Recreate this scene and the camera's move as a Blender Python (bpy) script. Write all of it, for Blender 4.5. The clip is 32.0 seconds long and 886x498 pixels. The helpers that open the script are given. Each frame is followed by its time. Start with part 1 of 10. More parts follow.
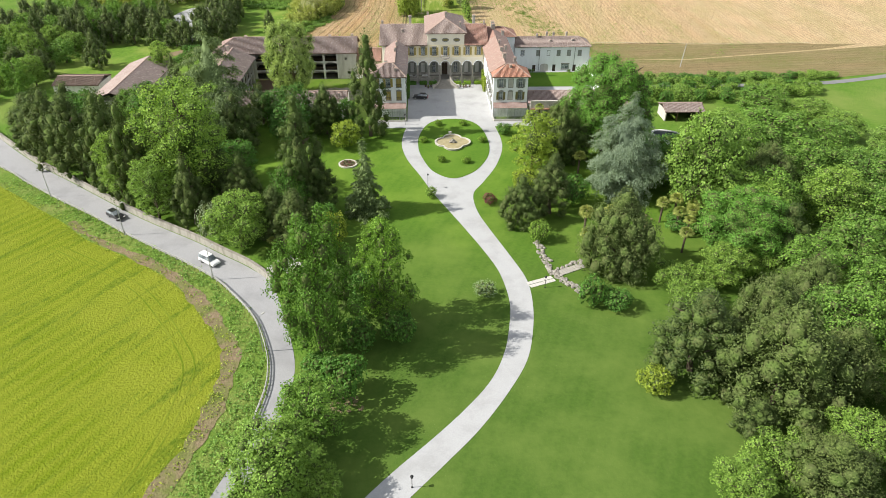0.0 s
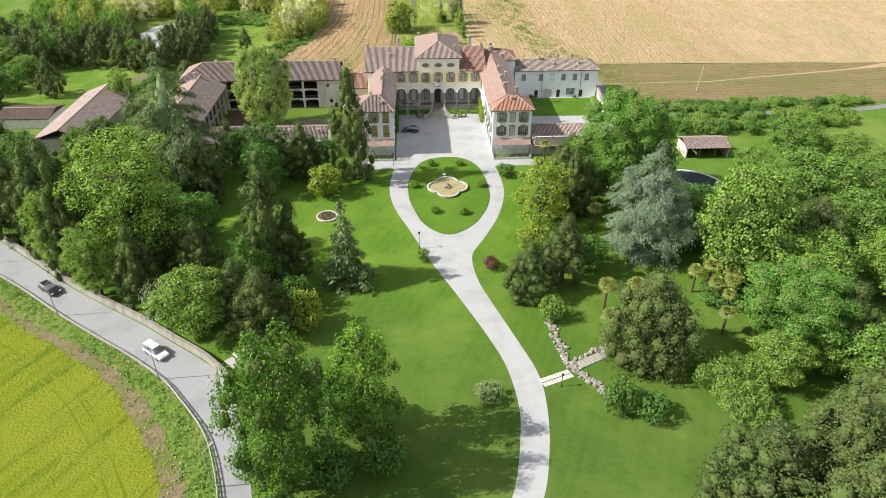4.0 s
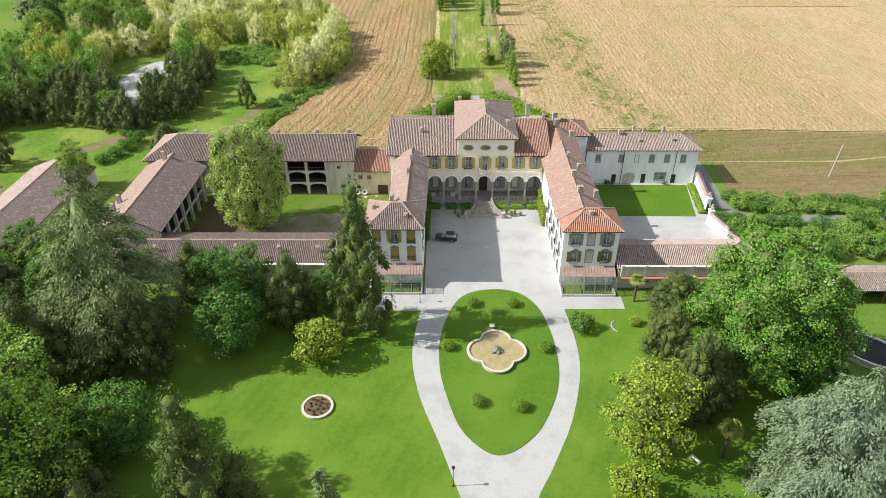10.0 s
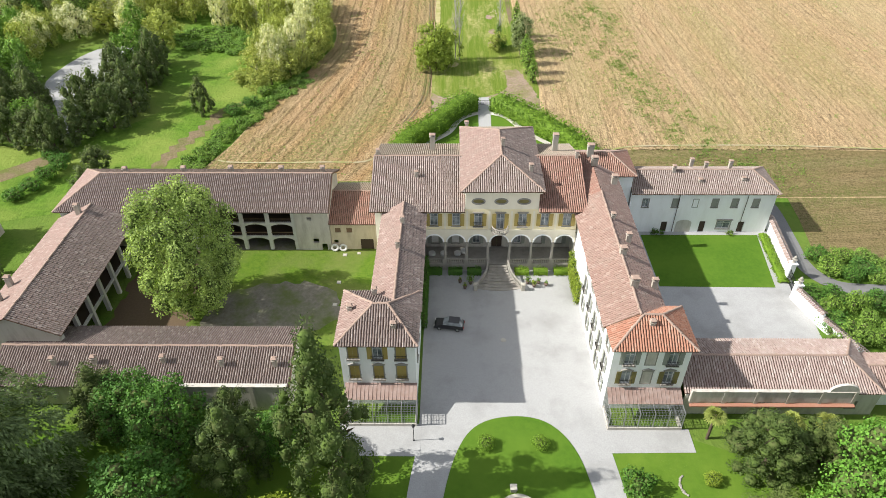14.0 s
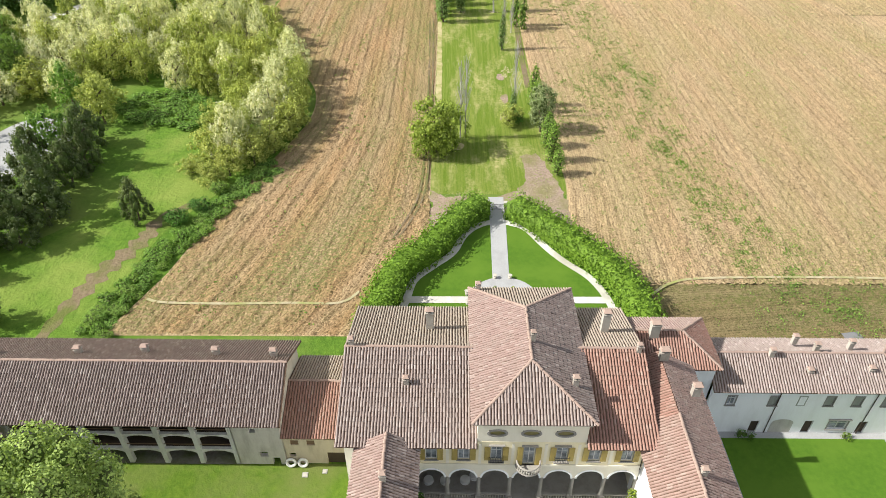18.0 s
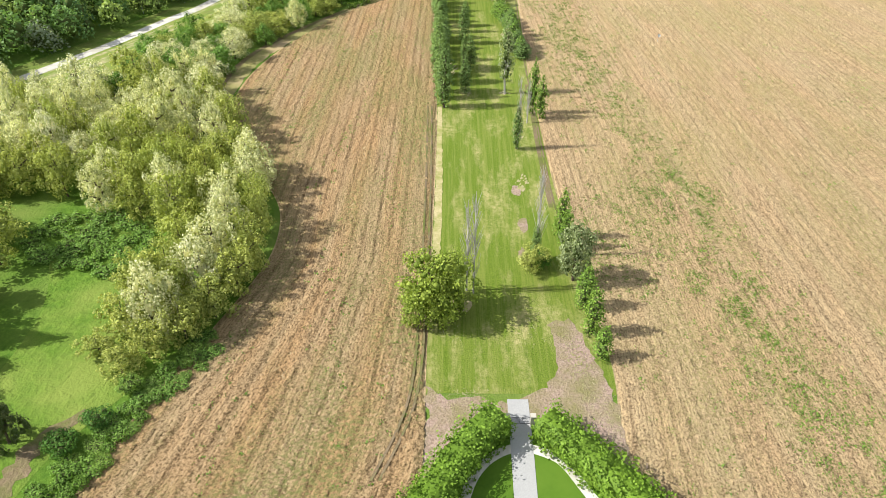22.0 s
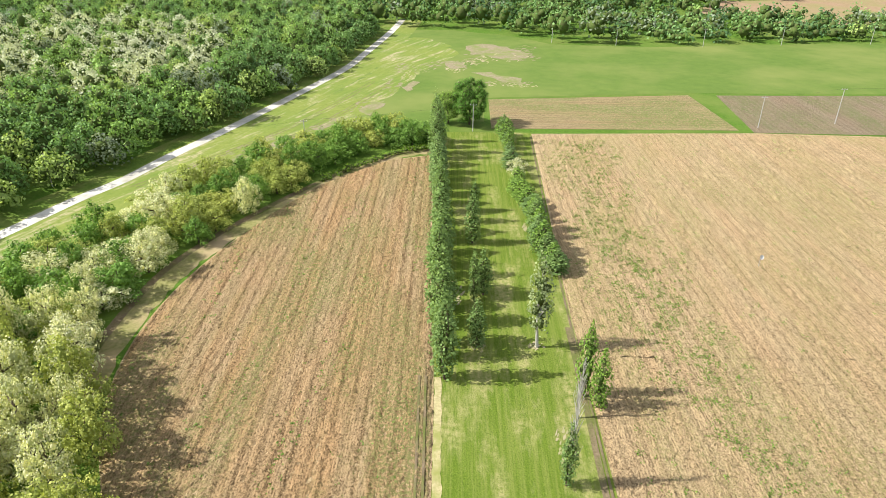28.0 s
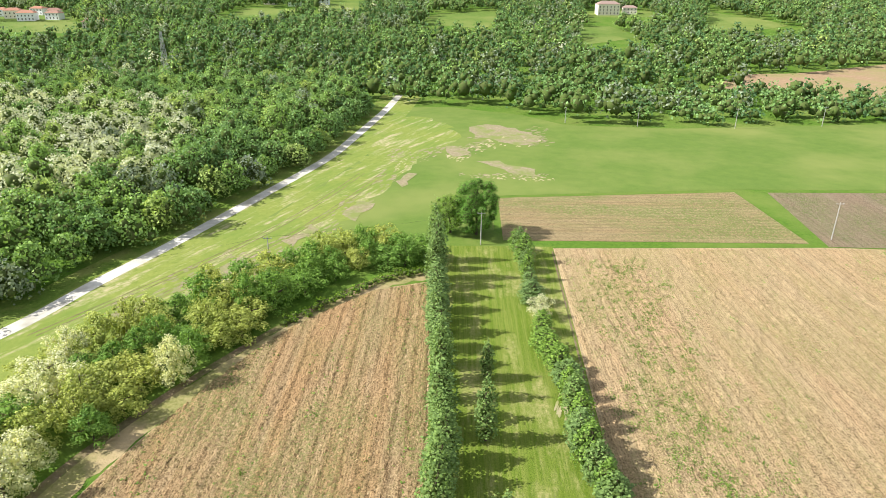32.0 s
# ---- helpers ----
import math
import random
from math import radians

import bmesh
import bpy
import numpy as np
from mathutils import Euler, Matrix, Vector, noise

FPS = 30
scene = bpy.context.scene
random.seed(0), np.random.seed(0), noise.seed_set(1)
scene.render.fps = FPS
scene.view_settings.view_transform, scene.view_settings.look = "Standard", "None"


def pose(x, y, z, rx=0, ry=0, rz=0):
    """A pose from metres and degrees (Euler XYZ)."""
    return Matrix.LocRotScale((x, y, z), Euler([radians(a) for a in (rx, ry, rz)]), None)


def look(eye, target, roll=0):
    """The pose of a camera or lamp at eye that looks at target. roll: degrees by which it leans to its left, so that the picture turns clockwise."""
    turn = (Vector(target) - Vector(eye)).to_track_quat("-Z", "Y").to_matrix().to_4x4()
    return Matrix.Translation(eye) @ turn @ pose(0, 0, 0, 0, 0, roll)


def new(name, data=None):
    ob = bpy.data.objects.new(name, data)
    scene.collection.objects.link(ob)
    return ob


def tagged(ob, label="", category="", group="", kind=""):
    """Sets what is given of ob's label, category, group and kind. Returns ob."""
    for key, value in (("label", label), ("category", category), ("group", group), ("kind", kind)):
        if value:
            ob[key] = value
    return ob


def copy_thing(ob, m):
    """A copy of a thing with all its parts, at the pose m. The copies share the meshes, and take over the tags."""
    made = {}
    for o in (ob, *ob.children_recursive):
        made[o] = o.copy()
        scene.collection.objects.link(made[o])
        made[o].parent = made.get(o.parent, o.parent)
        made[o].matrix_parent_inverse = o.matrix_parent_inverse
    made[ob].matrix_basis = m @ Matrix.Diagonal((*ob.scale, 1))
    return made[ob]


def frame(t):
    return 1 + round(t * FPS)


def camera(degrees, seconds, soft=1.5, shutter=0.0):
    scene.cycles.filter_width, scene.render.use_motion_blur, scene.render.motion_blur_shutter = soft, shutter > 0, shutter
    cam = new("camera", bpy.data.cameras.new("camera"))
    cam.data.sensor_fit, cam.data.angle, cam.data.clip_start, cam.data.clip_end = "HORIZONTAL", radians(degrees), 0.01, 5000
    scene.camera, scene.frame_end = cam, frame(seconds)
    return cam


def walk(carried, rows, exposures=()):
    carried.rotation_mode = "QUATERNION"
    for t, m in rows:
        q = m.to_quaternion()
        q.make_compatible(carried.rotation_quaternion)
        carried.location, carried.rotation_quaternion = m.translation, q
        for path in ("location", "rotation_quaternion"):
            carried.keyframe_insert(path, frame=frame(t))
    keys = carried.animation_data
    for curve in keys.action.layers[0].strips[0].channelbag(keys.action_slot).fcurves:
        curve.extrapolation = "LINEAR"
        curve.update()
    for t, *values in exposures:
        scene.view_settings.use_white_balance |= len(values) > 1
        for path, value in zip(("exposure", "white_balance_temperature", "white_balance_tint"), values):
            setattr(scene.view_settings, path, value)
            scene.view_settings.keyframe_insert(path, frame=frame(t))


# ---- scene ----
cam = camera(67.7, 32.0, soft=0.8)
METRES, EYE, TILT, LEAN, TURN = 330.0, 73.5, 0.0, 0.0, -2.2
ROWS = [
    (0.0, 0.0, 0.0, 0.0, 0.12, -33.28, -0.18),
    (0.5, -0.0003, 0.0073, 0.0001, 0.12, -33.28, -0.18),
    (1.0, -0.0005, 0.016, 0.0001, 0.02, -33.29, -0.17),
    (1.5, -0.0006, 0.0264, 0.0001, -0.12, -33.29, -0.16),
    (2.0, -0.0005, 0.0366, 0.0001, -0.39, -33.3, -0.15),
    (2.5, -0.0004, 0.0474, 0.0002, -0.61, -33.32, -0.12),
    (4.5, -0.0001, 0.0904, -0.0001, -0.54, -33.31, -0.08),
    (5.0, -0.0002, 0.1039, -0.0001, -0.54, -33.29, -0.07),
    (5.5, 0.0, 0.1174, -0.0002, -0.52, -33.28, -0.04),
    (6.0, 0.0001, 0.1316, -0.0002, -0.43, -33.28, 0.0),
    (6.5, -0.0002, 0.1455, -0.0, 1.27, -33.26, -0.02),
    (7.0, -0.0005, 0.1609, -0.0001, 2.81, -33.23, 0.05),
    (7.5, -0.0014, 0.1763, -0.0003, 2.81, -33.21, 0.07),
    (8.0, -0.0025, 0.1916, -0.0007, 2.8, -33.18, 0.1),
    (8.5, -0.0035, 0.207, -0.0009, 2.8, -33.17, 0.11),
    (9.0, -0.0044, 0.2233, -0.0011, 2.81, -33.17, 0.14),
    (9.5, -0.0052, 0.2387, -0.0013, 2.82, -33.17, 0.17),
    (10.0, -0.006, 0.253, -0.0014, 2.81, -33.53, 0.21),
    (10.5, -0.0066, 0.2684, -0.0017, 2.83, -35.27, 0.27),
    (11.0, -0.0072, 0.2838, -0.0017, 2.84, -37.27, 0.33),
    (11.5, -0.0085, 0.2991, -0.0017, 2.81, -38.2, 0.27),
    (12.0, -0.009, 0.3146, -0.0019, 2.84, -38.18, 0.32),
    (12.5, -0.0098, 0.33, -0.0019, 2.84, -38.19, 0.34),
    (13.0, -0.0108, 0.3465, -0.0019, 2.83, -38.21, 0.34),
    (13.5, -0.0116, 0.3611, -0.0019, 2.84, -38.23, 0.33),
    (14.0, -0.0124, 0.3765, -0.0023, 2.84, -38.2, 0.33),
    (14.5, -0.0132, 0.3921, -0.0023, 2.86, -38.22, 0.32),
    (16.5, -0.0166, 0.4579, -0.0025, 2.97, -38.29, 0.24),
    (17.0, -0.0174, 0.4738, -0.0028, 2.99, -38.29, 0.24),
    (17.5, -0.0184, 0.4909, -0.0028, 3.02, -38.29, 0.22),
    (18.0, -0.0193, 0.5083, -0.003, 3.04, -38.01, 0.22),
    (18.5, -0.0201, 0.5255, -0.0031, 3.08, -37.7, 0.2),
    (19.0, -0.0211, 0.5428, -0.0031, 3.08, -37.34, 0.21),
    (19.5, -0.0221, 0.56, -0.0033, 3.09, -37.22, 0.19),
    (20.0, -0.0229, 0.576, -0.0035, 3.08, -37.21, 0.19),
    (20.5, -0.0239, 0.5943, -0.0037, 3.09, -37.19, 0.19),
    (21.0, -0.0249, 0.6116, -0.0039, 3.09, -37.17, 0.18),
    (21.5, -0.0259, 0.629, -0.004, 3.1, -36.74, 0.16),
    (22.0, -0.027, 0.6465, -0.004, 3.09, -36.18, 0.14),
    (22.5, -0.0277, 0.664, -0.004, 3.12, -35.69, 0.13),
    (23.0, -0.0285, 0.6814, -0.004, 3.15, -35.0, 0.09),
    (23.5, -0.0292, 0.6979, -0.0041, 3.18, -34.4, 0.08),
    (24.0, -0.0306, 0.7166, -0.0044, 3.17, -33.68, -0.0),
    (24.5, -0.0318, 0.7342, -0.0046, 3.18, -33.05, -0.01),
    (25.0, -0.0328, 0.7517, -0.0047, 3.21, -32.26, -0.06),
    (25.5, -0.0337, 0.7694, -0.0046, 3.23, -31.6, -0.05),
    (27.5, -0.0377, 0.8387, -0.0054, 3.27, -28.87, -0.16),
    (28.0, -0.0387, 0.8573, -0.0054, 3.29, -28.21, -0.19),
    (28.5, -0.0396, 0.875, -0.0055, 3.31, -27.59, -0.21),
    (29.0, -0.0408, 0.8926, -0.0056, 3.33, -26.85, -0.23),
    (29.5, -0.0418, 0.9103, -0.0056, 3.33, -26.3, -0.24),
    (30.0, -0.0428, 0.9278, -0.0057, 3.35, -25.57, -0.27),
    (30.5, -0.0441, 0.9446, -0.006, 3.34, -25.02, -0.26),
    (31.0, -0.0451, 0.9622, -0.0059, 3.34, -24.33, -0.27),
    (31.5, -0.0462, 0.98, -0.0061, 3.34, -23.8, -0.27),
    (32.0, -0.0472, 0.9986, -0.0063, 3.34, -23.26, -0.25),
]

walk(cam, [(t, pose(0, 0, EYE, TILT, LEAN, TURN) @ pose(METRES * x, METRES * y, METRES * z, 90 + pitch, roll, yaw)) for t, x, y, z, yaw, pitch, roll in ROWS],
     exposures=[(0.0, 0.6), (8.0, 0.59), (12.0, 0.55), (20.0, 0.58), (26.0, 0.62), (32.0, 0.70)])

# ---- world, sun ----
SUN_ELEV, SUN_AZ = 40.0, 4.0            # the sun stands over -x, a little towards -y
world = bpy.data.worlds.new("sky")
scene.world = world
world.use_nodes = True
wn = world.node_tree.nodes
sky = wn.new("ShaderNodeTexSky")
sky.sky_type = "NISHITA"
sky.sun_disc = False
sky.sun_elevation = radians(SUN_ELEV)
sky.sun_rotation = radians(270.0 - SUN_AZ)
sky.dust_density, sky.air_density = 1.5, 1.0
bg = wn["Background"]
bg.inputs["Strength"].default_value = 0.114
pale = wn.new("ShaderNodeMix")                 # bright haze and broken cloud pale the blue
pale.data_type = "RGBA"
pale.inputs[0].default_value = 0.45
pale.inputs[7].default_value = (6.0, 5.9, 5.6, 1.0)
world.node_tree.links.new(sky.outputs[0], pale.inputs[6])
world.node_tree.links.new(pale.outputs[2], bg.inputs["Color"])
sun_data = bpy.data.lights.new("sun", "SUN")
sun_data.energy, sun_data.angle, sun_data.color = 5.0, radians(0.6), (1.0, 0.965, 0.90)
sun = new("sun", sun_data)
sun_dir = Vector((-math.cos(radians(SUN_ELEV)) * math.cos(radians(SUN_AZ)),
                  -math.cos(radians(SUN_ELEV)) * math.sin(radians(SUN_AZ)), math.sin(radians(SUN_ELEV))))
sun.matrix_world = look(sun_dir * 400, (0, 0, 0))

# ---- materials ----


class Mat:
    """A small builder for node materials."""

    def __init__(self, name, rough=0.8, spec=0.25, metal=0.0):
        self.m = bpy.data.materials.new(name)
        self.m.use_nodes = True
        self.t = self.m.node_tree
        self.b = self.t.nodes["Principled BSDF"]
        self.b.inputs["Roughness"].default_value = rough
        self.b.inputs["Specular IOR Level"].default_value = spec
        self.b.inputs["Metallic"].default_value = metal
        self.geo = self.t.nodes.new("ShaderNodeNewGeometry")
        self.source = self.geo.outputs["Position"]

    def node(self, kind, **values):
        n = self.t.nodes.new(kind)
        for k, v in values.items():
            n.inputs[k].default_value = v
        return n

    def link(self, a, b):
        self.t.links.new(a, b)

    def place(self, scale=(1, 1, 1), turn=0.0):
        at = self.source
        if turn:
            r = self.node("ShaderNodeMapping", Rotation=(0, 0, radians(turn)))
            self.link(at, r.inputs["Vector"])
            at = r.outputs["Vector"]
        n = self.node("ShaderNodeMapping", Scale=scale)
        self.link(at, n.inputs["Vector"])
        return n.outputs["Vector"]

    def noise(self, scale, detail=3.0, rough=0.6, stretch=(1, 1, 1), turn=0.0, warp=0.0):
        n = self.node("ShaderNodeTexNoise", Scale=scale, Detail=detail, Roughness=rough, Distortion=warp)
        self.link(self.place(stretch, turn), n.inputs["Vector"])
        return n.outputs["Fac"]

    def wave(self, scale, stretch=(1, 1, 1), turn=0.0, warp=1.0, axis="X"):
        n = self.node("ShaderNodeTexWave", Scale=scale, Distortion=warp, Detail=2.0)
        n.bands_direction = axis
        self.link(self.place(stretch, turn), n.inputs["Vector"])
        return n.outputs["Fac"]

    def ramp(self, fac, lo, hi):
        n = self.node("ShaderNodeMapRange")
        n.inputs["From Min"].default_value, n.inputs["From Max"].default_value = lo, hi
        self.link(fac, n.inputs["Value"])
        return n.outputs["Result"]

    def mix(self, fac, a, b, mode="MIX"):
        n = self.t.nodes.new("ShaderNodeMix")
        n.data_type, n.blend_type = "RGBA", mode
        for value, socket in ((fac, n.inputs[0]), (a, n.inputs[6]), (b, n.inputs[7])):
            if isinstance(value, (int, float)):
                socket.default_value = value
            elif isinstance(value, tuple):
                socket.default_value = (*value, 1.0)
            else:
                self.link(value, socket)
        return n.outputs[2]

    def calc(self, op, a, b=0.0):
        n = self.t.nodes.new("ShaderNodeMath")
        n.operation = op
        for value, socket in ((a, n.inputs[0]), (b, n.inputs[1])):
            if isinstance(value, (int, float)):
                socket.default_value = value
            else:
                self.link(value, socket)
        return n.outputs[0]

    def island(self):
        return self.geo.outputs["Random Per Island"]

    def object_random(self):
        return self.t.nodes.new("ShaderNodeObjectInfo").outputs["Random"]

    def colour(self, c):
        if isinstance(c, tuple):
            self.b.inputs["Base Color"].default_value = (*c, 1.0)
        else:
            self.link(c, self.b.inputs["Base Color"])
        return self

    def bump(self, height, strength=0.5, distance=0.1):
        n = self.node("ShaderNodeBump", Strength=strength, Distance=distance)
        self.link(height, n.inputs["Height"])
        self.link(n.outputs["Normal"], self.b.inputs["Normal"])
        return self


def leaf_mat(name, dark, light, patch=0.05, tint=None, see=0.28, split=(-0.90, 1.25)):
    """Leaves: varied leaf by leaf, clump by clump and tree by tree, with some light passing through."""
    m = Mat(name, rough=0.6, spec=0.15)
    dark = tuple(v * 0.72 for v in dark)
    by_leaf = m.mix(m.ramp(m.island(), *split), dark, light)
    c = m.mix(m.ramp(m.noise(patch * 10, 2.0), 0.3, 0.7), m.mix(0.35, by_leaf, dark), by_leaf)
    wide = m.ramp(m.noise(0.035, 2.0), 0.42, 0.62)
    c = m.mix(m.calc("MULTIPLY", wide, 0.4), c, m.mix(m.island(), (dark[0] * 1.2, dark[1] * 1.2, dark[2] * 1.6), (light[0] * 1.0, light[1] * 0.95, light[2] * 1.5)))
    shift = tint or (light[0] * 1.08, light[1] * 1.02, light[2] * 0.8)
    c = m.mix(m.calc("MULTIPLY", m.object_random(), 0.45), c, m.mix(m.island(), dark, shift))
    m.colour(c)
    tr = m.node("ShaderNodeBsdfTranslucent")
    m.link(m.mix(1.0, c, (1.2, 1.2, 0.65), "MULTIPLY"), tr.inputs["Color"])
    mx = m.node("ShaderNodeMixShader", Fac=see)
    m.link(m.b.outputs[0], mx.inputs[1])
    m.link(tr.outputs[0], mx.inputs[2])
    m.link(mx.outputs[0], m.t.nodes["Material Output"].inputs["Surface"])
    return m.m


def ground_mat(name, a, b, c, fine=3.0, wide=0.06, bump=0.5, distance=0.08, rough=0.95, stripes=None, scar=None):
    """Earth and grass: two tones at fine scale, a third in wide patches; stripes: (scale, turn, strength); scar: (colour, turn) of bare streaks."""
    m = Mat(name, rough=rough, spec=0.08)
    f = m.noise(fine, 4.0, 0.7)
    col = m.mix(m.ramp(f, 0.3, 0.7), a, b)
    col = m.mix(m.ramp(m.noise(wide, 4.0, 0.6), 0.42, 0.66), col, c)
    if stripes:
        scale, turn, strength, *warp = stripes
        w = m.wave(scale, turn=turn, warp=warp[0] if warp else 1.2)
        col = m.mix(m.calc("MULTIPLY", w, strength), col, m.mix(0.5, c, b))
    if scar:
        n = m.calc("MULTIPLY", m.ramp(m.noise(1.0, 4.0, 0.7, (0.30, 0.035, 1.0), scar[1]), 0.52, 0.64), m.ramp(m.noise(0.7, 3.0, 0.7), 0.3, 0.6))
        col = m.mix(m.calc("MULTIPLY", n, 0.8), col, scar[0])
    m.colour(col)
    m.bump(f, bump, distance)
    return m.m


M = {}
M["meadow"] = ground_mat("meadow_grass", (0.060, 0.130, 0.016), (0.115, 0.205, 0.027), (0.145, 0.20, 0.043), 1.3, 0.05, 0.9, 0.3)
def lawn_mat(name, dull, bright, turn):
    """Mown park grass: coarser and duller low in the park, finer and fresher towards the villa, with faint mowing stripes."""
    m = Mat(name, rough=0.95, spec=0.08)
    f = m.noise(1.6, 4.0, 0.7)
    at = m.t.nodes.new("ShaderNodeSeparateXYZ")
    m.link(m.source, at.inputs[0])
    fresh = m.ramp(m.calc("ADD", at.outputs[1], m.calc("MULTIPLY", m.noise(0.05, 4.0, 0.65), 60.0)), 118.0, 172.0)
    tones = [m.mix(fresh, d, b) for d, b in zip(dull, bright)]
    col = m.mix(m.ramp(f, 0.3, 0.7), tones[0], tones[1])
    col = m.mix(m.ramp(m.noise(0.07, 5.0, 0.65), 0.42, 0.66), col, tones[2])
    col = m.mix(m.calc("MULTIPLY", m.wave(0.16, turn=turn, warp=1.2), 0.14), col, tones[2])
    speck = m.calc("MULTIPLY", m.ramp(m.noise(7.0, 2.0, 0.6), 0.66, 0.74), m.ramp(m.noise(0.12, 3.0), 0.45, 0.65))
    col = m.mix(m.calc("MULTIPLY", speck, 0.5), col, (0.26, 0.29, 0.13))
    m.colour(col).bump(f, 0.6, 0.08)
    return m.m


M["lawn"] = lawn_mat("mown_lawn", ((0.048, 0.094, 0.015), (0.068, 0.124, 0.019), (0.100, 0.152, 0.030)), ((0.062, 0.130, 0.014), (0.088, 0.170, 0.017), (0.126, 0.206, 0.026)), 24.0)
M["garden_lawn"] = ground_mat("garden_lawn", (0.060, 0.130, 0.014), (0.084, 0.165, 0.017), (0.100, 0.180, 0.021), 1.4, 0.09, 0.3, 0.04)


def avenue_mat():
    """Mown grass with fine lines along the avenue, dry streaks and worn yellow patches."""
    m = Mat("avenue_grass", rough=0.95, spec=0.08)
    col = m.mix(m.ramp(m.noise(4.0, 5.0, 0.75), 0.3, 0.7), (0.074, 0.130, 0.014), (0.170, 0.235, 0.030))
    lines = m.ramp(m.noise(1.0, 4.0, 0.7, (1.5, 0.035, 1.0)), 0.42, 0.60)
    col = m.mix(m.calc("MULTIPLY", lines, 0.45), col, (0.250, 0.275, 0.070))
    worn = m.calc("MULTIPLY", m.ramp(m.noise(1.0, 5.0, 0.7, (0.26, 0.06, 1.0)), 0.48, 0.66), m.ramp(m.noise(1.1, 4.0, 0.75), 0.32, 0.60))
    col = m.mix(m.calc("MULTIPLY", worn, 0.85), col, (0.420, 0.375, 0.170))
    m.colour(col).bump(m.noise(4.0, 5.0, 0.75), 1.0, 0.2)
    return m.m


M["avenue_grass"] = avenue_mat()
M["court_earth"] = ground_mat("worn_court_earth", (0.14, 0.130, 0.100), (0.21, 0.200, 0.165), (0.10, 0.13, 0.04), 1.6, 0.25, 0.6, 0.1)
M["hay"] = ground_mat("mown_hay_meadow", (0.150, 0.200, 0.040), (0.245, 0.275, 0.070), (0.145, 0.210, 0.042), 0.7, 0.05, 0.7, 0.2, stripes=(0.12, 25.0, 0.4), scar=((0.45, 0.38, 0.25), 25.0))
M["clearing"] = ground_mat("lush_grass", (0.070, 0.142, 0.018), (0.128, 0.222, 0.028), (0.185, 0.245, 0.050), 0.9, 0.07, 1.0, 0.4)
M["barley"] = ground_mat("barley_field", (0.104, 0.152, 0.006), (0.170, 0.216, 0.012), (0.215, 0.240, 0.026), 2.2, 0.035, 1.0, 0.4, stripes=(0.12, 31.0, 0.75, 0.5), scar=((0.066, 0.118, 0.008), 31.0))
M["barley_dark"] = ground_mat("trodden_barley", (0.092, 0.142, 0.008), (0.135, 0.185, 0.012), (0.175, 0.210, 0.022), 1.4, 0.12, 0.6, 0.2)
M["verge"] = ground_mat("rough_verge", (0.08, 0.15, 0.02), (0.15, 0.22, 0.04), (0.19, 0.22, 0.06), 1.2, 0.12, 1.0, 0.4)
M["dry"] = ground_mat("dry_earth", (0.15, 0.112, 0.068), (0.25, 0.195, 0.122), (0.13, 0.15, 0.042), 1.9, 0.2, 0.9, 0.25)
M["brush"] = ground_mat("cut_brushwood", (0.23, 0.160, 0.122), (0.45, 0.345, 0.285), (0.22, 0.20, 0.09), 2.6, 0.22, 1.0, 0.25)
M["court_grass"] = ground_mat("worn_court_grass", (0.066, 0.128, 0.014), (0.115, 0.180, 0.022), (0.135, 0.165, 0.045), 1.2, 0.14, 0.9, 0.2)
M["track_gravel"] = ground_mat("track_gravel", (0.52, 0.50, 0.46), (0.66, 0.64, 0.59), (0.38, 0.36, 0.30), 2.0, 0.12, 0.3, 0.03)
M["far_meadow"] = ground_mat("far_meadow", (0.098, 0.160, 0.032), (0.128, 0.192, 0.040), (0.190, 0.225, 0.064), 0.25, 0.018, 0.6, 0.3)
M["straw"] = ground_mat("dry_straw", (0.33, 0.28, 0.17), (0.46, 0.40, 0.27), (0.26, 0.28, 0.09), 1.2, 0.2, 0.6, 0.1)
M["scar_earth"] = ground_mat("scarred_earth", (0.205, 0.175, 0.105), (0.33, 0.28, 0.185), (0.19, 0.225, 0.070), 1.0, 0.16, 0.8, 0.15)
M["far_tan"] = ground_mat("far_tan_field", (0.27, 0.18, 0.11), (0.36, 0.255, 0.165), (0.24, 0.23, 0.09), 0.6, 0.03, 0.3, 0.2)


def gravel_mat(name, a, b, stain):
    m = Mat(name, rough=0.9, spec=0.2)
    f = m.noise(6.0, 4.0, 0.7)
    col = m.mix(m.ramp(f, 0.3, 0.7), a, b)
    col = m.mix(m.ramp(m.noise(0.16, 5.0, 0.65), 0.48, 0.75), col, stain)
    m.colour(col).bump(f, 0.3, 0.02)
    return m.m


M["gravel"] = gravel_mat("pale_gravel", (0.320, 0.322, 0.320), (0.405, 0.407, 0.405), (0.275, 0.275, 0.268))
M["asphalt"] = gravel_mat("worn_asphalt", (0.25, 0.25, 0.252), (0.31, 0.31, 0.312), (0.215, 0.215, 0.217))
M["lane_asphalt"] = gravel_mat("lane_asphalt", (0.165, 0.165, 0.167), (0.21, 0.21, 0.212), (0.14, 0.14, 0.142))
M["paving"] = gravel_mat("stone_paving", (0.42, 0.40, 0.36), (0.52, 0.50, 0.46), (0.33, 0.31, 0.28))


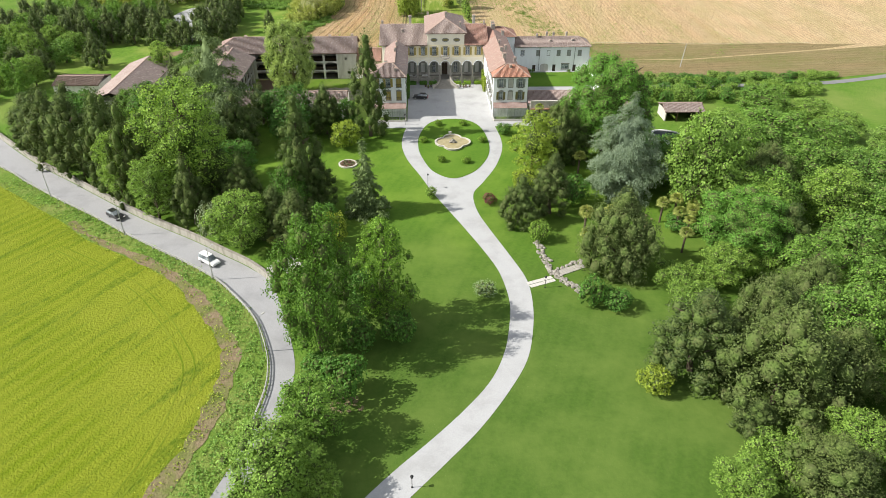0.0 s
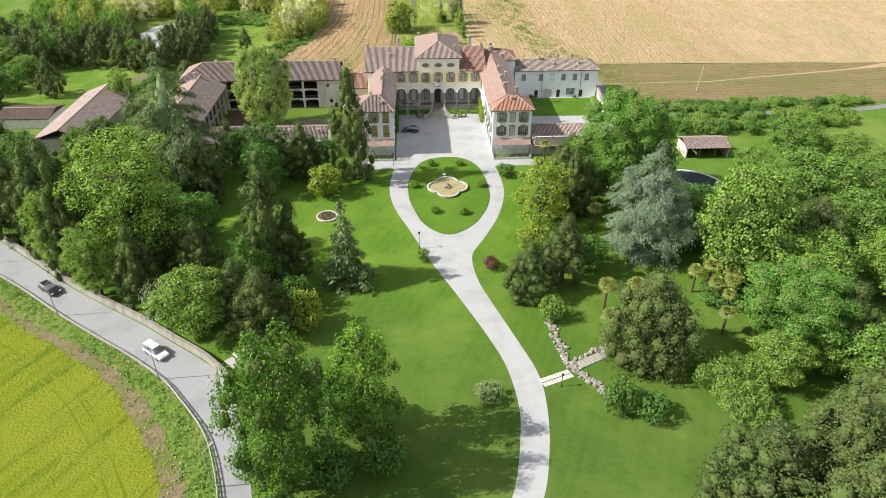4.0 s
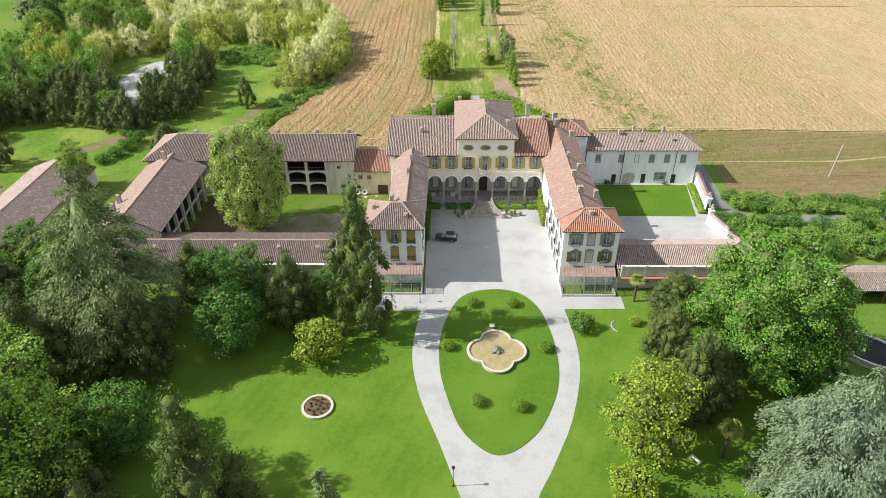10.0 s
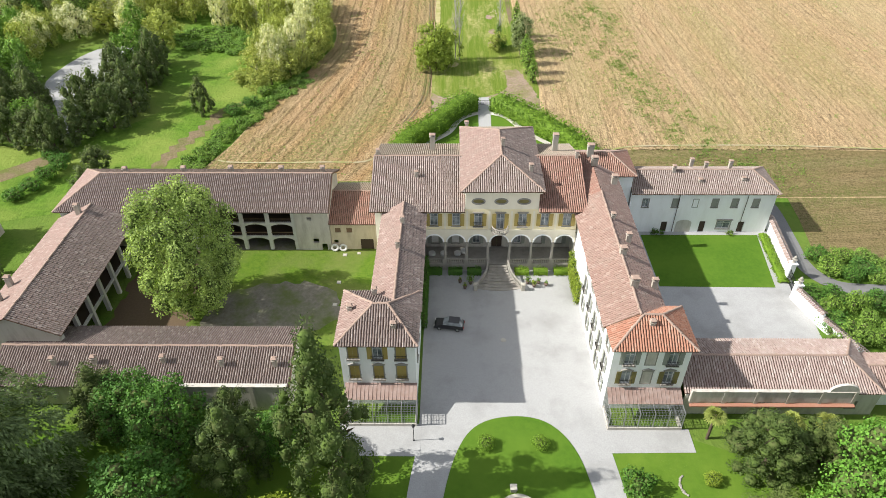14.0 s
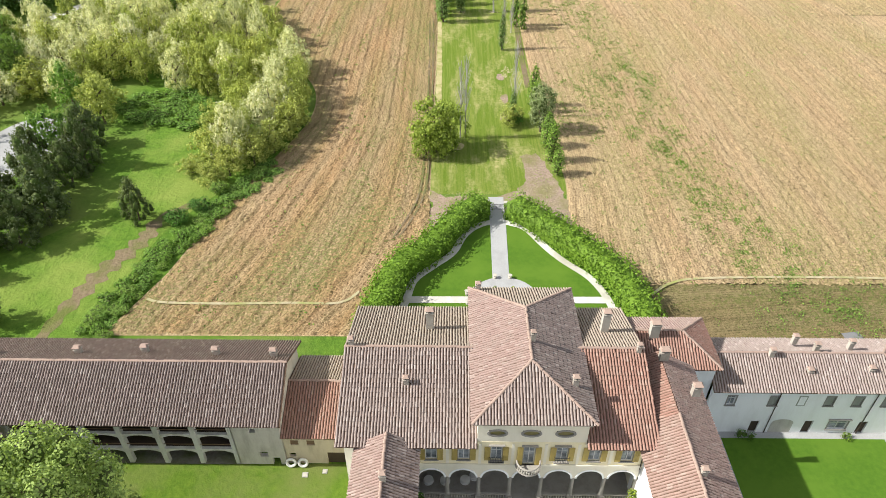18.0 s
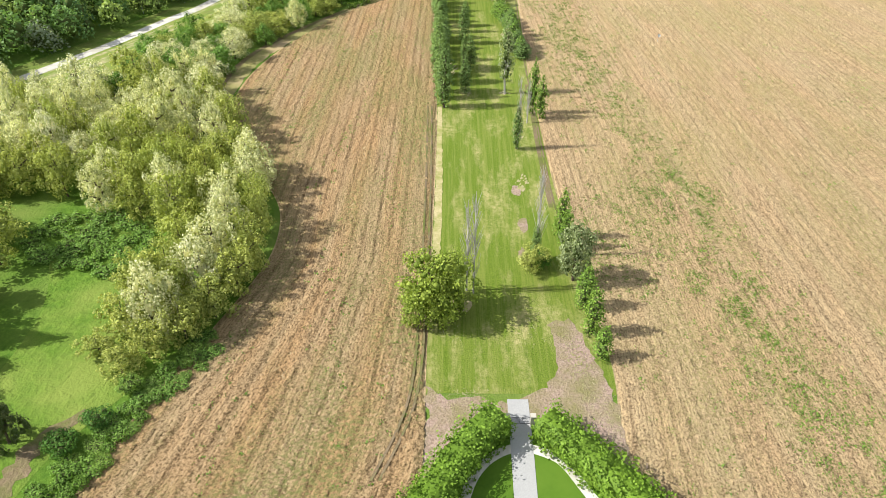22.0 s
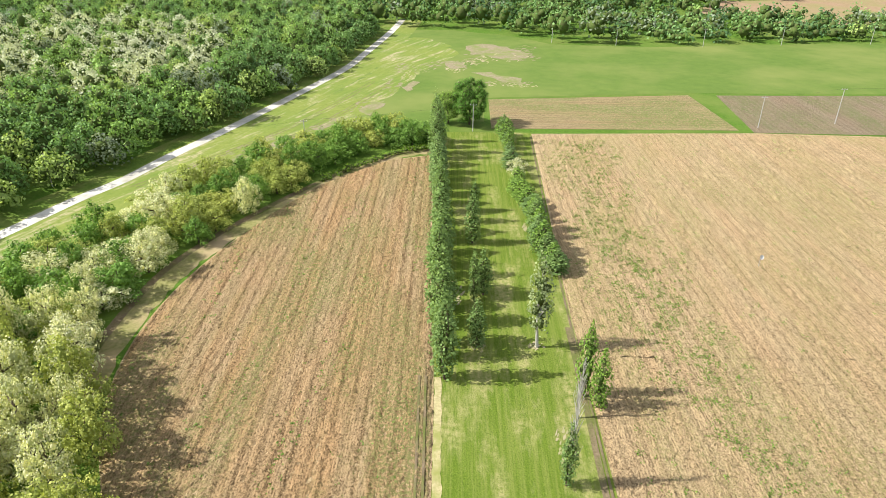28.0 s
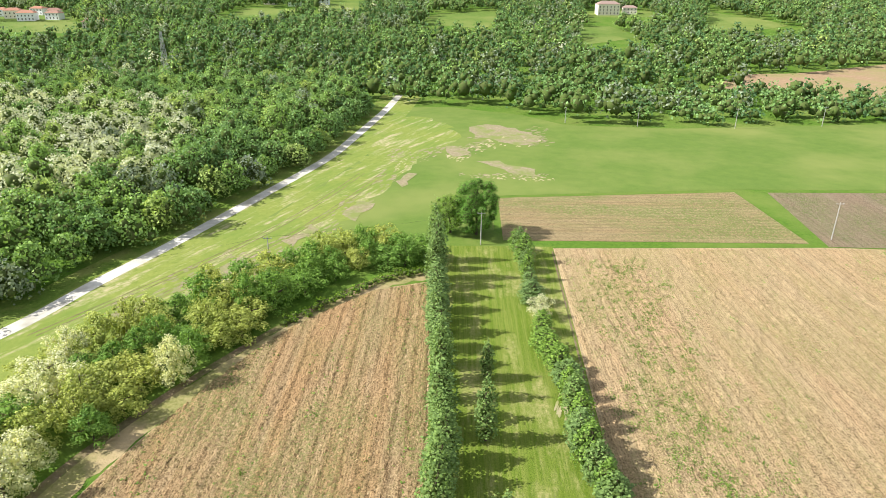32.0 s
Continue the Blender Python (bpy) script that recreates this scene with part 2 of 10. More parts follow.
def plough_mat(name, soil, pale, red, weed, weedy=0.5, row=0.75, every=2.9, turn=0.0, rows_known=True, relief=0.6, lines=0.55):
    """Ploughed ground: crumbled clods in rows with their shade painted dark between them, a darker furrow at every pass
    of the plough, redder bands and thin weeds.
    """
    m = Mat(name, rough=1.0, spec=0.05)
    if rows_known:
        m.source = m.t.nodes.new("ShaderNodeUVMap").outputs[0]
    clods = m.noise(3.3, 6.0, 0.80, (1.0, 0.8, 1.0), turn)
    short = m.noise(1.0, 4.0, 0.7, (1.3 / row, 0.95, 1.0), turn, 0.4)
    rows = m.calc("MULTIPLY", m.wave(0.55 / row, turn=turn, warp=1.6), m.ramp(m.noise(1.0, 3.0, 0.65, (0.6, 0.16, 1.0), turn), 0.34, 0.62))
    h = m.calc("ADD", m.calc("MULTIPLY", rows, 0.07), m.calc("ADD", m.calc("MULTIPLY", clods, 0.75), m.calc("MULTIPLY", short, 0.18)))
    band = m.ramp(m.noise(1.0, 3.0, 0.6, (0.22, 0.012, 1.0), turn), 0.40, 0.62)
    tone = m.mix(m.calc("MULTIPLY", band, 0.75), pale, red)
    # low spots take the dark tone: shadow between clods, put into the colour
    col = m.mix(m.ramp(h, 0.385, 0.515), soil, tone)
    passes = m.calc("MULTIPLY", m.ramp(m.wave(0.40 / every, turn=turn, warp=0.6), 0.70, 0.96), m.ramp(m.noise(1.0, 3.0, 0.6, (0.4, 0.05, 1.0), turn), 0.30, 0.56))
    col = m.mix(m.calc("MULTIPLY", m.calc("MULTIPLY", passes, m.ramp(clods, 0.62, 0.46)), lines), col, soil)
    zone = m.ramp(m.noise(1.0, 4.0, 0.6, (0.075, 0.022, 1.0), turn), 0.42, 0.60)
    w = m.calc("MULTIPLY", zone, m.ramp(m.noise(1.7, 4.0, 0.75), 0.42, 0.58))
    col = m.mix(m.calc("MULTIPLY", w, weedy), col, weed)
    m.colour(col).bump(h, 1.0, relief)
    return m.m


M["stubble"] = plough_mat("brown_stubble", (0.15, 0.115, 0.06), (0.40, 0.315, 0.175), (0.39, 0.275, 0.150), (0.165, 0.215, 0.060), 1.0, 1.2, 3.0, 90.0, False)
M["dry_strip"] = ground_mat("dry_straw_strip", (0.300, 0.270, 0.130), (0.520, 0.440, 0.250), (0.260, 0.270, 0.085), 2.2, 0.35, 0.6, 0.1)
M["margin"] = ground_mat("dry_field_margin", (0.150, 0.165, 0.045), (0.300, 0.270, 0.120), (0.390, 0.300, 0.175), 1.6, 0.12, 0.8, 0.15)
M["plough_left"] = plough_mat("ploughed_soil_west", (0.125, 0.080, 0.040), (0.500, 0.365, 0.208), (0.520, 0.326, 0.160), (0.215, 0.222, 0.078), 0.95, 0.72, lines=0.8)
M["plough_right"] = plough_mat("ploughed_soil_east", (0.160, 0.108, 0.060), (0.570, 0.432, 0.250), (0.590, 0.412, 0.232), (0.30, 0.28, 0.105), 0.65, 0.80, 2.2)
M["plough_far"] = plough_mat("ploughed_soil_far", (0.190, 0.130, 0.074), (0.600, 0.462, 0.272), (0.610, 0.435, 0.250), (0.29, 0.27, 0.105), 0.6, 0.80, 2.2, 0.0, False)
# darker and greyer tones than ploughed_soil_far
M["dark_far_plough"] = plough_mat("grey_brown_far_plough", (0.14, 0.105, 0.072), (0.31, 0.248, 0.170), (0.30, 0.22, 0.15), (0.14, 0.18, 0.055), 0.8, 0.85, 2.6, 0.0, False)
M["fallow"] = plough_mat("weedy_fallow", (0.105, 0.085, 0.040), (0.315, 0.250, 0.130), (0.30, 0.22, 0.11), (0.155, 0.170, 0.052), 0.9, 0.9, 3.0, 84.0, False)


def plaster_mat(name, base, stain, amount=0.5):
    m = Mat(name, rough=0.9, spec=0.15)
    streak = m.noise(1.0, 5.0, 0.65, (0.9, 0.9, 0.22))
    fine = m.noise(5.0, 4.0, 0.6)
    col = m.mix(m.calc("MULTIPLY", m.ramp(streak, 0.45, 0.8), amount), base, stain)
    col = m.mix(m.calc("MULTIPLY", m.ramp(fine, 0.4, 0.8), 0.12), col, stain)
    m.colour(col).bump(fine, 0.15, 0.02)
    return m.m


M["white_plaster"] = plaster_mat("white_plaster", (0.86, 0.87, 0.87), (0.64, 0.63, 0.60), 0.4)
M["yellow_plaster"] = plaster_mat("pale_yellow_plaster", (0.80, 0.715, 0.48), (0.72, 0.64, 0.46), 0.5)
M["cream_plaster"] = plaster_mat("cream_plaster", (0.78, 0.73, 0.60), (0.66, 0.60, 0.47), 0.5)
M["old_plaster"] = plaster_mat("weathered_plaster", (0.54, 0.515, 0.465), (0.31, 0.28, 0.235), 0.9)
M["yellow_old"] = plaster_mat("old_ochre_plaster", (0.55, 0.48, 0.36), (0.36, 0.30, 0.23), 0.9)
M["grey_plaster"] = plaster_mat("grey_weathered_plaster", (0.60, 0.59, 0.56), (0.33, 0.315, 0.28), 0.8)
M["stone"] = plaster_mat("grey_stone", (0.34, 0.32, 0.285), (0.20, 0.185, 0.16), 0.7)
M["mossy_wall"] = plaster_mat("mossy_old_wall", (0.36, 0.34, 0.295), (0.15, 0.145, 0.10), 0.95)
M["rock"] = plaster_mat("rough_grey_rock", (0.27, 0.25, 0.215), (0.14, 0.125, 0.105), 0.9)
M["pale_stone"] = plaster_mat("pale_stone", (0.47, 0.445, 0.385), (0.29, 0.265, 0.22), 0.8)


def tile_mat(name, a, b, c, moss, mossy=0.3):
    """Old roof tiles: each tile its own tone, with lichen in patches."""
    m = Mat(name, rough=0.9, spec=0.12)
    i = m.island()
    col = m.mix(m.ramp(i, -0.6, 1.6), a, b)
    col = m.mix(m.calc("MULTIPLY", m.ramp(m.calc("FRACT", m.calc("MULTIPLY", i, 7.31)), 0.78, 1.0), 0.5), col, c)
    col = m.mix(m.calc("MULTIPLY", m.ramp(m.noise(0.5, 5.0, 0.7), 0.45, 0.75), mossy), col, moss)
    col = m.mix(m.calc("MULTIPLY", m.ramp(m.noise(7.0, 3.0, 0.7), 0.4, 0.8), 0.25), col, c)
    m.colour(col)
    return m.m


M["tile_old"] = tile_mat("old_brown_tiles", (0.150, 0.116, 0.106), (0.275, 0.215, 0.195), (0.45, 0.395, 0.36), (0.19, 0.165, 0.145), 0.6)
M["tile_villa"] = tile_mat("pale_pinkish_tiles", (0.225, 0.172, 0.152), (0.36, 0.29, 0.26), (0.50, 0.44, 0.40), (0.29, 0.25, 0.215), 0.6)
M["tile_pink"] = tile_mat("pinkish_old_tiles", (0.245, 0.165, 0.142), (0.355, 0.255, 0.222), (0.47, 0.385, 0.34), (0.28, 0.23, 0.195), 0.6)
M["tile_red"] = tile_mat("red_tiles", (0.32, 0.145, 0.095), (0.42, 0.215, 0.150), (0.49, 0.34, 0.265), (0.40, 0.28, 0.21), 0.35)
M["tile_moss"] = tile_mat("mossy_tiles", (0.25, 0.205, 0.160), (0.38, 0.31, 0.25), (0.46, 0.41, 0.34), (0.29, 0.265, 0.20), 0.6)
M["tile_redold"] = tile_mat("dull_red_tiles", (0.245, 0.128, 0.098), (0.365, 0.215, 0.170), (0.46, 0.345, 0.285), (0.27, 0.21, 0.165), 0.5)
M["tile_redpale"] = tile_mat("pale_red_tiles", (0.255, 0.160, 0.130), (0.365, 0.250, 0.210), (0.47, 0.375, 0.32), (0.30, 0.24, 0.20), 0.6)
M["tile_dark"] = tile_mat("dark_brown_tiles", (0.12, 0.085, 0.07), (0.22, 0.16, 0.13), (0.33, 0.27, 0.22), (0.20, 0.18, 0.14), 0.4)
M["tile_pale"] = tile_mat("pale_weathered_tiles", (0.245, 0.175, 0.155), (0.375, 0.290, 0.262), (0.55, 0.475, 0.43), (0.46, 0.42, 0.37), 0.6)
M["roof_board"] = Mat("roof_underside", 0.95, 0.1).colour((0.13, 0.085, 0.06)).m
M["ridge"] = plaster_mat("ridge_mortar_tiles", (0.37, 0.27, 0.22), (0.235, 0.175, 0.145), 0.9)


def plain(name, c, rough=0.6, spec=0.3, metal=0.0, vary=0.25, scale=2.0):
    m = Mat(name, rough, spec, metal)
    m.colour(m.mix(m.calc("MULTIPLY", m.noise(scale, 4.0, 0.65), vary * 2), c, tuple(v * 0.55 for v in c)))
    return m.m


M["shutter_ochre"] = plain("ochre_shutter_paint", (0.47, 0.365, 0.115), 0.6)
M["shutter_grey"] = plain("grey_green_shutter_paint", (0.33, 0.345, 0.30), 0.6)
M["shutter_olive"] = plain("olive_shutter_paint", (0.22, 0.19, 0.07), 0.6)
M["trim_grey"] = plain("grey_stone_trim", (0.30, 0.285, 0.255), 0.85)
M["white_paint"] = plain("white_paint", (0.75, 0.75, 0.72), 0.5)
M["dark"] = plain("dark_interior", (0.03, 0.028, 0.025), 0.9)
M["iron"] = plain("dark_iron", (0.035, 0.035, 0.035), 0.5, 0.4, 0.6)
M["galvanised"] = plain("galvanised_metal", (0.45, 0.46, 0.46), 0.45, 0.4, 0.7)
M["wood"] = plain("weathered_timber", (0.20, 0.13, 0.08), 0.85)
M["dark_wood"] = plain("dark_old_timber", (0.07, 0.05, 0.035), 0.85)
M["bark"] = plain("tree_bark", (0.115, 0.085, 0.06), 0.95, vary=0.4)
M["pale_bark"] = plain("pale_bark", (0.50, 0.48, 0.43), 0.95, vary=0.4)
M["rubber"] = plain("tyre_rubber", (0.02, 0.02, 0.02), 0.8)
M["pool_dark"] = plain("dark_pool_cover", (0.02, 0.028, 0.03), 0.75)
M["chimney_brick"] = plaster_mat("chimney_render", (0.44, 0.40, 0.345), (0.24, 0.20, 0.165), 0.9)
M["concrete"] = plain("concrete", (0.42, 0.41, 0.385), 0.9)
M["soil"] = plain("bare_soil", (0.16, 0.115, 0.075), 1.0, 0.05, 0.0, 0.4, 3.0)
glass = Mat("window_glass", 0.06, 0.5)
# pale blotches put sky reflection and white curtains into the glass colour
glass.colour(glass.mix(glass.ramp(glass.noise(0.9, 2.0), 0.35, 0.65), (0.10, 0.115, 0.125), (0.34, 0.37, 0.39)))
M["glass"] = glass.m
pond = Mat("murky_pond_water", 0.08, 0.5)
pond.colour(pond.mix(pond.ramp(pond.noise(0.9, 3.0), 0.35, 0.7), (0.27, 0.225, 0.105), (0.35, 0.295, 0.15)))
pond.bump(pond.noise(5.0, 2.0), 0.05, 0.02)
M["pond"] = pond.m

# dark crown cores: the shade between leaves, put into the colour
M["twigs"] = ground_mat("inner_crown_shade", (0.056, 0.088, 0.022), (0.115, 0.170, 0.042), (0.095, 0.110, 0.042), 2.0, 0.5, 0.6, 0.1)
M["leaf_bright"] = leaf_mat("bright_leaves", (0.066, 0.145, 0.022), (0.31, 0.49, 0.088))
M["leaf_light"] = leaf_mat("light_layered_leaves", (0.066, 0.145, 0.022), (0.27, 0.47, 0.088), tint=(0.30, 0.47, 0.075))
M["leaf_mid"] = leaf_mat("mid_green_leaves", (0.050, 0.122, 0.020), (0.235, 0.415, 0.072))
M["leaf_poplar"] = leaf_mat("poplar_leaves", (0.070, 0.130, 0.034), (0.27, 0.41, 0.125))
M["leaf_pale"] = leaf_mat("pale_poplar_leaves", (0.12, 0.17, 0.065), (0.42, 0.51, 0.24), tint=(0.42, 0.46, 0.22))
M["leaf_deep"] = leaf_mat("deep_green_leaves", (0.032, 0.092, 0.016), (0.150, 0.325, 0.056))
M["leaf_olive"] = leaf_mat("olive_needles", (0.046, 0.078, 0.018), (0.190, 0.255, 0.072), tint=(0.21, 0.235, 0.07), see=0.25)
M["leaf_yew"] = leaf_mat("dark_needles", (0.028, 0.058, 0.014), (0.130, 0.190, 0.052), tint=(0.165, 0.172, 0.064), see=0.25)
M["leaf_cedar"] = leaf_mat("cedar_needles", (0.070, 0.110, 0.038), (0.270, 0.365, 0.140), tint=(0.27, 0.36, 0.12), see=0.28, split=(-0.7, 1.25))
M["leaf_blue"] = leaf_mat("blue_cedar_needles", (0.125, 0.175, 0.105), (0.320, 0.415, 0.255), tint=(0.31, 0.40, 0.22), see=0.34, split=(-0.8, 1.3))
M["leaf_grey"] = leaf_mat("grey_green_needles", (0.048, 0.074, 0.026), (0.180, 0.235, 0.095), tint=(0.195, 0.215, 0.09), see=0.25)
M["leaf_yellow"] = leaf_mat("yellow_green_leaves", (0.104, 0.170, 0.013), (0.387, 0.515, 0.065), tint=(0.508, 0.540, 0.074))
M["leaf_plane"] = leaf_mat("pale_green_leaves", (0.17, 0.230, 0.040), (0.56, 0.63, 0.160), tint=(0.64, 0.63, 0.14))
M["leaf_sycamore"] = leaf_mat("plane_leaves", (0.120, 0.200, 0.040), (0.44, 0.585, 0.165))
M["leaf_hedge"] = leaf_mat("laurel_leaves", (0.050, 0.122, 0.012), (0.265, 0.43, 0.050))
M["leaf_flower"] = leaf_mat("blossoming_leaves", (0.34, 0.41, 0.110), (0.93, 0.92, 0.66), tint=(0.92, 0.90, 0.52), see=0.42, split=(-0.25, 0.85))
M["leaf_avenue"] = leaf_mat("yellowish_broad_leaves", (0.095, 0.165, 0.020), (0.42, 0.53, 0.085))
M["leaf_chestnut"] = leaf_mat("chestnut_leaves", (0.045, 0.125, 0.018), (0.225, 0.465, 0.070), tint=(0.23, 0.47, 0.065))
M["leaf_oak"] = leaf_mat("oak_leaves", (0.042, 0.100, 0.014), (0.165, 0.325, 0.045))
M["leaf_fresh"] = leaf_mat("fresh_oak_leaves", (0.055, 0.130, 0.016), (0.230, 0.420, 0.055))
M["leaf_tall"] = leaf_mat("tall_light_leaves", (0.090, 0.180, 0.024), (0.350, 0.545, 0.095))
M["leaf_red"] = leaf_mat("dark_red_leaves", (0.060, 0.018, 0.019), (0.254, 0.090, 0.084), tint=(0.242, 0.103, 0.078))
M["leaf_silver"] = leaf_mat("silver_leaves", (0.145, 0.215, 0.098), (0.520, 0.620, 0.365), tint=(0.48, 0.60, 0.34))
M["leaf_weed"] = leaf_mat("weed_leaves", (0.090, 0.160, 0.030), (0.250, 0.390, 0.080))
M["leaf_palm"] = leaf_mat("palm_fronds", (0.12, 0.165, 0.030), (0.40, 0.46, 0.12), tint=(0.47, 0.46, 0.11))
M["canopy_mid"] = leaf_mat("mid_canopy", (0.119, 0.224, 0.069), (0.284, 0.478, 0.166), split=(-1.1, 1.4))
M["canopy_bright"] = leaf_mat("bright_canopy", (0.158, 0.282, 0.075), (0.389, 0.598, 0.182), split=(-1.1, 1.4))
M["canopy_yellow"] = leaf_mat("yellow_green_canopy", (0.228, 0.337, 0.092), (0.525, 0.672, 0.216), split=(-1.1, 1.4))
M["canopy_cream"] = leaf_mat("blossoming_canopy", (0.453, 0.507, 0.261), (0.824, 0.851, 0.605), tint=(0.824, 0.851, 0.549), split=(-1.1, 1.4))
M["canopy_grey"] = leaf_mat("grey_green_canopy", (0.166, 0.219, 0.134), (0.373, 0.453, 0.297), tint=(0.401, 0.440, 0.281), split=(-1.1, 1.4))
M["canopy_deep"] = leaf_mat("deep_canopy", (0.056, 0.124, 0.044), (0.155, 0.292, 0.108), split=(-1.1, 1.4))
# ---- building helpers ----


def terr(y):
    """Height of the ground: level round the villa, a slow rise over the fields, hills far off."""
    return float(np.interp(y, KNOT_Y, KNOT_Z))


KNOT_Y = [225.0, 290.0, 365.0, 520.0, 700.0, 900.0, 1300.0, 2000.0, 4000.0]
KNOT_Z = [0.0, 2.0, 4.2, 5.0, 5.0, 15.0, 45.0, 130.0, 320.0]
ORIGIN = {}


def mesh_from(name, verts, faces, mat):
    me = bpy.data.meshes.new(name)
    me.from_pydata([tuple(v) for v in verts], [], [tuple(f) for f in faces])
    if mat:
        me.materials.append(mat)
    me.update()
    return me


def quads_mesh(name, verts, quads, mat, tris=None, tri_mat=None, flat=None):
    """A mesh from numpy arrays of corners, four-cornered faces and, if given, triangles."""
    me = bpy.data.meshes.new(name)
    nq, nt = len(quads), 0 if tris is None else len(tris)
    loops = np.concatenate([np.asarray(quads, dtype=np.int32).ravel()] + ([np.asarray(tris, dtype=np.int32).ravel()] if nt else []))
    me.vertices.add(len(verts))
    me.vertices.foreach_set("co", np.asarray(verts, dtype=np.float32).ravel())
    me.loops.add(len(loops))
    me.loops.foreach_set("vertex_index", loops)
    me.polygons.add(nq + nt)
    start = np.concatenate([np.arange(nq) * 4, nq * 4 + np.arange(nt) * 3]).astype(np.int32)
    me.polygons.foreach_set("loop_start", start)
    me.materials.append(mat)
    if tri_mat:
        me.materials.append(tri_mat)
        me.polygons.foreach_set("material_index", np.concatenate([np.zeros(nq, np.int32), np.ones(nt, np.int32)]))
    if flat is not None:
        me.uv_layers.new(name="rows").data.foreach_set("uv", np.asarray(flat, dtype=np.float32)[loops].ravel())
    me.update(calc_edges=True)
    return me


def thing(name, at, label, category, group="", kind=""):
    """A top-level thing: an Empty at its base, under which its parts hang."""
    ob = new(name)
    ob.location = at
    ob.empty_display_size = 0.3
    ORIGIN[ob] = Vector(at)
    return tagged(ob, label, category, group, kind)


def part(name, bm, mat, parent=None, label="", kind="", smooth=False):
    """One mesh object, in world coordinates, under a thing or a part (or on its own)."""
    if isinstance(bm, bmesh.types.BMesh):
        me = bpy.data.meshes.new(name)
        bm.to_mesh(me)
        bm.free()
        me.materials.append(mat)
    else:
        me = bm
    if smooth:
        me.polygons.foreach_set("use_smooth", [True] * len(me.polygons))
    ob = new(name, me)
    if parent:
        ob.parent = parent
        if parent in ORIGIN:
            ob.matrix_parent_inverse = Matrix.Translation(-ORIGIN[parent])
    return tagged(ob, label, kind=kind)


def box(bm, x0, x1, y0, y1, z0, z1, m=None):
    vs = [bm.verts.new((x, y, z)) for z in (z0, z1) for y in (y0, y1) for x in (x0, x1)]
    if m is not None:
        for v in vs:
            v.co = m @ v.co
    for f in ((0, 2, 3, 1), (4, 5, 7, 6), (0, 1, 5, 4), (2, 6, 7, 3), (0, 4, 6, 2), (1, 3, 7, 5)):
        bm.faces.new([vs[i] for i in f])
    return vs


def boxes(*rows):
    bm = bmesh.new()
    for r in rows:
        box(bm, *r)
    return bm


def tube(bm, a, b, r0, r1, sides=8, caps=True):
    """A tapered round bar from a to b."""
    a, b = Vector(a), Vector(b)
    q = (b - a).to_track_quat("Z", "Y")
    rings = []
    for p, r in ((a, r0), (b, r1)):
        rings.append([bm.verts.new(p + q @ Vector((r * math.cos(2 * math.pi * i / sides), r * math.sin(2 * math.pi * i / sides), 0))) for i in range(sides)])
    for i in range(sides):
        j = (i + 1) % sides
        bm.faces.new((rings[0][i], rings[0][j], rings[1][j], rings[1][i]))
    if caps:
        bm.faces.new(rings[0][::-1])
        bm.faces.new(rings[1])


def lathe(bm, profile, at=(0, 0, 0), sides=12):
    """Turns a list of (radius, height) round the upright axis."""
    rings = []
    for r, z in profile:
        rings.append([bm.verts.new((at[0] + r * math.cos(2 * math.pi * i / sides), at[1] + r * math.sin(2 * math.pi * i / sides), at[2] + z)) for i in range(sides)])
    for k in range(len(rings) - 1):
        for i in range(sides):
            j = (i + 1) % sides
            bm.faces.new((rings[k][i], rings[k][j], rings[k + 1][j], rings[k + 1][i]))
    bm.faces.new(rings[0][::-1])
    bm.faces.new(rings[-1])


def curve(points, closed=False, steps=6):
    """A smooth line (Catmull-Rom) through points of the plan."""
    p = [np.array(q, dtype=float) for q in points]
    n = len(p)
    out = []
    for i in range(n if closed else n - 1):
        a, b, c, d = (p[(i - 1) % n], p[i], p[(i + 1) % n], p[(i + 2) % n]) if closed else (p[max(i - 1, 0)], p[i], p[i + 1], p[min(i + 2, n - 1)])
        for k in range(steps):
            t = k / steps
            out.append(0.5 * (2 * b + (c - a) * t + (2 * a - 5 * b + 4 * c - d) * t * t + (3 * b - a - 3 * c + d) * t ** 3))
    if not closed:
        out.append(p[-1])
    return [tuple(q) for q in out]


def sheet(name, outline, mat, lift, label="", category="", kind="structure", thick=0.0, parent=None):
    """A piece of ground with this outline, laid on the terrain."""
    bm = bmesh.new()
    f = bm.faces.new([bm.verts.new((x, y, 0)) for x, y in outline])
    if f.calc_area() and f.normal.z < 0:
        f.normal_flip()
    bm.normal_update()
    for face in bm.faces:
        if face.normal.z < 0:
            face.normal_flip()
    bmesh.ops.triangulate(bm, faces=bm.faces[:])
    for k in KNOT_Y:
        bmesh.ops.bisect_plane(bm, geom=bm.verts[:] + bm.edges[:] + bm.faces[:], plane_co=(0, k, 0), plane_no=(0, 1, 0))
    for v in bm.verts:
        v.co.z = terr(v.co.y) + lift
    if thick:
        rim = bmesh.ops.extrude_face_region(bm, geom=bm.faces[:])
        for v in rim["geom"]:
            if isinstance(v, bmesh.types.BMVert):
                v.co.z -= thick
    ob = part(name, bm, mat, parent)
    return tagged(ob, label, category, kind=kind)


def frayed(outline, amount, seed=0, step=0.9):
    """The same outline with a ragged, broken edge."""
    rng = random.Random(seed)
    out = []
    for (x0, y0), (x1, y1) in zip(outline, outline[1:] + outline[:1]):
        n = max(1, int(math.hypot(x1 - x0, y1 - y0) / step))
        out += [(x0 + (x1 - x0) * k / n + rng.uniform(-amount, amount), y0 + (y1 - y0) * k / n + rng.uniform(-amount, amount)) for k in range(n)]
    return out


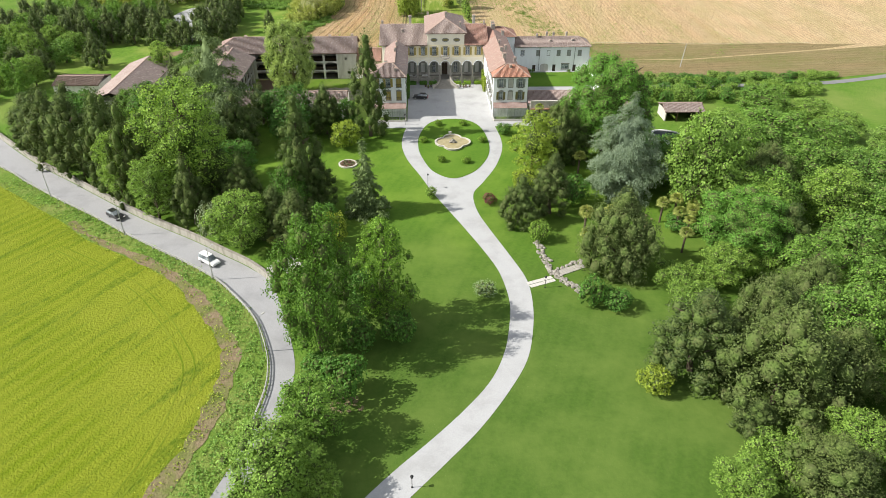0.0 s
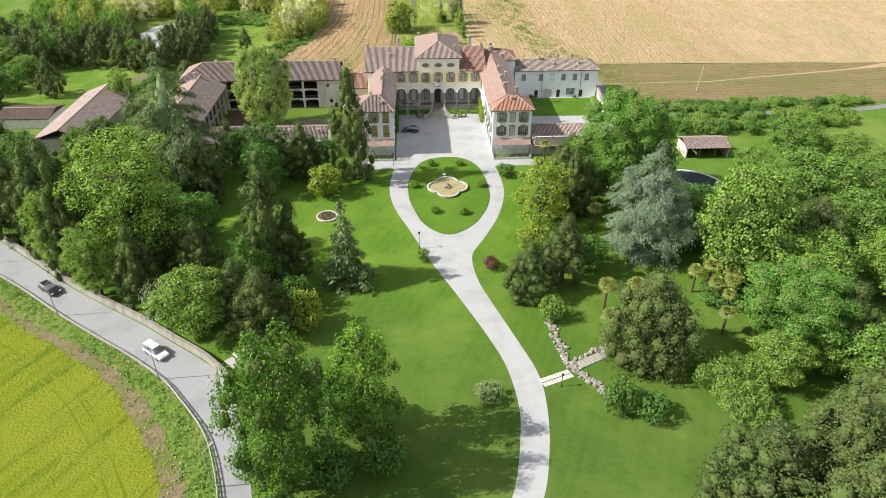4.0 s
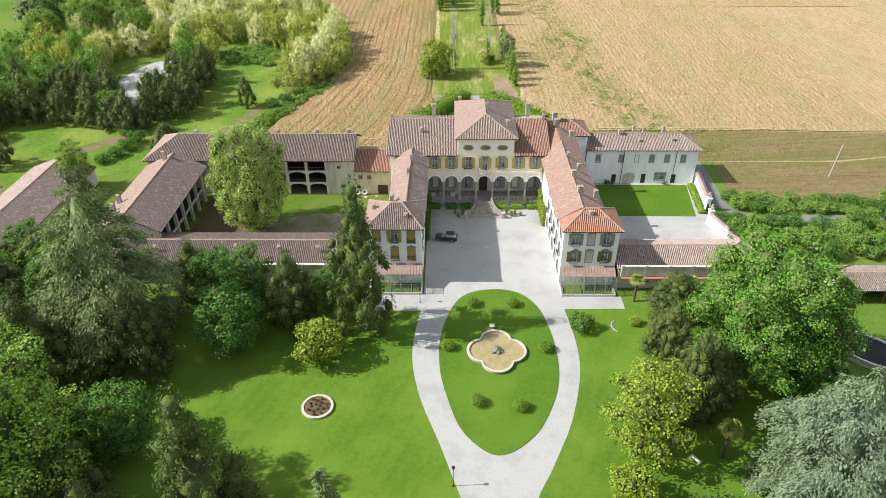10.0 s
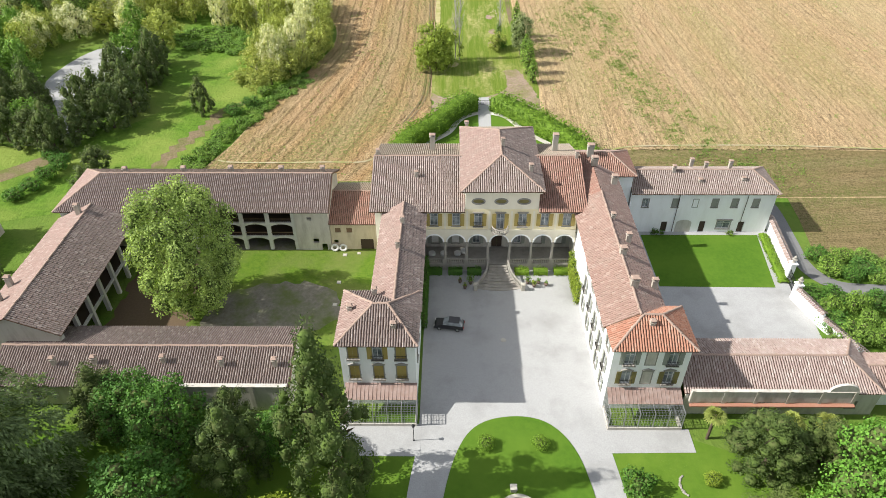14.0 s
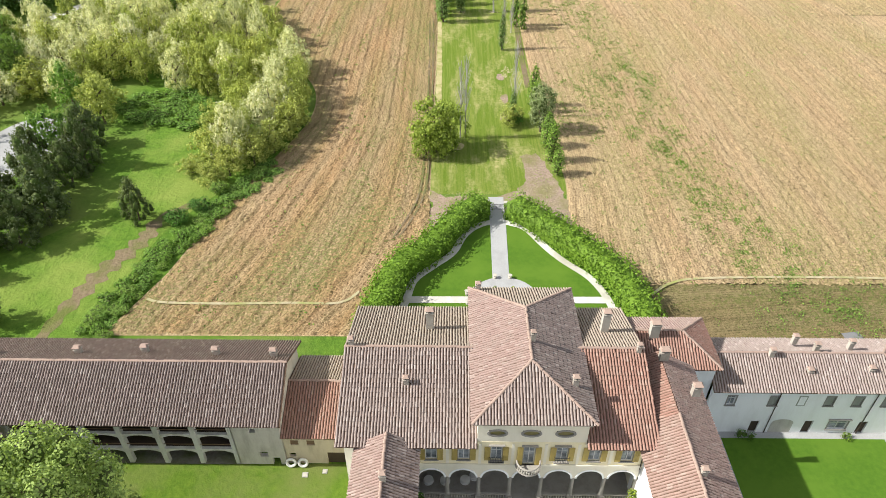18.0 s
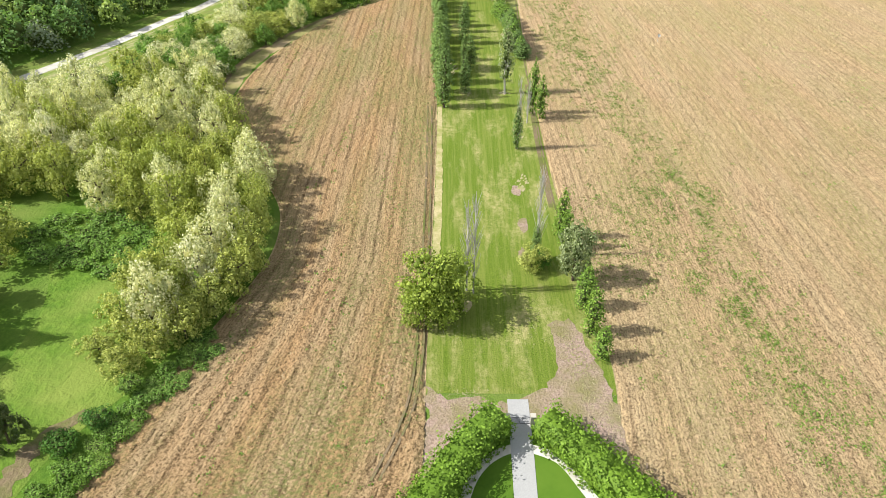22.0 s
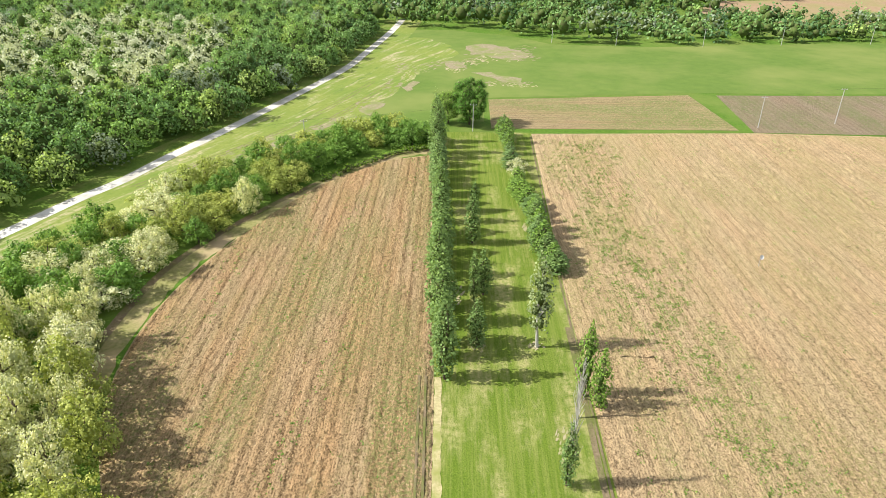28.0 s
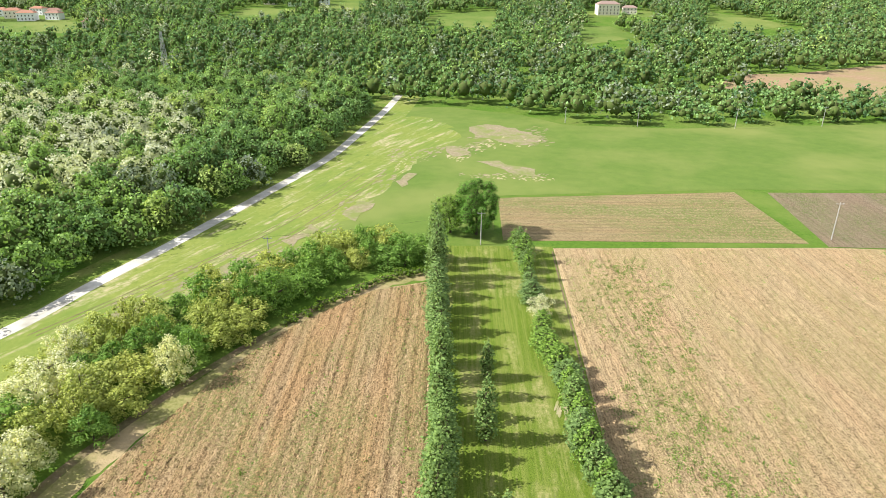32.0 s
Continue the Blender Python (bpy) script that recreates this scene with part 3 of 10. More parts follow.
def ribbon(points, widths):
    """The outline of a band along a line; widths: one number or one for each point."""
    p = np.array(points)
    d = np.gradient(p, axis=0)
    nrm = np.stack([-d[:, 1], d[:, 0]], 1) / np.linalg.norm(d, axis=1)[:, None]
    w = (np.array(widths) if np.ndim(widths) else np.full(len(p), widths))[:, None] / 2
    return [tuple(q) for q in p + nrm * w] + [tuple(q) for q in (p - nrm * w)[::-1]]


def inside(outline, x, y):
    hit, n = False, len(outline)
    for i in range(n):
        (x0, y0), (x1, y1) = outline[i], outline[i - 1]
        if (y0 > y) != (y1 > y) and x < (x1 - x0) * (y - y0) / (y1 - y0) + x0:
            hit = not hit
    return hit


# ---- roofs ----
TILE_W, TILE_L = 0.34, 0.56
roof_rng = np.random.default_rng(5)


def tile_field(poly):
    """Half-round tiles in rows over a roof plane. poly: corners, of which the first two are the eave."""
    p = np.array(poly, dtype=float)
    e = (p[1] - p[0]) / np.linalg.norm(p[1] - p[0])
    n = np.cross(p[1] - p[0], p[2] - p[0])
    n = n / np.linalg.norm(n)
    if n[2] < 0:
        n = -n
    s = np.cross(n, e)
    if s[2] < 0:
        s = -s
    uv = np.stack([(p - p[0]) @ e, (p - p[0]) @ s], 1)
    spots = []
    for u in np.arange(uv[:, 0].min() + TILE_W / 2, uv[:, 0].max(), TILE_W):
        cross = []
        for i in range(len(uv)):
            (u0, v0), (u1, v1) = uv[i - 1], uv[i]
            if (u0 - u) * (u1 - u) < 0:
                cross.append(v0 + (v1 - v0) * (u - u0) / (u1 - u0))
        if len(cross) >= 2:
            lo, hi = min(cross), max(cross)
            for v in np.arange(lo - 0.06, hi - 0.1, TILE_L):
                spots.append((u, v, min(TILE_L * 1.12, hi - v)))
    if not spots:
        return np.zeros((0, 3)), np.zeros((0, 4), int)
    sp = np.array(spots)
    k = len(sp)
    jit = roof_rng.normal(0, 1, (k, 4))
    u, v, ln = sp[:, 0] + jit[:, 0] * 0.014, sp[:, 1] + jit[:, 1] * 0.02, sp[:, 2]
    up = 0.02 + jit[:, 2] * 0.012
    half = [(-0.122, -0.02), (-0.070, 0.105), (0.070, 0.105), (0.122, -0.02)]
    rows = []
    for end, wide, rise in ((0.0, 1.05, 0.022), (1.0, 0.95, 0.0)):
        for a, h in half:
            uu = u + a * wide + jit[:, 3] * 0.012 * end
            vv = v + ln * end
            rows.append(p[0] + uu[:, None] * e + vv[:, None] * s + (h * wide + rise + up)[:, None] * n)
    verts = np.stack(rows, 1).reshape(-1, 3)
    base = np.arange(k)[:, None] * 8
    quads = np.concatenate([base + np.array(q) for q in ((0, 1, 5, 4), (1, 2, 6, 5), (2, 3, 7, 6))])
    return verts, quads


def caps(line, r=0.17):
    """Ridge tiles along a line."""
    out_v, out_q, k = [], [], 0
    for a, b in zip(line[:-1], line[1:]):
        a, b = np.array(a, float), np.array(b, float)
        d = (b - a) / np.linalg.norm(b - a)
        side = np.cross(d, (0, 0, 1.0))
        side = side / np.linalg.norm(side)
        upv = np.cross(side, d)
        length = np.linalg.norm(b - a)
        for v in np.arange(0, length, 0.5):
            j = roof_rng.normal(0, 0.02, 2)
            for end, w in ((0, 1.1), (min(0.56, length - v), 0.92)):
                for ang in (180, 130, 50, 0):
                    c, s_ = math.cos(radians(ang)), math.sin(radians(ang))
                    out_v.append(a + d * (v + end) + side * (c * r * w + j[0]) + upv * (s_ * r * 0.9 * w + 0.06 + j[1]))
            out_q += [(k, k + 1, k + 5, k + 4), (k + 1, k + 2, k + 6, k + 5), (k + 2, k + 3, k + 7, k + 6)]
            k += 8
    return np.array(out_v), np.array(out_q)


def roof(parent, planes, mat, ridges=(), mats=None):
    """A roof: boarding with thickness, its tiles, its ridge caps. planes: corner lists that begin with the eave."""
    bm = bmesh.new()
    for poly in planes:
        top = [bm.verts.new(q) for q in poly]
        low = [bm.verts.new((q[0], q[1], q[2] - 0.16)) for q in poly]
        bm.faces.new(top)
        bm.faces.new(low[::-1])
        for i in range(len(poly)):
            bm.faces.new((top[i - 1], low[i - 1], low[i], top[i]))
    bmesh.ops.recalc_face_normals(bm, faces=bm.faces[:])
    board = part("roof", bm, M["roof_board"], parent)
    for i, poly in enumerate(planes):
        v, q = tile_field(poly)
        part("roof_tiles", quads_mesh("roof_tiles", v, q, M[mats[i] if mats else mat]), None, board, kind="stuff")
    for line in ridges:
        v, q = caps(line)
        part("ridge_tiles", quads_mesh("ridge_tiles", v, q, M["ridge"]), None, board, kind="stuff")
    return board


def gable_x(x0, x1, y0, y1, eave, ridge, over=0.6, hip0=0.0, hip1=0.0, ym=None):
    """Planes and ridges of a roof whose ridge runs along x. hip0, hip1: how far a hipped end leans in."""
    y0, y1, x0, x1 = y0 - over, y1 + over, x0 - over * 0.6, x1 + over * 0.6
    ym = (y0 + y1) / 2 if ym is None else ym
    a, b = (x0 + hip0, ym, ridge), (x1 - hip1, ym, ridge)
    planes = [[(x0, y0, eave), (x1, y0, eave), b, a], [(x1, y1, eave), (x0, y1, eave), a, b]]
    ridges = [[a, b]]
    if hip0:
        planes.append([(x0, y1, eave), (x0, y0, eave), a])
        ridges += [[(x0, y0, eave), a], [(x0, y1, eave), a]]
    if hip1:
        planes.append([(x1, y0, eave), (x1, y1, eave), b])
        ridges += [[(x1, y0, eave), b], [(x1, y1, eave), b]]
    return planes, ridges


def gable_y(x0, x1, y0, y1, eave, ridge, over=0.6, hip0=0.0, hip1=0.0, xm=None):
    """The same with the ridge along y."""
    x0, x1, y0, y1 = x0 - over, x1 + over, y0 - over * 0.6, y1 + over * 0.6
    xm = (x0 + x1) / 2 if xm is None else xm
    a, b = (xm, y0 + hip0, ridge), (xm, y1 - hip1, ridge)
    planes = [[(x0, y1, eave), (x0, y0, eave), a, b], [(x1, y0, eave), (x1, y1, eave), b, a]]
    ridges = [[a, b]]
    if hip0:
        planes.append([(x0, y0, eave), (x1, y0, eave), a])
        ridges += [[(x0, y0, eave), a], [(x1, y0, eave), a]]
    if hip1:
        planes.append([(x1, y1, eave), (x0, y1, eave), b])
        ridges += [[(x1, y1, eave), b], [(x0, y1, eave), b]]
    return planes, ridges


# ---- walls and openings ----


def wall(parent, name, axis, a0, a1, at, z0, z1, thick, mat, holes=(), label=""):
    """An upright wall along x or y from a0 to a1 whose outer face stands at `at`; thick runs inwards (its sign says which way).
    holes: (from, to, low, high)."""
    ac = sorted({a0, a1, *[h[0] for h in holes], *[h[1] for h in holes]})
    zc = sorted({z0, z1, *[h[2] for h in holes], *[h[3] for h in holes]})
    na, nz = len(ac) - 1, len(zc) - 1
    solid = {(i, j): not any(h[0] < (ac[i] + ac[i + 1]) / 2 < h[1] and h[2] < (zc[j] + zc[j + 1]) / 2 < h[3] for h in holes) for i in range(na) for j in range(nz)}
    bm = bmesh.new()
    made = {}

    def corner(i, j, k):
        if (i, j, k) not in made:
            c = at if k == 0 else at + thick
            made[i, j, k] = bm.verts.new((ac[i], c, zc[j]) if axis == "x" else (c, ac[i], zc[j]))
        return made[i, j, k]

    for (i, j), full in solid.items():
        if not full:
            continue
        for k in (0, 1):
            bm.faces.new([corner(i, j, k), corner(i + 1, j, k), corner(i + 1, j + 1, k), corner(i, j + 1, k)])
        for di, dj, e0, e1 in ((-1, 0, (i, j), (i, j + 1)), (1, 0, (i + 1, j), (i + 1, j + 1)), (0, -1, (i, j), (i + 1, j)), (0, 1, (i, j + 1), (i + 1, j + 1))):
            if not solid.get((i + di, j + dj), False):
                bm.faces.new([corner(*e0, 0), corner(*e1, 0), corner(*e1, 1), corner(*e0, 1)])
    bmesh.ops.recalc_face_normals(bm, faces=bm.faces[:])
    return part(name, bm, mat, parent, label)


def gable_end(parent, axis, a0, a1, at, z0, eave, ridge, thick, mat):
    """An end wall with a pointed top; along x or y from a0 to a1, outer face at `at`."""
    am = (a0 + a1) / 2
    prof = [(a0, z0), (a1, z0), (a1, eave), (am, ridge), (a0, eave)]
    bm = bmesh.new()
    rows = []
    for c in (at, at + thick):
        rows.append([bm.verts.new((a, c, z) if axis == "x" else (c, a, z)) for a, z in prof])
    bm.faces.new(rows[0])
    bm.faces.new(rows[1][::-1])
    for i in range(5):
        bm.faces.new((rows[0][i - 1], rows[1][i - 1], rows[1][i], rows[0][i]))
    bmesh.ops.recalc_face_normals(bm, faces=bm.faces[:])
    return part("end_wall", bm, mat, parent)


def frame_of(axis, at, out):
    """Maps (along, outwards, up) of a facade to the world. out: +1 or -1, the way that the facade faces along the other axis."""
    if axis == "x":
        return lambda a, o, z: (a, at + out * o, z)
    return lambda a, o, z: (at + out * o, a, z)


def fbox(bm, f, a0, a1, o0, o1, z0, z1):
    p, q = f(a0, o0, z0), f(a1, o1, z1)
    box(bm, min(p[0], q[0]), max(p[0], q[0]), min(p[1], q[1]), max(p[1], q[1]), z0, z1)


def window(parent, axis, at, out, c, w, z0, z1, shutters="", ajar=True, trim="trim_grey", rail=False, hood=False, blind=False, deep=0.22):
    """A window in a hole of the wall: stone surround, sill, sashes with panes, shutters, a small iron rail or a hood where it has one."""
    f = frame_of(axis, at, out)
    bm = bmesh.new()
    for a0, a1, lo, hi in ((c - w / 2 - 0.14, c - w / 2, z0, z1 + 0.16), (c + w / 2, c + w / 2 + 0.14, z0, z1 + 0.16), (c - w / 2, c + w / 2, z1, z1 + 0.16)):
        fbox(bm, f, a0, a1, -0.05, 0.06, lo, hi)
    win = part("window", bm, M[trim], parent)
    if hood:
        fb = bmesh.new()
        fbox(fb, f, c - w / 2 - 0.26, c + w / 2 + 0.26, 0.0, 0.24, z1 + 0.22, z1 + 0.36)
        part("hood", fb, M[trim], win)
    bm = bmesh.new()
    fbox(bm, f, c - w / 2 - 0.2, c + w / 2 + 0.2, -0.05, 0.16, z0 - 0.12, z0)
    part("sill", bm, M[trim], win)
    if shutters and not ajar:
        for k in (-1, 1):
            bm = bmesh.new()
            a0, a1 = (c - w / 2, c - 0.01) if k < 0 else (c + 0.01, c + w / 2)
            fbox(bm, f, a0, a1, -0.1, -0.05, z0, z1)
            n = max(5, int((z1 - z0) / 0.16))
            for i in range(n):
                z = z0 + (i + 0.3) * (z1 - z0) / n
                fbox(bm, f, a0 + 0.06, a1 - 0.06, -0.05, -0.02, z, z + 0.07)
            part("shutter", bm, M[shutters], win)
        bm = None
    else:
        bm = bmesh.new()
        fbox(bm, f, c - w / 2, c + w / 2, -deep - 0.02, -deep, z0, z1)
        part("pane", bm, M["white_paint" if blind else "glass"], win)
        bm = bmesh.new()
        t = 0.07
        for a0, a1, lo, hi in ((c - w / 2, c - w / 2 + t, z0, z1), (c + w / 2 - t, c + w / 2, z0, z1), (c - t / 2, c + t / 2, z0, z1),
                               (c - w / 2, c + w / 2, z0, z0 + t), (c - w / 2, c + w / 2, z1 - t, z1), (c - w / 2, c + w / 2, (z0 + z1 * 2) / 3, (z0 + z1 * 2) / 3 + 0.05)):
            fbox(bm, f, a0, a1, -deep, -deep + 0.06, lo, hi)
        part("sash", bm, M["white_paint"], win)
        if shutters:
            for k in (-1, 1):
                bm = bmesh.new()
                a0 = c + k * (w / 2 + 0.06)
                a1 = a0 + k * w * 0.52
                a0, a1 = min(a0, a1), max(a0, a1)
                fbox(bm, f, a0, a1, 0.065, 0.11, z0, z1)
                n = max(5, int((z1 - z0) / 0.16))
                for i in range(n):
                    z = z0 + (i + 0.3) * (z1 - z0) / n
                    fbox(bm, f, a0 + 0.06, a1 - 0.06, 0.11, 0.135, z, z + 0.07)
                part("shutter", bm, M[shutters], win)
    if rail:
        bm = bmesh.new()
        fbox(bm, f, c - w / 2 - 0.2, c + w / 2 + 0.2, 0.36, 0.40, z0 + 0.86, z0 + 0.91)
        for k in (-1, 1):
            fbox(bm, f, c + k * (w / 2 + 0.19) - 0.015, c + k * (w / 2 + 0.19) + 0.015, 0.02, 0.38, z0 + 0.86, z0 + 0.9)
        part("handrail", bm, M["iron"], win)
        bm = bmesh.new()
        fbox(bm, f, c - w / 2 - 0.2, c + w / 2 + 0.2, 0.36, 0.40, z0 + 0.04, z0 + 0.08)
        part("bottom_rail", bm, M["iron"], win)
        n = max(5, int(w / 0.13))
        for i in range(n + 1):
            a = c - w / 2 - 0.19 + (w + 0.38) * i / n
            bm = bmesh.new()
            fbox(bm, f, a - 0.014, a + 0.014, 0.365, 0.395, z0, z0 + 0.88)
            part("bar", bm, M["iron"], win)
        bm = bmesh.new()
        fbox(bm, f, c - w / 2 - 0.24, c + w / 2 + 0.24, 0.02, 0.42, z0 - 0.09, z0 - 0.004)
        part("ledge", bm, M["stone"], win)
    return win


def chimney(parent, x, y, z0, z1, w=0.7, d=0.55, mat="chimney_brick"):
    """A chimney with a brick shaft, an open head and a little tiled hat."""
    bm = bmesh.new()
    box(bm, x - w / 2, x + w / 2, y - d / 2, y + d / 2, z0, z1)
    box(bm, x - w / 2 - 0.08, x + w / 2 + 0.08, y - d / 2 - 0.08, y + d / 2 + 0.08, z1, z1 + 0.1)
    shaft = part("chimney", bm, M[mat], parent)
    for i in (-1, 1):
        for j in (-1, 1):
            cx, cy = x + i * (w / 2 - 0.08), y + j * (d / 2 - 0.08)
            bm = bmesh.new()
            box(bm, cx - 0.07, cx + 0.07, cy - 0.07, cy + 0.07, z1 + 0.1, z1 + 0.42)
            part("chimney_post", bm, M[mat], shaft)
    bm = bmesh.new()
    vs = [bm.verts.new((x + i * (w / 2 + 0.1), y + j * (d / 2 + 0.1), z1 + 0.42)) for i, j in ((-1, -1), (1, -1), (1, 1), (-1, 1))]
    top = [bm.verts.new((x + i * (w / 2 - 0.1), y, z1 + 0.60)) for i in (-1, 1)]
    for f in ((vs[0], vs[1], top[1], top[0]), (vs[2], vs[3], top[0], top[1]), (vs[1], vs[2], top[1]), (vs[3], vs[0], top[0]), tuple(vs[::-1])):
        bm.faces.new(f)
    part("chimney_hat", bm, M["ridge"], shaft)
# ---- trees ----


def unit(v):
    return v / np.maximum(np.linalg.norm(v, axis=-1, keepdims=True), 1e-6)


def cards(c, n, size, rng, loose=0.7, slim=0.85):
    """Leaf sprays: one four-cornered, folded spray at each place, roughly facing along n."""
    k = len(c)
    n = unit(n + rng.normal(0, loose, (k, 3)))
    a = unit(np.cross(n, rng.normal(0, 1, (k, 3))))
    b = np.cross(n, a)
    s = (size * rng.uniform(0.6, 1.35, k))[:, None] / 2
    fold = n * s * rng.uniform(-0.35, 0.35, (k, 1))
    v = np.stack([c + a * s, c + b * s * slim + fold, c - a * s, c - b * s * slim + fold], 1).reshape(-1, 3)
    return v, np.arange(k * 4).reshape(-1, 4)


def ball(fine):
    bm = bmesh.new()
    bmesh.ops.create_icosphere(bm, subdivisions=fine, radius=1.0)
    v = np.array([q.co[:] for q in bm.verts])
    f = np.array([[q.index for q in t.verts] for t in bm.faces])
    bm.free()
    return v, f


BALL_V, BALL_F = ball(2)
CORE_V, CORE_F = ball(1)


FINE = 0.82


def crown_mesh(name, lobes, mat, size, density, rng, loose=0.7, lift=0.0, core=0.6, slim=0.85):
    """A crown of many lobes (x, y, z, rx, rz): sprays all over their outer sides, with a ragged core inside each; dark
    cores paint the crown's inner shade.
    """
    size = size * FINE
    lobes = np.array(lobes, dtype=float)
    cs, ns, cv, cf, k = [], [], [], [], 0
    for i, (x, y, z, rx, rz) in enumerate(lobes):
        area = 4 * math.pi * (rx * rx * rz) ** (2 / 3)
        m = max(16, int(area * density * 1.15 / (size * size)))
        d = unit(rng.normal(0, 1, (m, 3)))
        ridge = np.sin(d @ rng.normal(0, 3.2, 3) + rng.uniform(0, 6)) * np.sin(d @ rng.normal(0, 3.2, 3) + rng.uniform(0, 6))
        rad = 1.12 - 0.42 * rng.random((m, 1)) ** 1.6 + 0.18 * ridge[:, None] + (rng.random((m, 1)) < 0.15) * rng.uniform(0, 0.25, (m, 1))
        p = np.array([x, y, z]) + d * rad * np.array([rx, rx, rz])
        keep = np.ones(m, bool)
        for j, (x2, y2, z2, rx2, rz2) in enumerate(lobes):
            if j != i:
                keep &= np.linalg.norm((p - (x2, y2, z2)) / (rx2, rx2, rz2), axis=1) > 0.84
        keep &= (d[:, 2] > -0.4) | (rng.random(m) < 0.2)
        nn = d / np.array([rx, rx, rz])
        nn = unit(nn) + np.array([0, 0, lift])
        cs.append(p[keep])
        ns.append(nn[keep])
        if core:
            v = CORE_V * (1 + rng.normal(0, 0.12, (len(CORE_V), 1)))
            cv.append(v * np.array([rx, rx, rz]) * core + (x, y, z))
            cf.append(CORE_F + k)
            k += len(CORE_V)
    v, q = cards(np.concatenate(cs), np.concatenate(ns), size, rng, loose, slim)
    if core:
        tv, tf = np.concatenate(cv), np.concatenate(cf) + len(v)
        # larger cores take the dark inner-shade colour, small ones the leaf colour
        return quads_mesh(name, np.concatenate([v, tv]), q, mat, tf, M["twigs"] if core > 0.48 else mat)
    return quads_mesh(name, v, q, mat)


def draped_crown(name, h, r, low, mat, size, rng, tiers=13, droop=0.34, thick=110, full=1.15):
    """A cedar's crown: uneven boughs in loose tiers, each a drooping plate of small clumped sprays with gaps between."""
    cs, axes, ns = [], [], []
    big = r > 5
    for i in range(tiers):
        t = i / (tiers - 1)
        z = low + (h * 0.97 - low) * t ** 0.92
        wide = r * (1.0 - 0.93 * t ** full) * (1.0 if not big else 0.62 + 0.38 * min(1.0, t / 0.3))
        m = int((6 if big else 7) * (1 - t)) + 4
        for j in range(m):
            a = 2 * math.pi * (j + rng.uniform(-0.35, 0.35)) / m + i * 1.3
            d, side = np.array((math.cos(a), math.sin(a), 0.0)), np.array((-math.sin(a), math.cos(a), 0.0))
            reach = wide * rng.uniform(0.55, 1.12)
            zb = z + rng.uniform(-0.5, 0.5) * (h - low) / tiers
            k = max(90 if big else 24, int(thick * reach / r * (0.5 + reach / r)))
            tufts = max(5, int(reach * 2.2))
            tu, ta = rng.uniform(0.15, 1.0, tufts) ** 0.7, rng.normal(0, 0.19, tufts) * reach
            own = rng.integers(0, tufts, k)
            spread = 0.42 if big else 0.25
            u = np.clip(tu[own] + rng.normal(0, spread, k) / max(reach, 0.5), 0.05, 1.12)
            across = ta[own] * (1.15 - 0.5 * u) + rng.normal(0, spread, k)
            up = reach * (0.16 * u - droop * u * u) - 0.28 * np.abs(across) + rng.normal(0, 0.14, k) - (rng.random(k) < 0.3) * rng.uniform(0, 0.6, k) + rng.normal(0, 0.25, tufts)[own]
            cs.append(d * (reach * u)[:, None] + side * across[:, None] + np.stack([0 * u, 0 * u, zb + up], 1))
            axes.append(unit(d + side * (np.sign(across) * 0.7)[:, None] + np.stack([0 * u, 0 * u, -0.2 - 0.6 * u], 1) + rng.normal(0, 0.6, (k, 3))))
            ns.append(unit(np.array((0, 0, 1.0)) + d * 0.4 + rng.normal(0, 0.5, (k, 3))))
    c, a, n = np.concatenate(cs), np.concatenate(axes), np.concatenate(ns)
    b = unit(np.cross(n, a))
    ln = (size * rng.uniform(0.6, 1.4, len(c)))[:, None]
    v = np.stack([c - a * ln * 0.5, c + b * ln * 0.26, c + a * ln * 0.7 - (0, 0, 0.06), c - b * ln * 0.26], 1).reshape(-1, 3)
    tv = CORE_V * (1 + rng.normal(0, 0.15, (len(CORE_V), 1))) * (r * 0.26, r * 0.26, (h - low) * 0.4) + (0, 0, low + (h - low) * 0.42)
    return quads_mesh(name, np.concatenate([v, tv]), np.arange(len(v)).reshape(-1, 4), mat, CORE_F + len(v), mat)


def limbs(rng, h, top, r, spread, n=7, start=0.3):
    """A tapered trunk with limbs that reach into the crown."""
    bm = bmesh.new()
    pts = [Vector((0, 0, -0.3))]
    for i in range(1, 5):
        pts.append(Vector((rng.normal(0, 0.02) * h, rng.normal(0, 0.02) * h, top * i / 4)))
    rad = [r * 1.35, r, r * 0.8, r * 0.55, r * 0.25]
    for i in range(4):
        tube(bm, pts[i], pts[i + 1], rad[i], rad[i + 1], 8, i in (0, 3))
    bmesh.ops.remove_doubles(bm, verts=bm.verts[:], dist=0.002)
    stem = bm.verts[:]
    for i in range(n):
        t = rng.uniform(start, 0.9)
        a = rng.uniform(0, 2 * math.pi)
        p = Vector((0, 0, top * t)).lerp(pts[2], 0.2)
        q = p + Vector((math.cos(a) * spread * rng.uniform(0.5, 0.9), math.sin(a) * spread * rng.uniform(0.5, 0.9), h * rng.uniform(0.08, 0.22)))
        known = set(bm.verts)
        tube(bm, p, q, r * 0.38 * (1.1 - t * 0.6), r * 0.08, 5, False)
        fresh = [v for v in bm.verts if v not in known]
        foot = min(fresh, key=lambda v: (v.co - p).length)
        near = min(stem, key=lambda v: (v.co - foot.co).length)
        bmesh.ops.weld_verts(bm, targetmap={foot: near})
    return bm


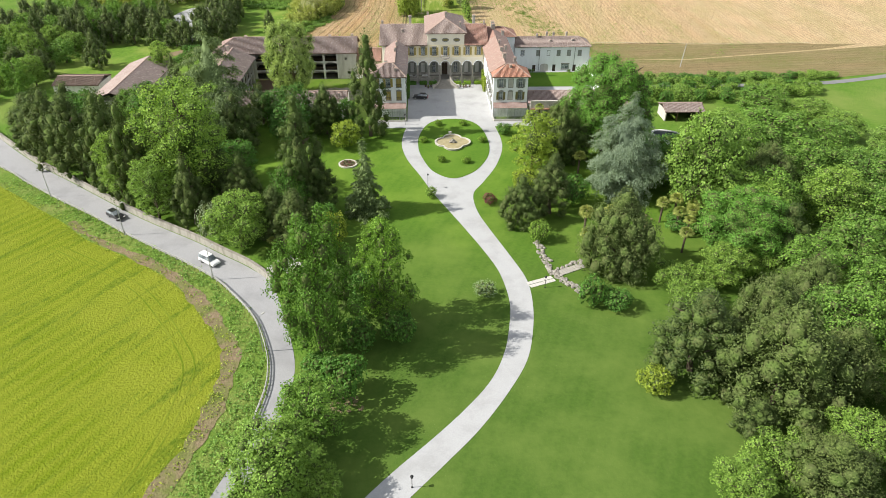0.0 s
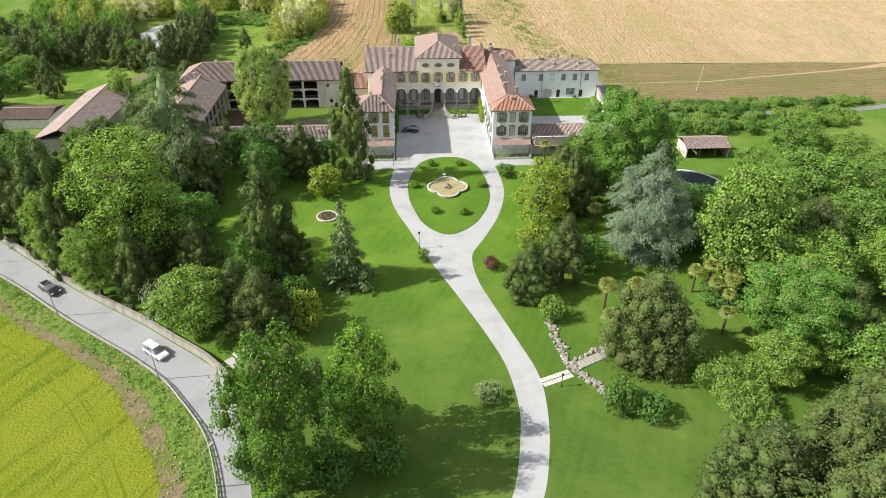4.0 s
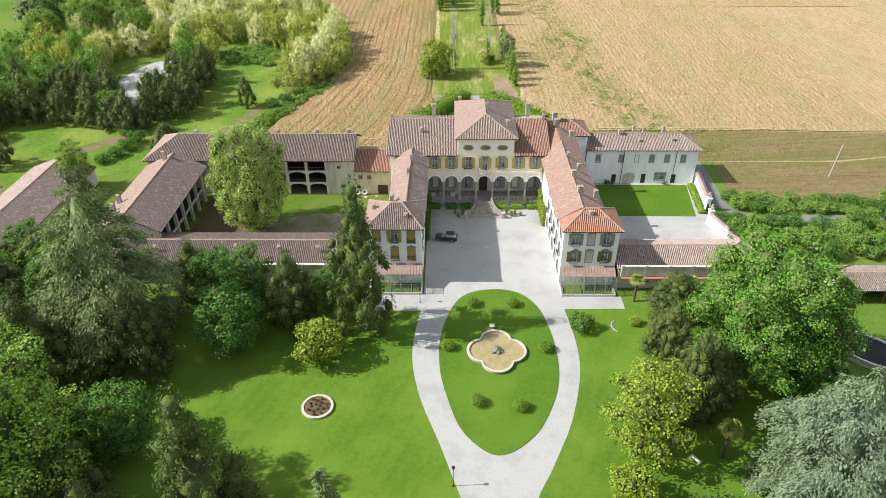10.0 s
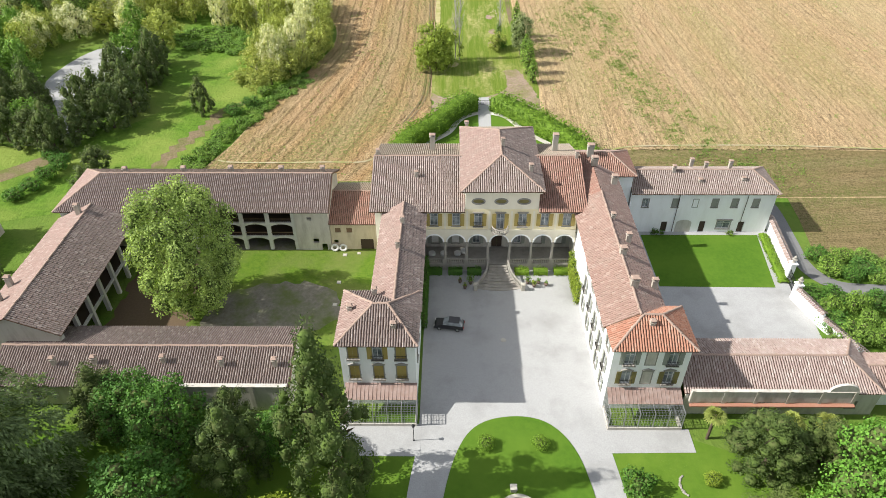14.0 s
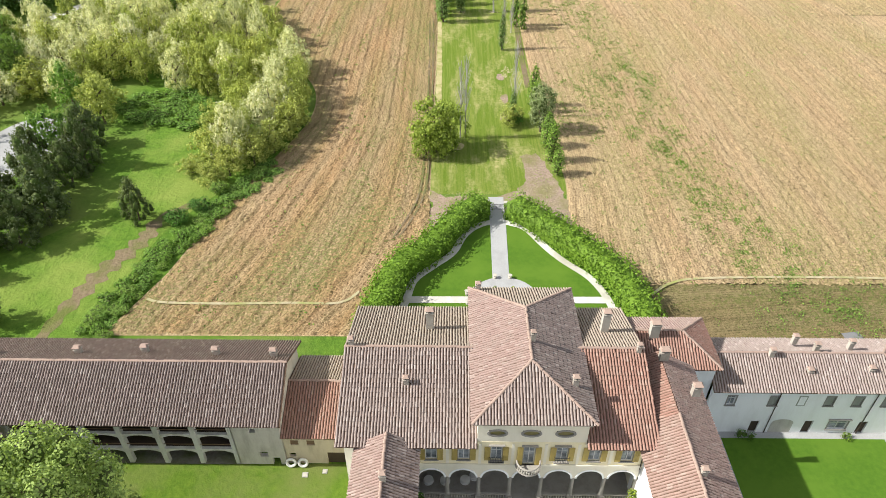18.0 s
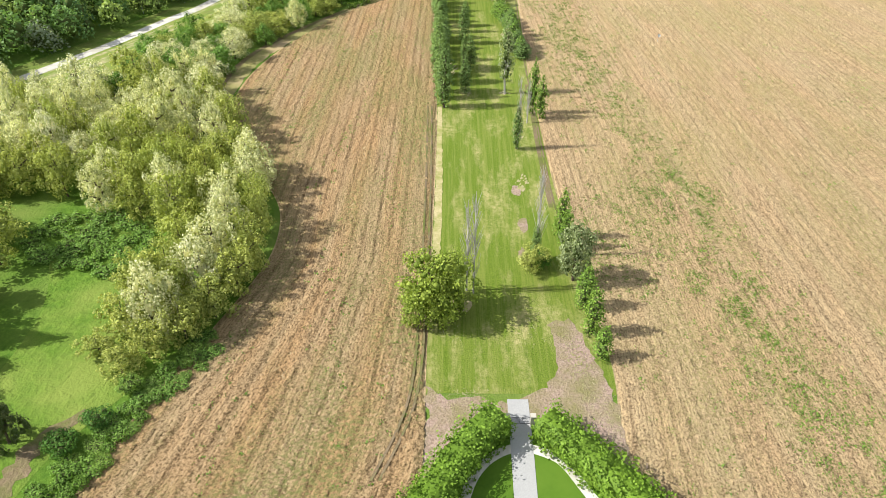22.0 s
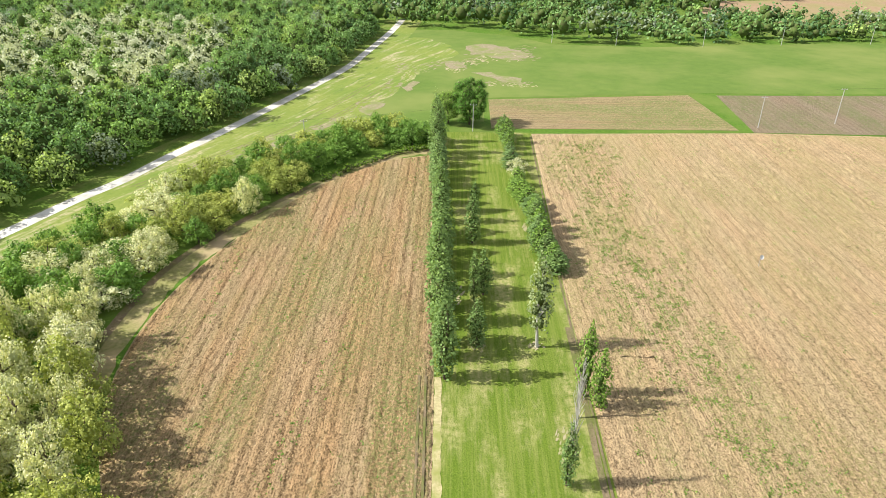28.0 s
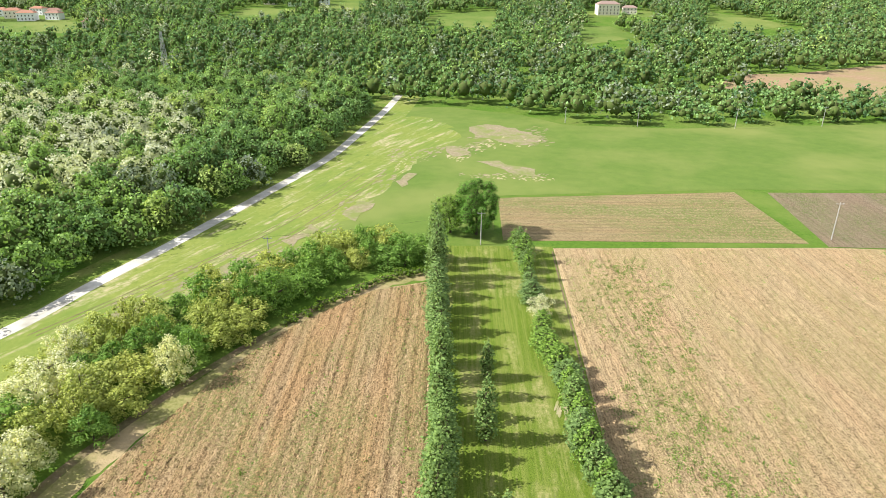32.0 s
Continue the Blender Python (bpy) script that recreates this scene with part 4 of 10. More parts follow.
def lobes_round(rng, h, r, low, n, size=(0.28, 0.42), squash=0.85):
    """Lobes spread over an egg-shaped crown between low and h."""
    out = [(0, 0, (low + h) / 2, r * 0.62, (h - low) * 0.36)]
    c, half = (low + h) / 2, (h - low) / 2
    for i in range(n):
        t = (i + 0.5) / n
        up = 1 - 2 * t
        a = i * 2.39996 + rng.uniform(-0.4, 0.4)
        s = rng.uniform(*size) * r
        ring = math.sqrt(max(0.0, 1 - up * up)) ** 0.8
        k = rng.uniform(0.72, 1.12)
        out.append((math.cos(a) * ring * (r - s * 0.9) * k, math.sin(a) * ring * (r - s * 0.9) * k, c + up * (half - s * squash) * rng.uniform(0.9, 1.05), s, s * squash))
    return out


def lobes_column(rng, h, r, low, n, tip=0.2):
    out = []
    for i in range(n):
        t = (i + 0.5) / n
        z = low + (h - low) * t
        wide = r * (math.sin(math.pi * min(1, t * 0.82 + 0.22)) ** 0.6) * (1 - (1 - tip) * max(0, t - 0.7) / 0.3 * 0.7)
        a = i * 2.39996
        s = wide * rng.uniform(0.45, 0.62)
        d = max(0.0, wide - s) * rng.uniform(0.5, 1.0)
        out.append((math.cos(a) * d, math.sin(a) * d, z, s, s * rng.uniform(1.2, 1.9)))
    out.append((0, 0, (low + h) / 2, r * 0.5, (h - low) * 0.46))
    return out


PROTO = {}


def tree_proto(kind, name, label, category, mat, h, r, lobe_fn, size, density, trunk=0.3, bark="bark", variants=2, loose=0.5, lift=0.3, low=0.12, limb=6, core=0.52, slim=0.85):
    PROTO[kind] = dict(name=name, label=label, category=category, mat=mat, h=h, r=r, fn=lobe_fn, size=size, density=density, trunk=trunk, bark=bark,
                       variants=variants, loose=loose, lift=lift, low=low, limb=limb, core=core, slim=slim, made=[], used=0)


def place(made, x, y, sx, sz, turn, z=None):
    return Matrix.Translation((x, y, terr(y) if z is None else z)) @ pose(0, 0, 0, 0, 0, turn) @ Matrix.Diagonal((sx, sx, sz, 1))


def plant(kind, x, y, h, r, turn=None, label="", group=""):
    """Stands a tree or shrub of this kind, h high and r in radius, on the ground."""
    k = PROTO[kind]
    i = k["used"] % k["variants"]
    k["used"] += 1
    turn = (k["used"] * 137.5) % 360 if turn is None else turn
    m = place(None, x, y, r / k["r"], h / k["h"], turn)
    if i >= len(k["made"]):
        rng = np.random.default_rng(100 + len(PROTO) * 0 + sum(map(ord, kind)) + i * 31)
        ob = new(k["name"])
        tagged(ob, k["label"], k["category"])
        if k["trunk"]:
            part("trunk", limbs(rng, k["h"], k["h"] * (0.68 if k["fn"] == draped_crown else 0.86), k["trunk"], k["r"] * 0.8, k["limb"], max(0.15, k["low"])), M[k["bark"]], ob)
        low = k["low"] * k["h"]
        if k["fn"] == draped_crown:
            crown = draped_crown("crown", k["h"], k["r"], low, k["mat"], k["size"], rng, thick=int(110 * k["density"]), full=0.9 if k["r"] < 5 else 2.1)
        else:
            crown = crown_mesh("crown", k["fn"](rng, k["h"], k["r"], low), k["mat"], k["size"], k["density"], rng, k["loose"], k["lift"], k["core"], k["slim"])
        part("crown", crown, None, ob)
        k["made"].append(ob)
        ob.matrix_basis = m
    else:
        first = k["made"][i]
        s = first.scale
        ob = copy_thing(first, m @ Matrix.Diagonal((1 / s[0], 1 / s[1], 1 / s[2], 1)))
    return tagged(ob, label, group=group)


def rounds(n, size=(0.28, 0.42), squash=0.85):
    return lambda rng, h, r, low: lobes_round(rng, h, r, low, n, size, squash)


def columns(n, tip=0.2):
    return lambda rng, h, r, low: lobes_column(rng, h, r, low, n, tip)


def upright(n, tip=0.3):
    """A dense evergreen: many small upright clumps on an uneven column."""
    def lobes(rng, h, r, low):
        out = [(0, 0, (low + h) * 0.46, r * 0.5, (h - low) * 0.40)]
        for i in range(n):
            t = (i + 0.5) / n
            wide = r * (math.sin(math.pi * min(1, t * 0.80 + 0.24)) ** 0.55) * (1 - (1 - tip) * max(0, t - 0.65) / 0.35)
            s = r * rng.uniform(0.13, 0.27)
            a = i * 2.39996 + rng.uniform(-0.4, 0.4)
            d = max(0.0, wide - s * 0.6) * rng.uniform(0.55, 1.08)
            out.append((math.cos(a) * d, math.sin(a) * d, low + (h - low) * t * rng.uniform(0.93, 1.03), s, s * rng.uniform(1.1, 2.1)))
        return out
    return lobes


def ragged(n):
    """An open woodland crown: rising sprays of uneven size, some standing out."""
    def lobes(rng, h, r, low):
        out = [(0, 0, h * 0.42, r * 0.5, h * 0.32)]
        for i in range(n):
            e = (i + 0.5) / n
            a = i * 2.39996 + rng.uniform(-0.6, 0.6)
            reach = r * math.sqrt(max(0.02, 1 - (2 * e - 0.8) ** 2 / 1.5)) * rng.uniform(0.35, 1.08)
            s = r * rng.uniform(0.12, 0.30)
            out.append((math.cos(a) * reach, math.sin(a) * reach, h * (0.10 + 0.82 * e) * rng.uniform(0.88, 1.06), s, s * rng.uniform(0.9, 1.9)))
        return out
    return lobes


tree_proto("light", "tree", "tall broadleaf tree with light green layered foliage", "tree", M["leaf_tall"], 26, 8.5, rounds(56, (0.15, 0.26), 0.65), 0.38, 1.05, 0.45, low=0.1)
tree_proto("round", "tree", "round broadleaf tree with bright green crown", "tree", M["leaf_bright"], 13, 6, rounds(50, (0.14, 0.27)), 0.34, 1.05, 0.3, low=0.06)
tree_proto("mid", "tree", "broadleaf tree with dense mid-green crown", "tree", M["leaf_mid"], 14, 6, rounds(50, (0.14, 0.27)), 0.38, 1.0, 0.32, low=0.07)
tree_proto("chestnut", "tree", "large dense horse chestnut with rounded green crown", "tree", M["leaf_chestnut"], 24, 11, rounds(70, (0.13, 0.22)), 0.37, 1.0, 0.5, low=0.04, core=0.72)
tree_proto("oak", "tree", "tall broadleaf tree with dense clumped green foliage", "tree", M["leaf_oak"], 22, 6, ragged(72), 0.36, 1.0, 0.35, low=0.03, loose=0.55, core=0.55)
tree_proto("freshoak", "tree", "tall upright tree with fresh green clumped leaves", "tree", M["leaf_fresh"], 20, 5.5, ragged(54), 0.36, 1.0, 0.3, low=0.04, variants=1, loose=0.55, core=0.5)
tree_proto("deep", "tree", "dense dark green evergreen tree", "tree", M["leaf_deep"], 13, 5.5, rounds(46, (0.15, 0.28)), 0.40, 1.05, 0.28, low=0.04)
tree_proto("yew", "conifer", "dark dense evergreen with dull needles", "conifer", M["leaf_yew"], 18, 5.5, upright(64, 0.4), 0.44, 0.95, 0.32, low=0.03, loose=0.85, lift=0.5, variants=3, slim=0.5, core=0.7)
tree_proto("cypress", "conifer", "tall dark columnar conifer", "conifer", M["leaf_yew"], 22, 5, upright(60, 0.25), 0.42, 1.0, 0.35, low=0.03, loose=0.85, lift=0.5, slim=0.5, core=0.7)
tree_proto("spruce", "conifer", "green conical spruce on the lawn", "conifer", M["leaf_cedar"], 17, 3.8, draped_crown, 0.36, 1.9, 0.25, low=0.03, limb=0, variants=1)
tree_proto("cedar", "cedar", "large dark green cedar with layered drooping branches", "conifer", M["leaf_cedar"], 26, 11.5, draped_crown, 0.34, 7.6, 0.6, low=0.06, limb=0, variants=1)
tree_proto("bluecedar", "cedar", "large blue-grey cedar with layered drooping branches", "conifer", M["leaf_blue"], 23, 11, draped_crown, 0.30, 9.5, 0.6, low=0.04, limb=0, variants=1)
tree_proto("grey", "conifer", "grey-green spreading conifer with feathery foliage", "conifer", M["leaf_olive"], 17, 7.5, upright(84, 0.55), 0.44, 0.95, 0.35, low=0.01, loose=0.85, lift=0.4, slim=0.5, core=0.65, variants=3)
tree_proto("maple", "tree", "yellow-green maple with open layered crown", "tree", M["leaf_yellow"], 17, 6, rounds(34, (0.16, 0.28), 0.6), 0.40, 1.0, 0.28, low=0.05, variants=1)
tree_proto("plane", "tree", "tall plane tree with pale fresh green leaves", "tree", M["leaf_sycamore"], 23, 8, rounds(78, (0.13, 0.24), 1.25), 0.36, 1.35, 0.45, low=0.01, variants=1)
tree_proto("shrub", "shrub", "rounded bright green shrub", "shrub", M["leaf_bright"], 3.5, 2.6, rounds(14, (0.26, 0.42)), 0.32, 1.2, 0, low=0.0)
tree_proto("weedy", "shrub", "low patch of light green weeds", "shrub", M["leaf_light"], 1.2, 1.6, rounds(10, (0.26, 0.42)), 0.30, 1.1, 0, low=0.0)
tree_proto("thicket", "shrub", "broad thicket of bright green bushes", "shrub", M["leaf_bright"], 5.5, 6.5, rounds(46, (0.13, 0.22), 0.8), 0.34, 1.2, 0, low=0.0)
tree_proto("deepshrub", "shrub", "rounded dark green shrub", "shrub", M["leaf_deep"], 3.5, 2.6, rounds(14, (0.26, 0.42)), 0.32, 1.2, 0, low=0.0)
tree_proto("yellow", "shrub", "rounded yellow-green shrub on grass", "shrub", M["leaf_yellow"], 6, 3.4, rounds(20, (0.24, 0.36)), 0.36, 1.2, 0, low=0.0)
tree_proto("red", "shrub", "small round dark red shrub on the lawn", "shrub", M["leaf_red"], 2.3, 1.7, rounds(12, (0.3, 0.42)), 0.24, 1.2, 0, low=0.0, variants=1)
tree_proto("silver", "shrub", "silvery green spiky rounded shrub", "shrub", M["leaf_silver"], 3.2, 2.2, rounds(14, (0.3, 0.42)), 0.36, 1.1, 0, low=0.0, variants=1, slim=0.2)
tree_proto("silvertree", "tree", "round pale silvery green tree in the avenue", "tree", M["leaf_pale"], 9, 3.4, rounds(36, (0.16, 0.30)), 0.36, 1.2, 0.2, low=0.08, variants=1)
tree_proto("box", "topiary", "small clipped round shrub on the oval lawn", "shrub", M["leaf_hedge"], 1.5, 1.0, rounds(10, (0.5, 0.6)), 0.14, 1.5, 0, low=0.0, variants=2)
tree_proto("poplar", "poplar", "slim columnar poplar in the field avenue", "tree", M["leaf_poplar"], 13, 1.9, columns(22, 0.3), 0.42, 1.05, 0.16, low=0.06, variants=4, limb=0, loose=0.75, lift=0.5, core=0.5)
tree_proto("brightpoplar", "poplar", "young bushy poplar with bright yellow-green leaves", "tree", M["leaf_bright"], 10, 1.9, columns(16, 0.3), 0.42, 1.05, 0.14, low=0.05, variants=3, limb=0, loose=0.75, core=0.5)
tree_proto("palepoplar", "poplar", "slim pale grey-green poplar", "tree", M["leaf_pale"], 12, 1.9, columns(14, 0.4), 0.36, 0.62, 0.16, "pale_bark", low=0.22, variants=1, limb=8, core=0.5)
tree_proto("wood", "tree", "broadleaf woodland tree with fresh green leaves", "tree", M["leaf_mid"], 12, 5, ragged(34), 0.56, 0.86, 0.22, low=0.0, variants=3, limb=4, loose=0.72, core=0.46)
tree_proto("woodlight", "tree", "hedgerow tree with light green leaves", "tree", M["leaf_light"], 12, 5, ragged(34), 0.54, 0.86, 0.22, low=0.0, variants=3, limb=4, loose=0.72, core=0.46)
tree_proto("woodbright", "tree", "woodland tree with bright yellow-green leaves", "tree", M["leaf_plane"], 12, 5, ragged(34), 0.54, 0.86, 0.22, low=0.0, variants=3, limb=4, loose=0.72, core=0.46)
tree_proto("avenue", "tree", "broad yellow-green tree in the grass avenue", "tree", M["leaf_avenue"], 12, 5, ragged(40), 0.46, 0.85, 0.24, low=0.0, variants=2, limb=4, loose=0.72, core=0.46)
tree_proto("blossom", "tree", "flowering acacia with creamy white blossom", "tree", M["leaf_flower"], 12, 5, ragged(38), 0.46, 0.84, 0.22, low=0.0, variants=3, limb=4, loose=0.72, core=0.46)
tree_proto("wooddark", "conifer", "dull dark grey-green woodland pine", "conifer", M["leaf_grey"], 11, 4.5, upright(40, 0.6), 0.5, 0.85, 0.22, low=0.04, variants=3, limb=4, slim=0.5, loose=0.8, core=0.65)


def palm(x, y, h, label="palm with fan-shaped fronds and a slim shaggy trunk"):
    """A fan palm: shaggy trunk, a head of stalked fan leaves."""
    i = len(PALMS)
    s = h / 7.0
    m = Matrix.Translation((x, y, terr(y))) @ pose(0, 0, 0, 0, 0, i * 77.0) @ Matrix.Diagonal((s + 0.22, s + 0.22, s, 1))
    if not PALMS:
        rng = np.random.default_rng(3)
        ob = new("palm_tree")
        bm = bmesh.new()
        for k in range(6):
            tube(bm, (0, 0, -0.2 + k * 1.05), (0, 0, -0.2 + (k + 1) * 1.05), 0.24 - 0.01 * k, 0.17 + 0.012 * k, 8)
        part("trunk", bm, M["bark"], ob)
        fv, fq = [], []
        for k in range(46):
            a = k * 2.39996
            el = radians(rng.choice([rng.uniform(-30, 40), rng.uniform(20, 88)]))
            d = np.array((math.cos(a) * math.cos(el), math.sin(a) * math.cos(el), math.sin(el)))
            side = unit(np.cross(d, (0, 0, 1.0)) + 1e-6)
            upv = np.cross(side, d)
            base = np.array((0, 0, 6.1)) + d * rng.uniform(0.55, 0.85)
            for j in range(7):
                b = radians(-66 + 22 * j)
                w = d * math.cos(b) + side * math.sin(b)
                tip = base + w * rng.uniform(0.7, 1.05) - np.array((0, 0, 0.34))
                mid = base + w * 0.5
                across = np.cross(w, upv) * 0.09
                n = len(fv)
                fv += [base, mid + across, tip, mid - across]
                fq.append((n, n + 1, n + 2, n + 3))
        part("crown", quads_mesh("crown", np.array(fv), np.array(fq), M["leaf_palm"]), None, ob)
        tagged(ob, label, "palm")
        ob.matrix_basis = m
    else:
        sc = PALMS[0].scale
        ob = copy_thing(PALMS[0], m @ Matrix.Diagonal((1 / sc[0], 1 / sc[1], 1 / sc[2], 1)))
    PALMS.append(ob)


PALMS = []


def bare_tree(x, y, h, seed):
    """A leafless upright poplar of many thin rising branches."""
    rng = np.random.default_rng(seed)
    ob = thing("bare_tree", (x, y, terr(y)), "leafless grey upright poplar in the avenue", "tree")
    bm = bmesh.new()
    z0 = terr(y)
    tube(bm, (x, y, z0 - 0.2), (x, y, z0 + h * 0.95), 0.16, 0.03, 7)
    part("trunk", bm, M["pale_bark"], ob)
    bm = bmesh.new()
    for k in range(60):
        t = rng.uniform(0.12, 0.85)
        a = rng.uniform(0, 6.28)
        ln = h * rng.uniform(0.14, 0.3) * (1.1 - t * 0.7)
        p = Vector((x, y, z0 + h * t))
        q = p + Vector((math.cos(a) * ln * 0.28, math.sin(a) * ln * 0.28, ln))
        tube(bm, p, q, 0.045, 0.02, 4, False)
    part("branchwork", bm, M["pale_bark"], ob, kind="stuff")
# ---- the ground ----


def ground_sheet():
    xs = [-2500, -1200, -600, -300, -150, -75, 0, 75, 150, 300, 600, 1200, 2500]
    ys = sorted([-1500, -600, -200, -50, 0, 50, 100, 150, 200, 250, 325, 420, 600, 800, 1000, 1150, 1600, 3000] + KNOT_Y)
    verts = [(x, y, terr(y)) for y in ys for x in xs]
    n = len(xs)
    faces = [(j * n + i, j * n + i + 1, (j + 1) * n + i + 1, (j + 1) * n + i) for j in range(len(ys) - 1) for i in range(n - 1)]
    ob = new("ground", mesh_from("ground", verts, faces, M["meadow"]))
    tagged(ob, "wide sheet of rough green meadow reaching the hills", "ground", kind="structure")


ground_sheet()

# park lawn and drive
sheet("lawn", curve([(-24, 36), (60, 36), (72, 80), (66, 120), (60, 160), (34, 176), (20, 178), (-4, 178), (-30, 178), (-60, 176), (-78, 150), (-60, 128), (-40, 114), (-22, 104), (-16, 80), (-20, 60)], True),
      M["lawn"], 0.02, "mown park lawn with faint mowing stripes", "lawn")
DRIVE_L = [(-14, 46.5), (-7.9, 53.8), (-4.0, 58.1), (0.6, 62.7), (5.7, 68.2), (10.3, 74.2), (13.2, 80.6), (14.9, 87.7), (15.7, 94.5), (14.9, 102.9), (12.7, 110.4), (8.9, 120.5), (5.9, 128.0), (3.0, 135.3), (-0.2, 144.9), (-3.3, 153.7), (-4.8, 162.0), (-4.5, 169.4), (-3.1, 178.6)]
DRIVE_R = [(-8, 47), (-2.1, 53.6), (2.8, 58.9), (7.9, 64.7), (12.8, 71.7), (16.6, 78.5), (18.6, 85.4), (19.8, 93.1), (19.8, 100.6), (17.8, 108.4), (14.5, 119.3), (12.5, 127.0), (12.2, 134.9), (15.1, 141.0), (18.9, 149.3), (21.5, 158.7), (22.0, 165.8), (21.4, 173.6), (20.6, 179.0)]
sheet("driveway", curve([(-33, 29)] + DRIVE_L) + [(-3.3, 179), (20.4, 179)] + curve([(-30, 25)] + DRIVE_R)[::-1], M["gravel"], 0.04, "pale gravel drive winding through the park", "driveway")
sheet("courtyard", [(-3.5, 174.2), (-3.5, 211.2), (21.8, 211.2), (21.2, 174.2)], M["gravel"], 0.045, "pale gravel forecourt between the villa wings", "courtyard")
sheet("terrace_left", [(-14.0, 174.0), (-3.2, 174.0), (-3.2, 179.0), (-14.0, 179.3)], M["gravel"], 0.06, "strip of pale stone paving before the wing", "pavement")
sheet("terrace_right", [(20.0, 174.6), (32.0, 174.8), (32.0, 178.4), (20.0, 178.4)], M["gravel"], 0.06, "strip of pale stone paving before the wing", "pavement")
OVAL = [(7.8, 142.9), (3.1, 147.0), (0.6, 154.5), (-0.4, 160.3), (-0.3, 167.5), (1.6, 175.0), (4.5, 179.0), (9.5, 180.3), (13.9, 179.0), (16.9, 174.5), (18.3, 166.5), (18.2, 158.7), (16.5, 152.3), (13.0, 146.1)]
sheet("oval_lawn", curve(OVAL, True), M["garden_lawn"], 0.12, "oval mown lawn inside the drive loop", "lawn", thick=0.1)

# road, verge and barley field
ROAD_L = [(-135, 171), (-118, 161), (-102, 150.8), (-92.9, 143.3), (-82.2, 135.0), (-71.5, 127.3), (-61.5, 119.5), (-52.5, 113.0), (-45.4, 108.0), (-38.5, 102.4), (-34.5, 97.9), (-30.5, 92.9), (-28.0, 88.6), (-25.6, 82.6), (-24.5, 78.5), (-24.0, 73.6), (-24.6, 67.0), (-26.4, 59), (-31, 46), (-39, 30)]
ROAD_R = [(-140, 192), (-119.9, 176), (-106.3, 163), (-94.6, 152.4), (-82, 142.6), (-70.5, 133.4), (-61.5, 126.4), (-54, 121.2), (-46.5, 116.2), (-39.5, 110.9), (-33.5, 106.4), (-28.4, 101.2), (-24.6, 92), (-20.8, 80), (-20.4, 72.3), (-21.4, 65), (-23.2, 57), (-27.5, 44), (-35, 28)]
FIELD_EDGE = [(-150, 175), (-118, 154), (-98.8, 141.8), (-86.1, 131.8), (-76.6, 124.4), (-69.1, 117.6), (-55.8, 109.0), (-47.2, 102.2), (-41.1, 95.0), (-35.8, 87.5), (-32.5, 81.4), (-32.0, 73.8), (-32.4, 68.2), (-33.8, 61.5), (-37, 52), (-43, 38)]
sheet("verge", [(-152, 180)] + curve([(-140, 174), *ROAD_L[1:]]) + [(-46, 30), (-46, 38)] + curve(FIELD_EDGE)[::-1], M["verge"], 0.03, "rough grass verge along the road", "verge")
sheet("road", curve([(-240, 236)] + ROAD_L + [(-75, -35)]) + curve([(-236, 244)] + ROAD_R + [(-70, -37)])[::-1], M["asphalt"], 0.05, "worn pale grey asphalt country road", "road")
sheet("barley_field", curve(FIELD_EDGE) + [(-60, 10), (-260, 10), (-260, 230)], M["barley"], 0.06, "yellow-green barley field with combed stripes", "field")
sheet("bare_strip", ribbon(curve([(x + 1.1, y + 0.6) for x, y in FIELD_EDGE[4:]]), [1.3 + 1.5 * min(1.0, k / 28) + 0.8 * math.sin(k * 0.9) * math.sin(k * 0.37) + 0.35 * math.sin(k * 2.3) for k in range((len(FIELD_EDGE) - 5) * 6 + 1)]), M["dry"], 0.09, "bare earth strip along the field edge", "earth")

for off in (4.6, 6.4):
    edge_pts = curve(FIELD_EDGE[5:], steps=4)
    sheet("barley_track", ribbon([(x - off * 0.86, y - off * 0.5) for x, y in edge_pts], 0.22), M["barley_dark"], 0.10, "darker wheel line in the barley", "track")

# fields behind the villa
PLOUGH_L = [(-53.2, 238.2), (-14.5, 238.4)] + curve([(-14.4, 240), (-13.4, 246.1), (-10.9, 254), (-5.7, 260.5), (-3.2, 267), (-4.2, 273), (-4.4, 298.6), (-4.3, 330), (-4.6, 362), (-6.3, 400), (-7.7, 466.3)]) + \
    curve([(-20.5, 461.8), (-36.4, 443.4), (-47.8, 418.2), (-54.5, 396.1), (-56.5, 375.5), (-53.5, 357), (-46.5, 341.8), (-37.9, 328.5), (-33.5, 318), (-33, 305), (-37.5, 289), (-43.2, 272.2), (-48.0, 252.2)])
sheet("ploughed_field_west", PLOUGH_L, M["plough_far"], 0.03, "ploughed brown field with broken furrows", "field")
PLOUGH_R = [(33.9, 232.5)] + curve([(32.6, 238), (31.8, 246), (29.6, 252.6), (26.0, 258.4), (22.4, 263), (21.6, 269), (22.6, 280), (22.1, 290.5), (23.5, 305), (20.3, 322), (19.6, 345), (19.6, 365), (19.8, 394), (21.0, 430), (22.5, 486)]) + [(95, 488.5), (170, 484), (340, 478), (420, 430), (420, 330), (260, 262), (150, 242), (98, 233)]
sheet("ploughed_field_east", PLOUGH_R, M["plough_far"], 0.03, "wide pale ploughed field with weeds in bands", "field")
sheet("field_headland", [(33.5, 231.8), (62, 231.6), (63.2, 226), (59, 226.5), (57, 223), (34, 223)], M["verge"], 0.02, "rough grass strip at the field end", "verge")
FIELD_END = curve([(33.9, 232.5), (32.6, 238), (31.8, 246), (30.8, 250.2)]) + [(60, 251.4), (105, 249.6), (170, 249.2), (150, 243), (98, 233.6), (66, 233)]
sheet("field_end", FIELD_END, M["fallow"], 0.05, "weedy brown end of the ploughed field", "field")
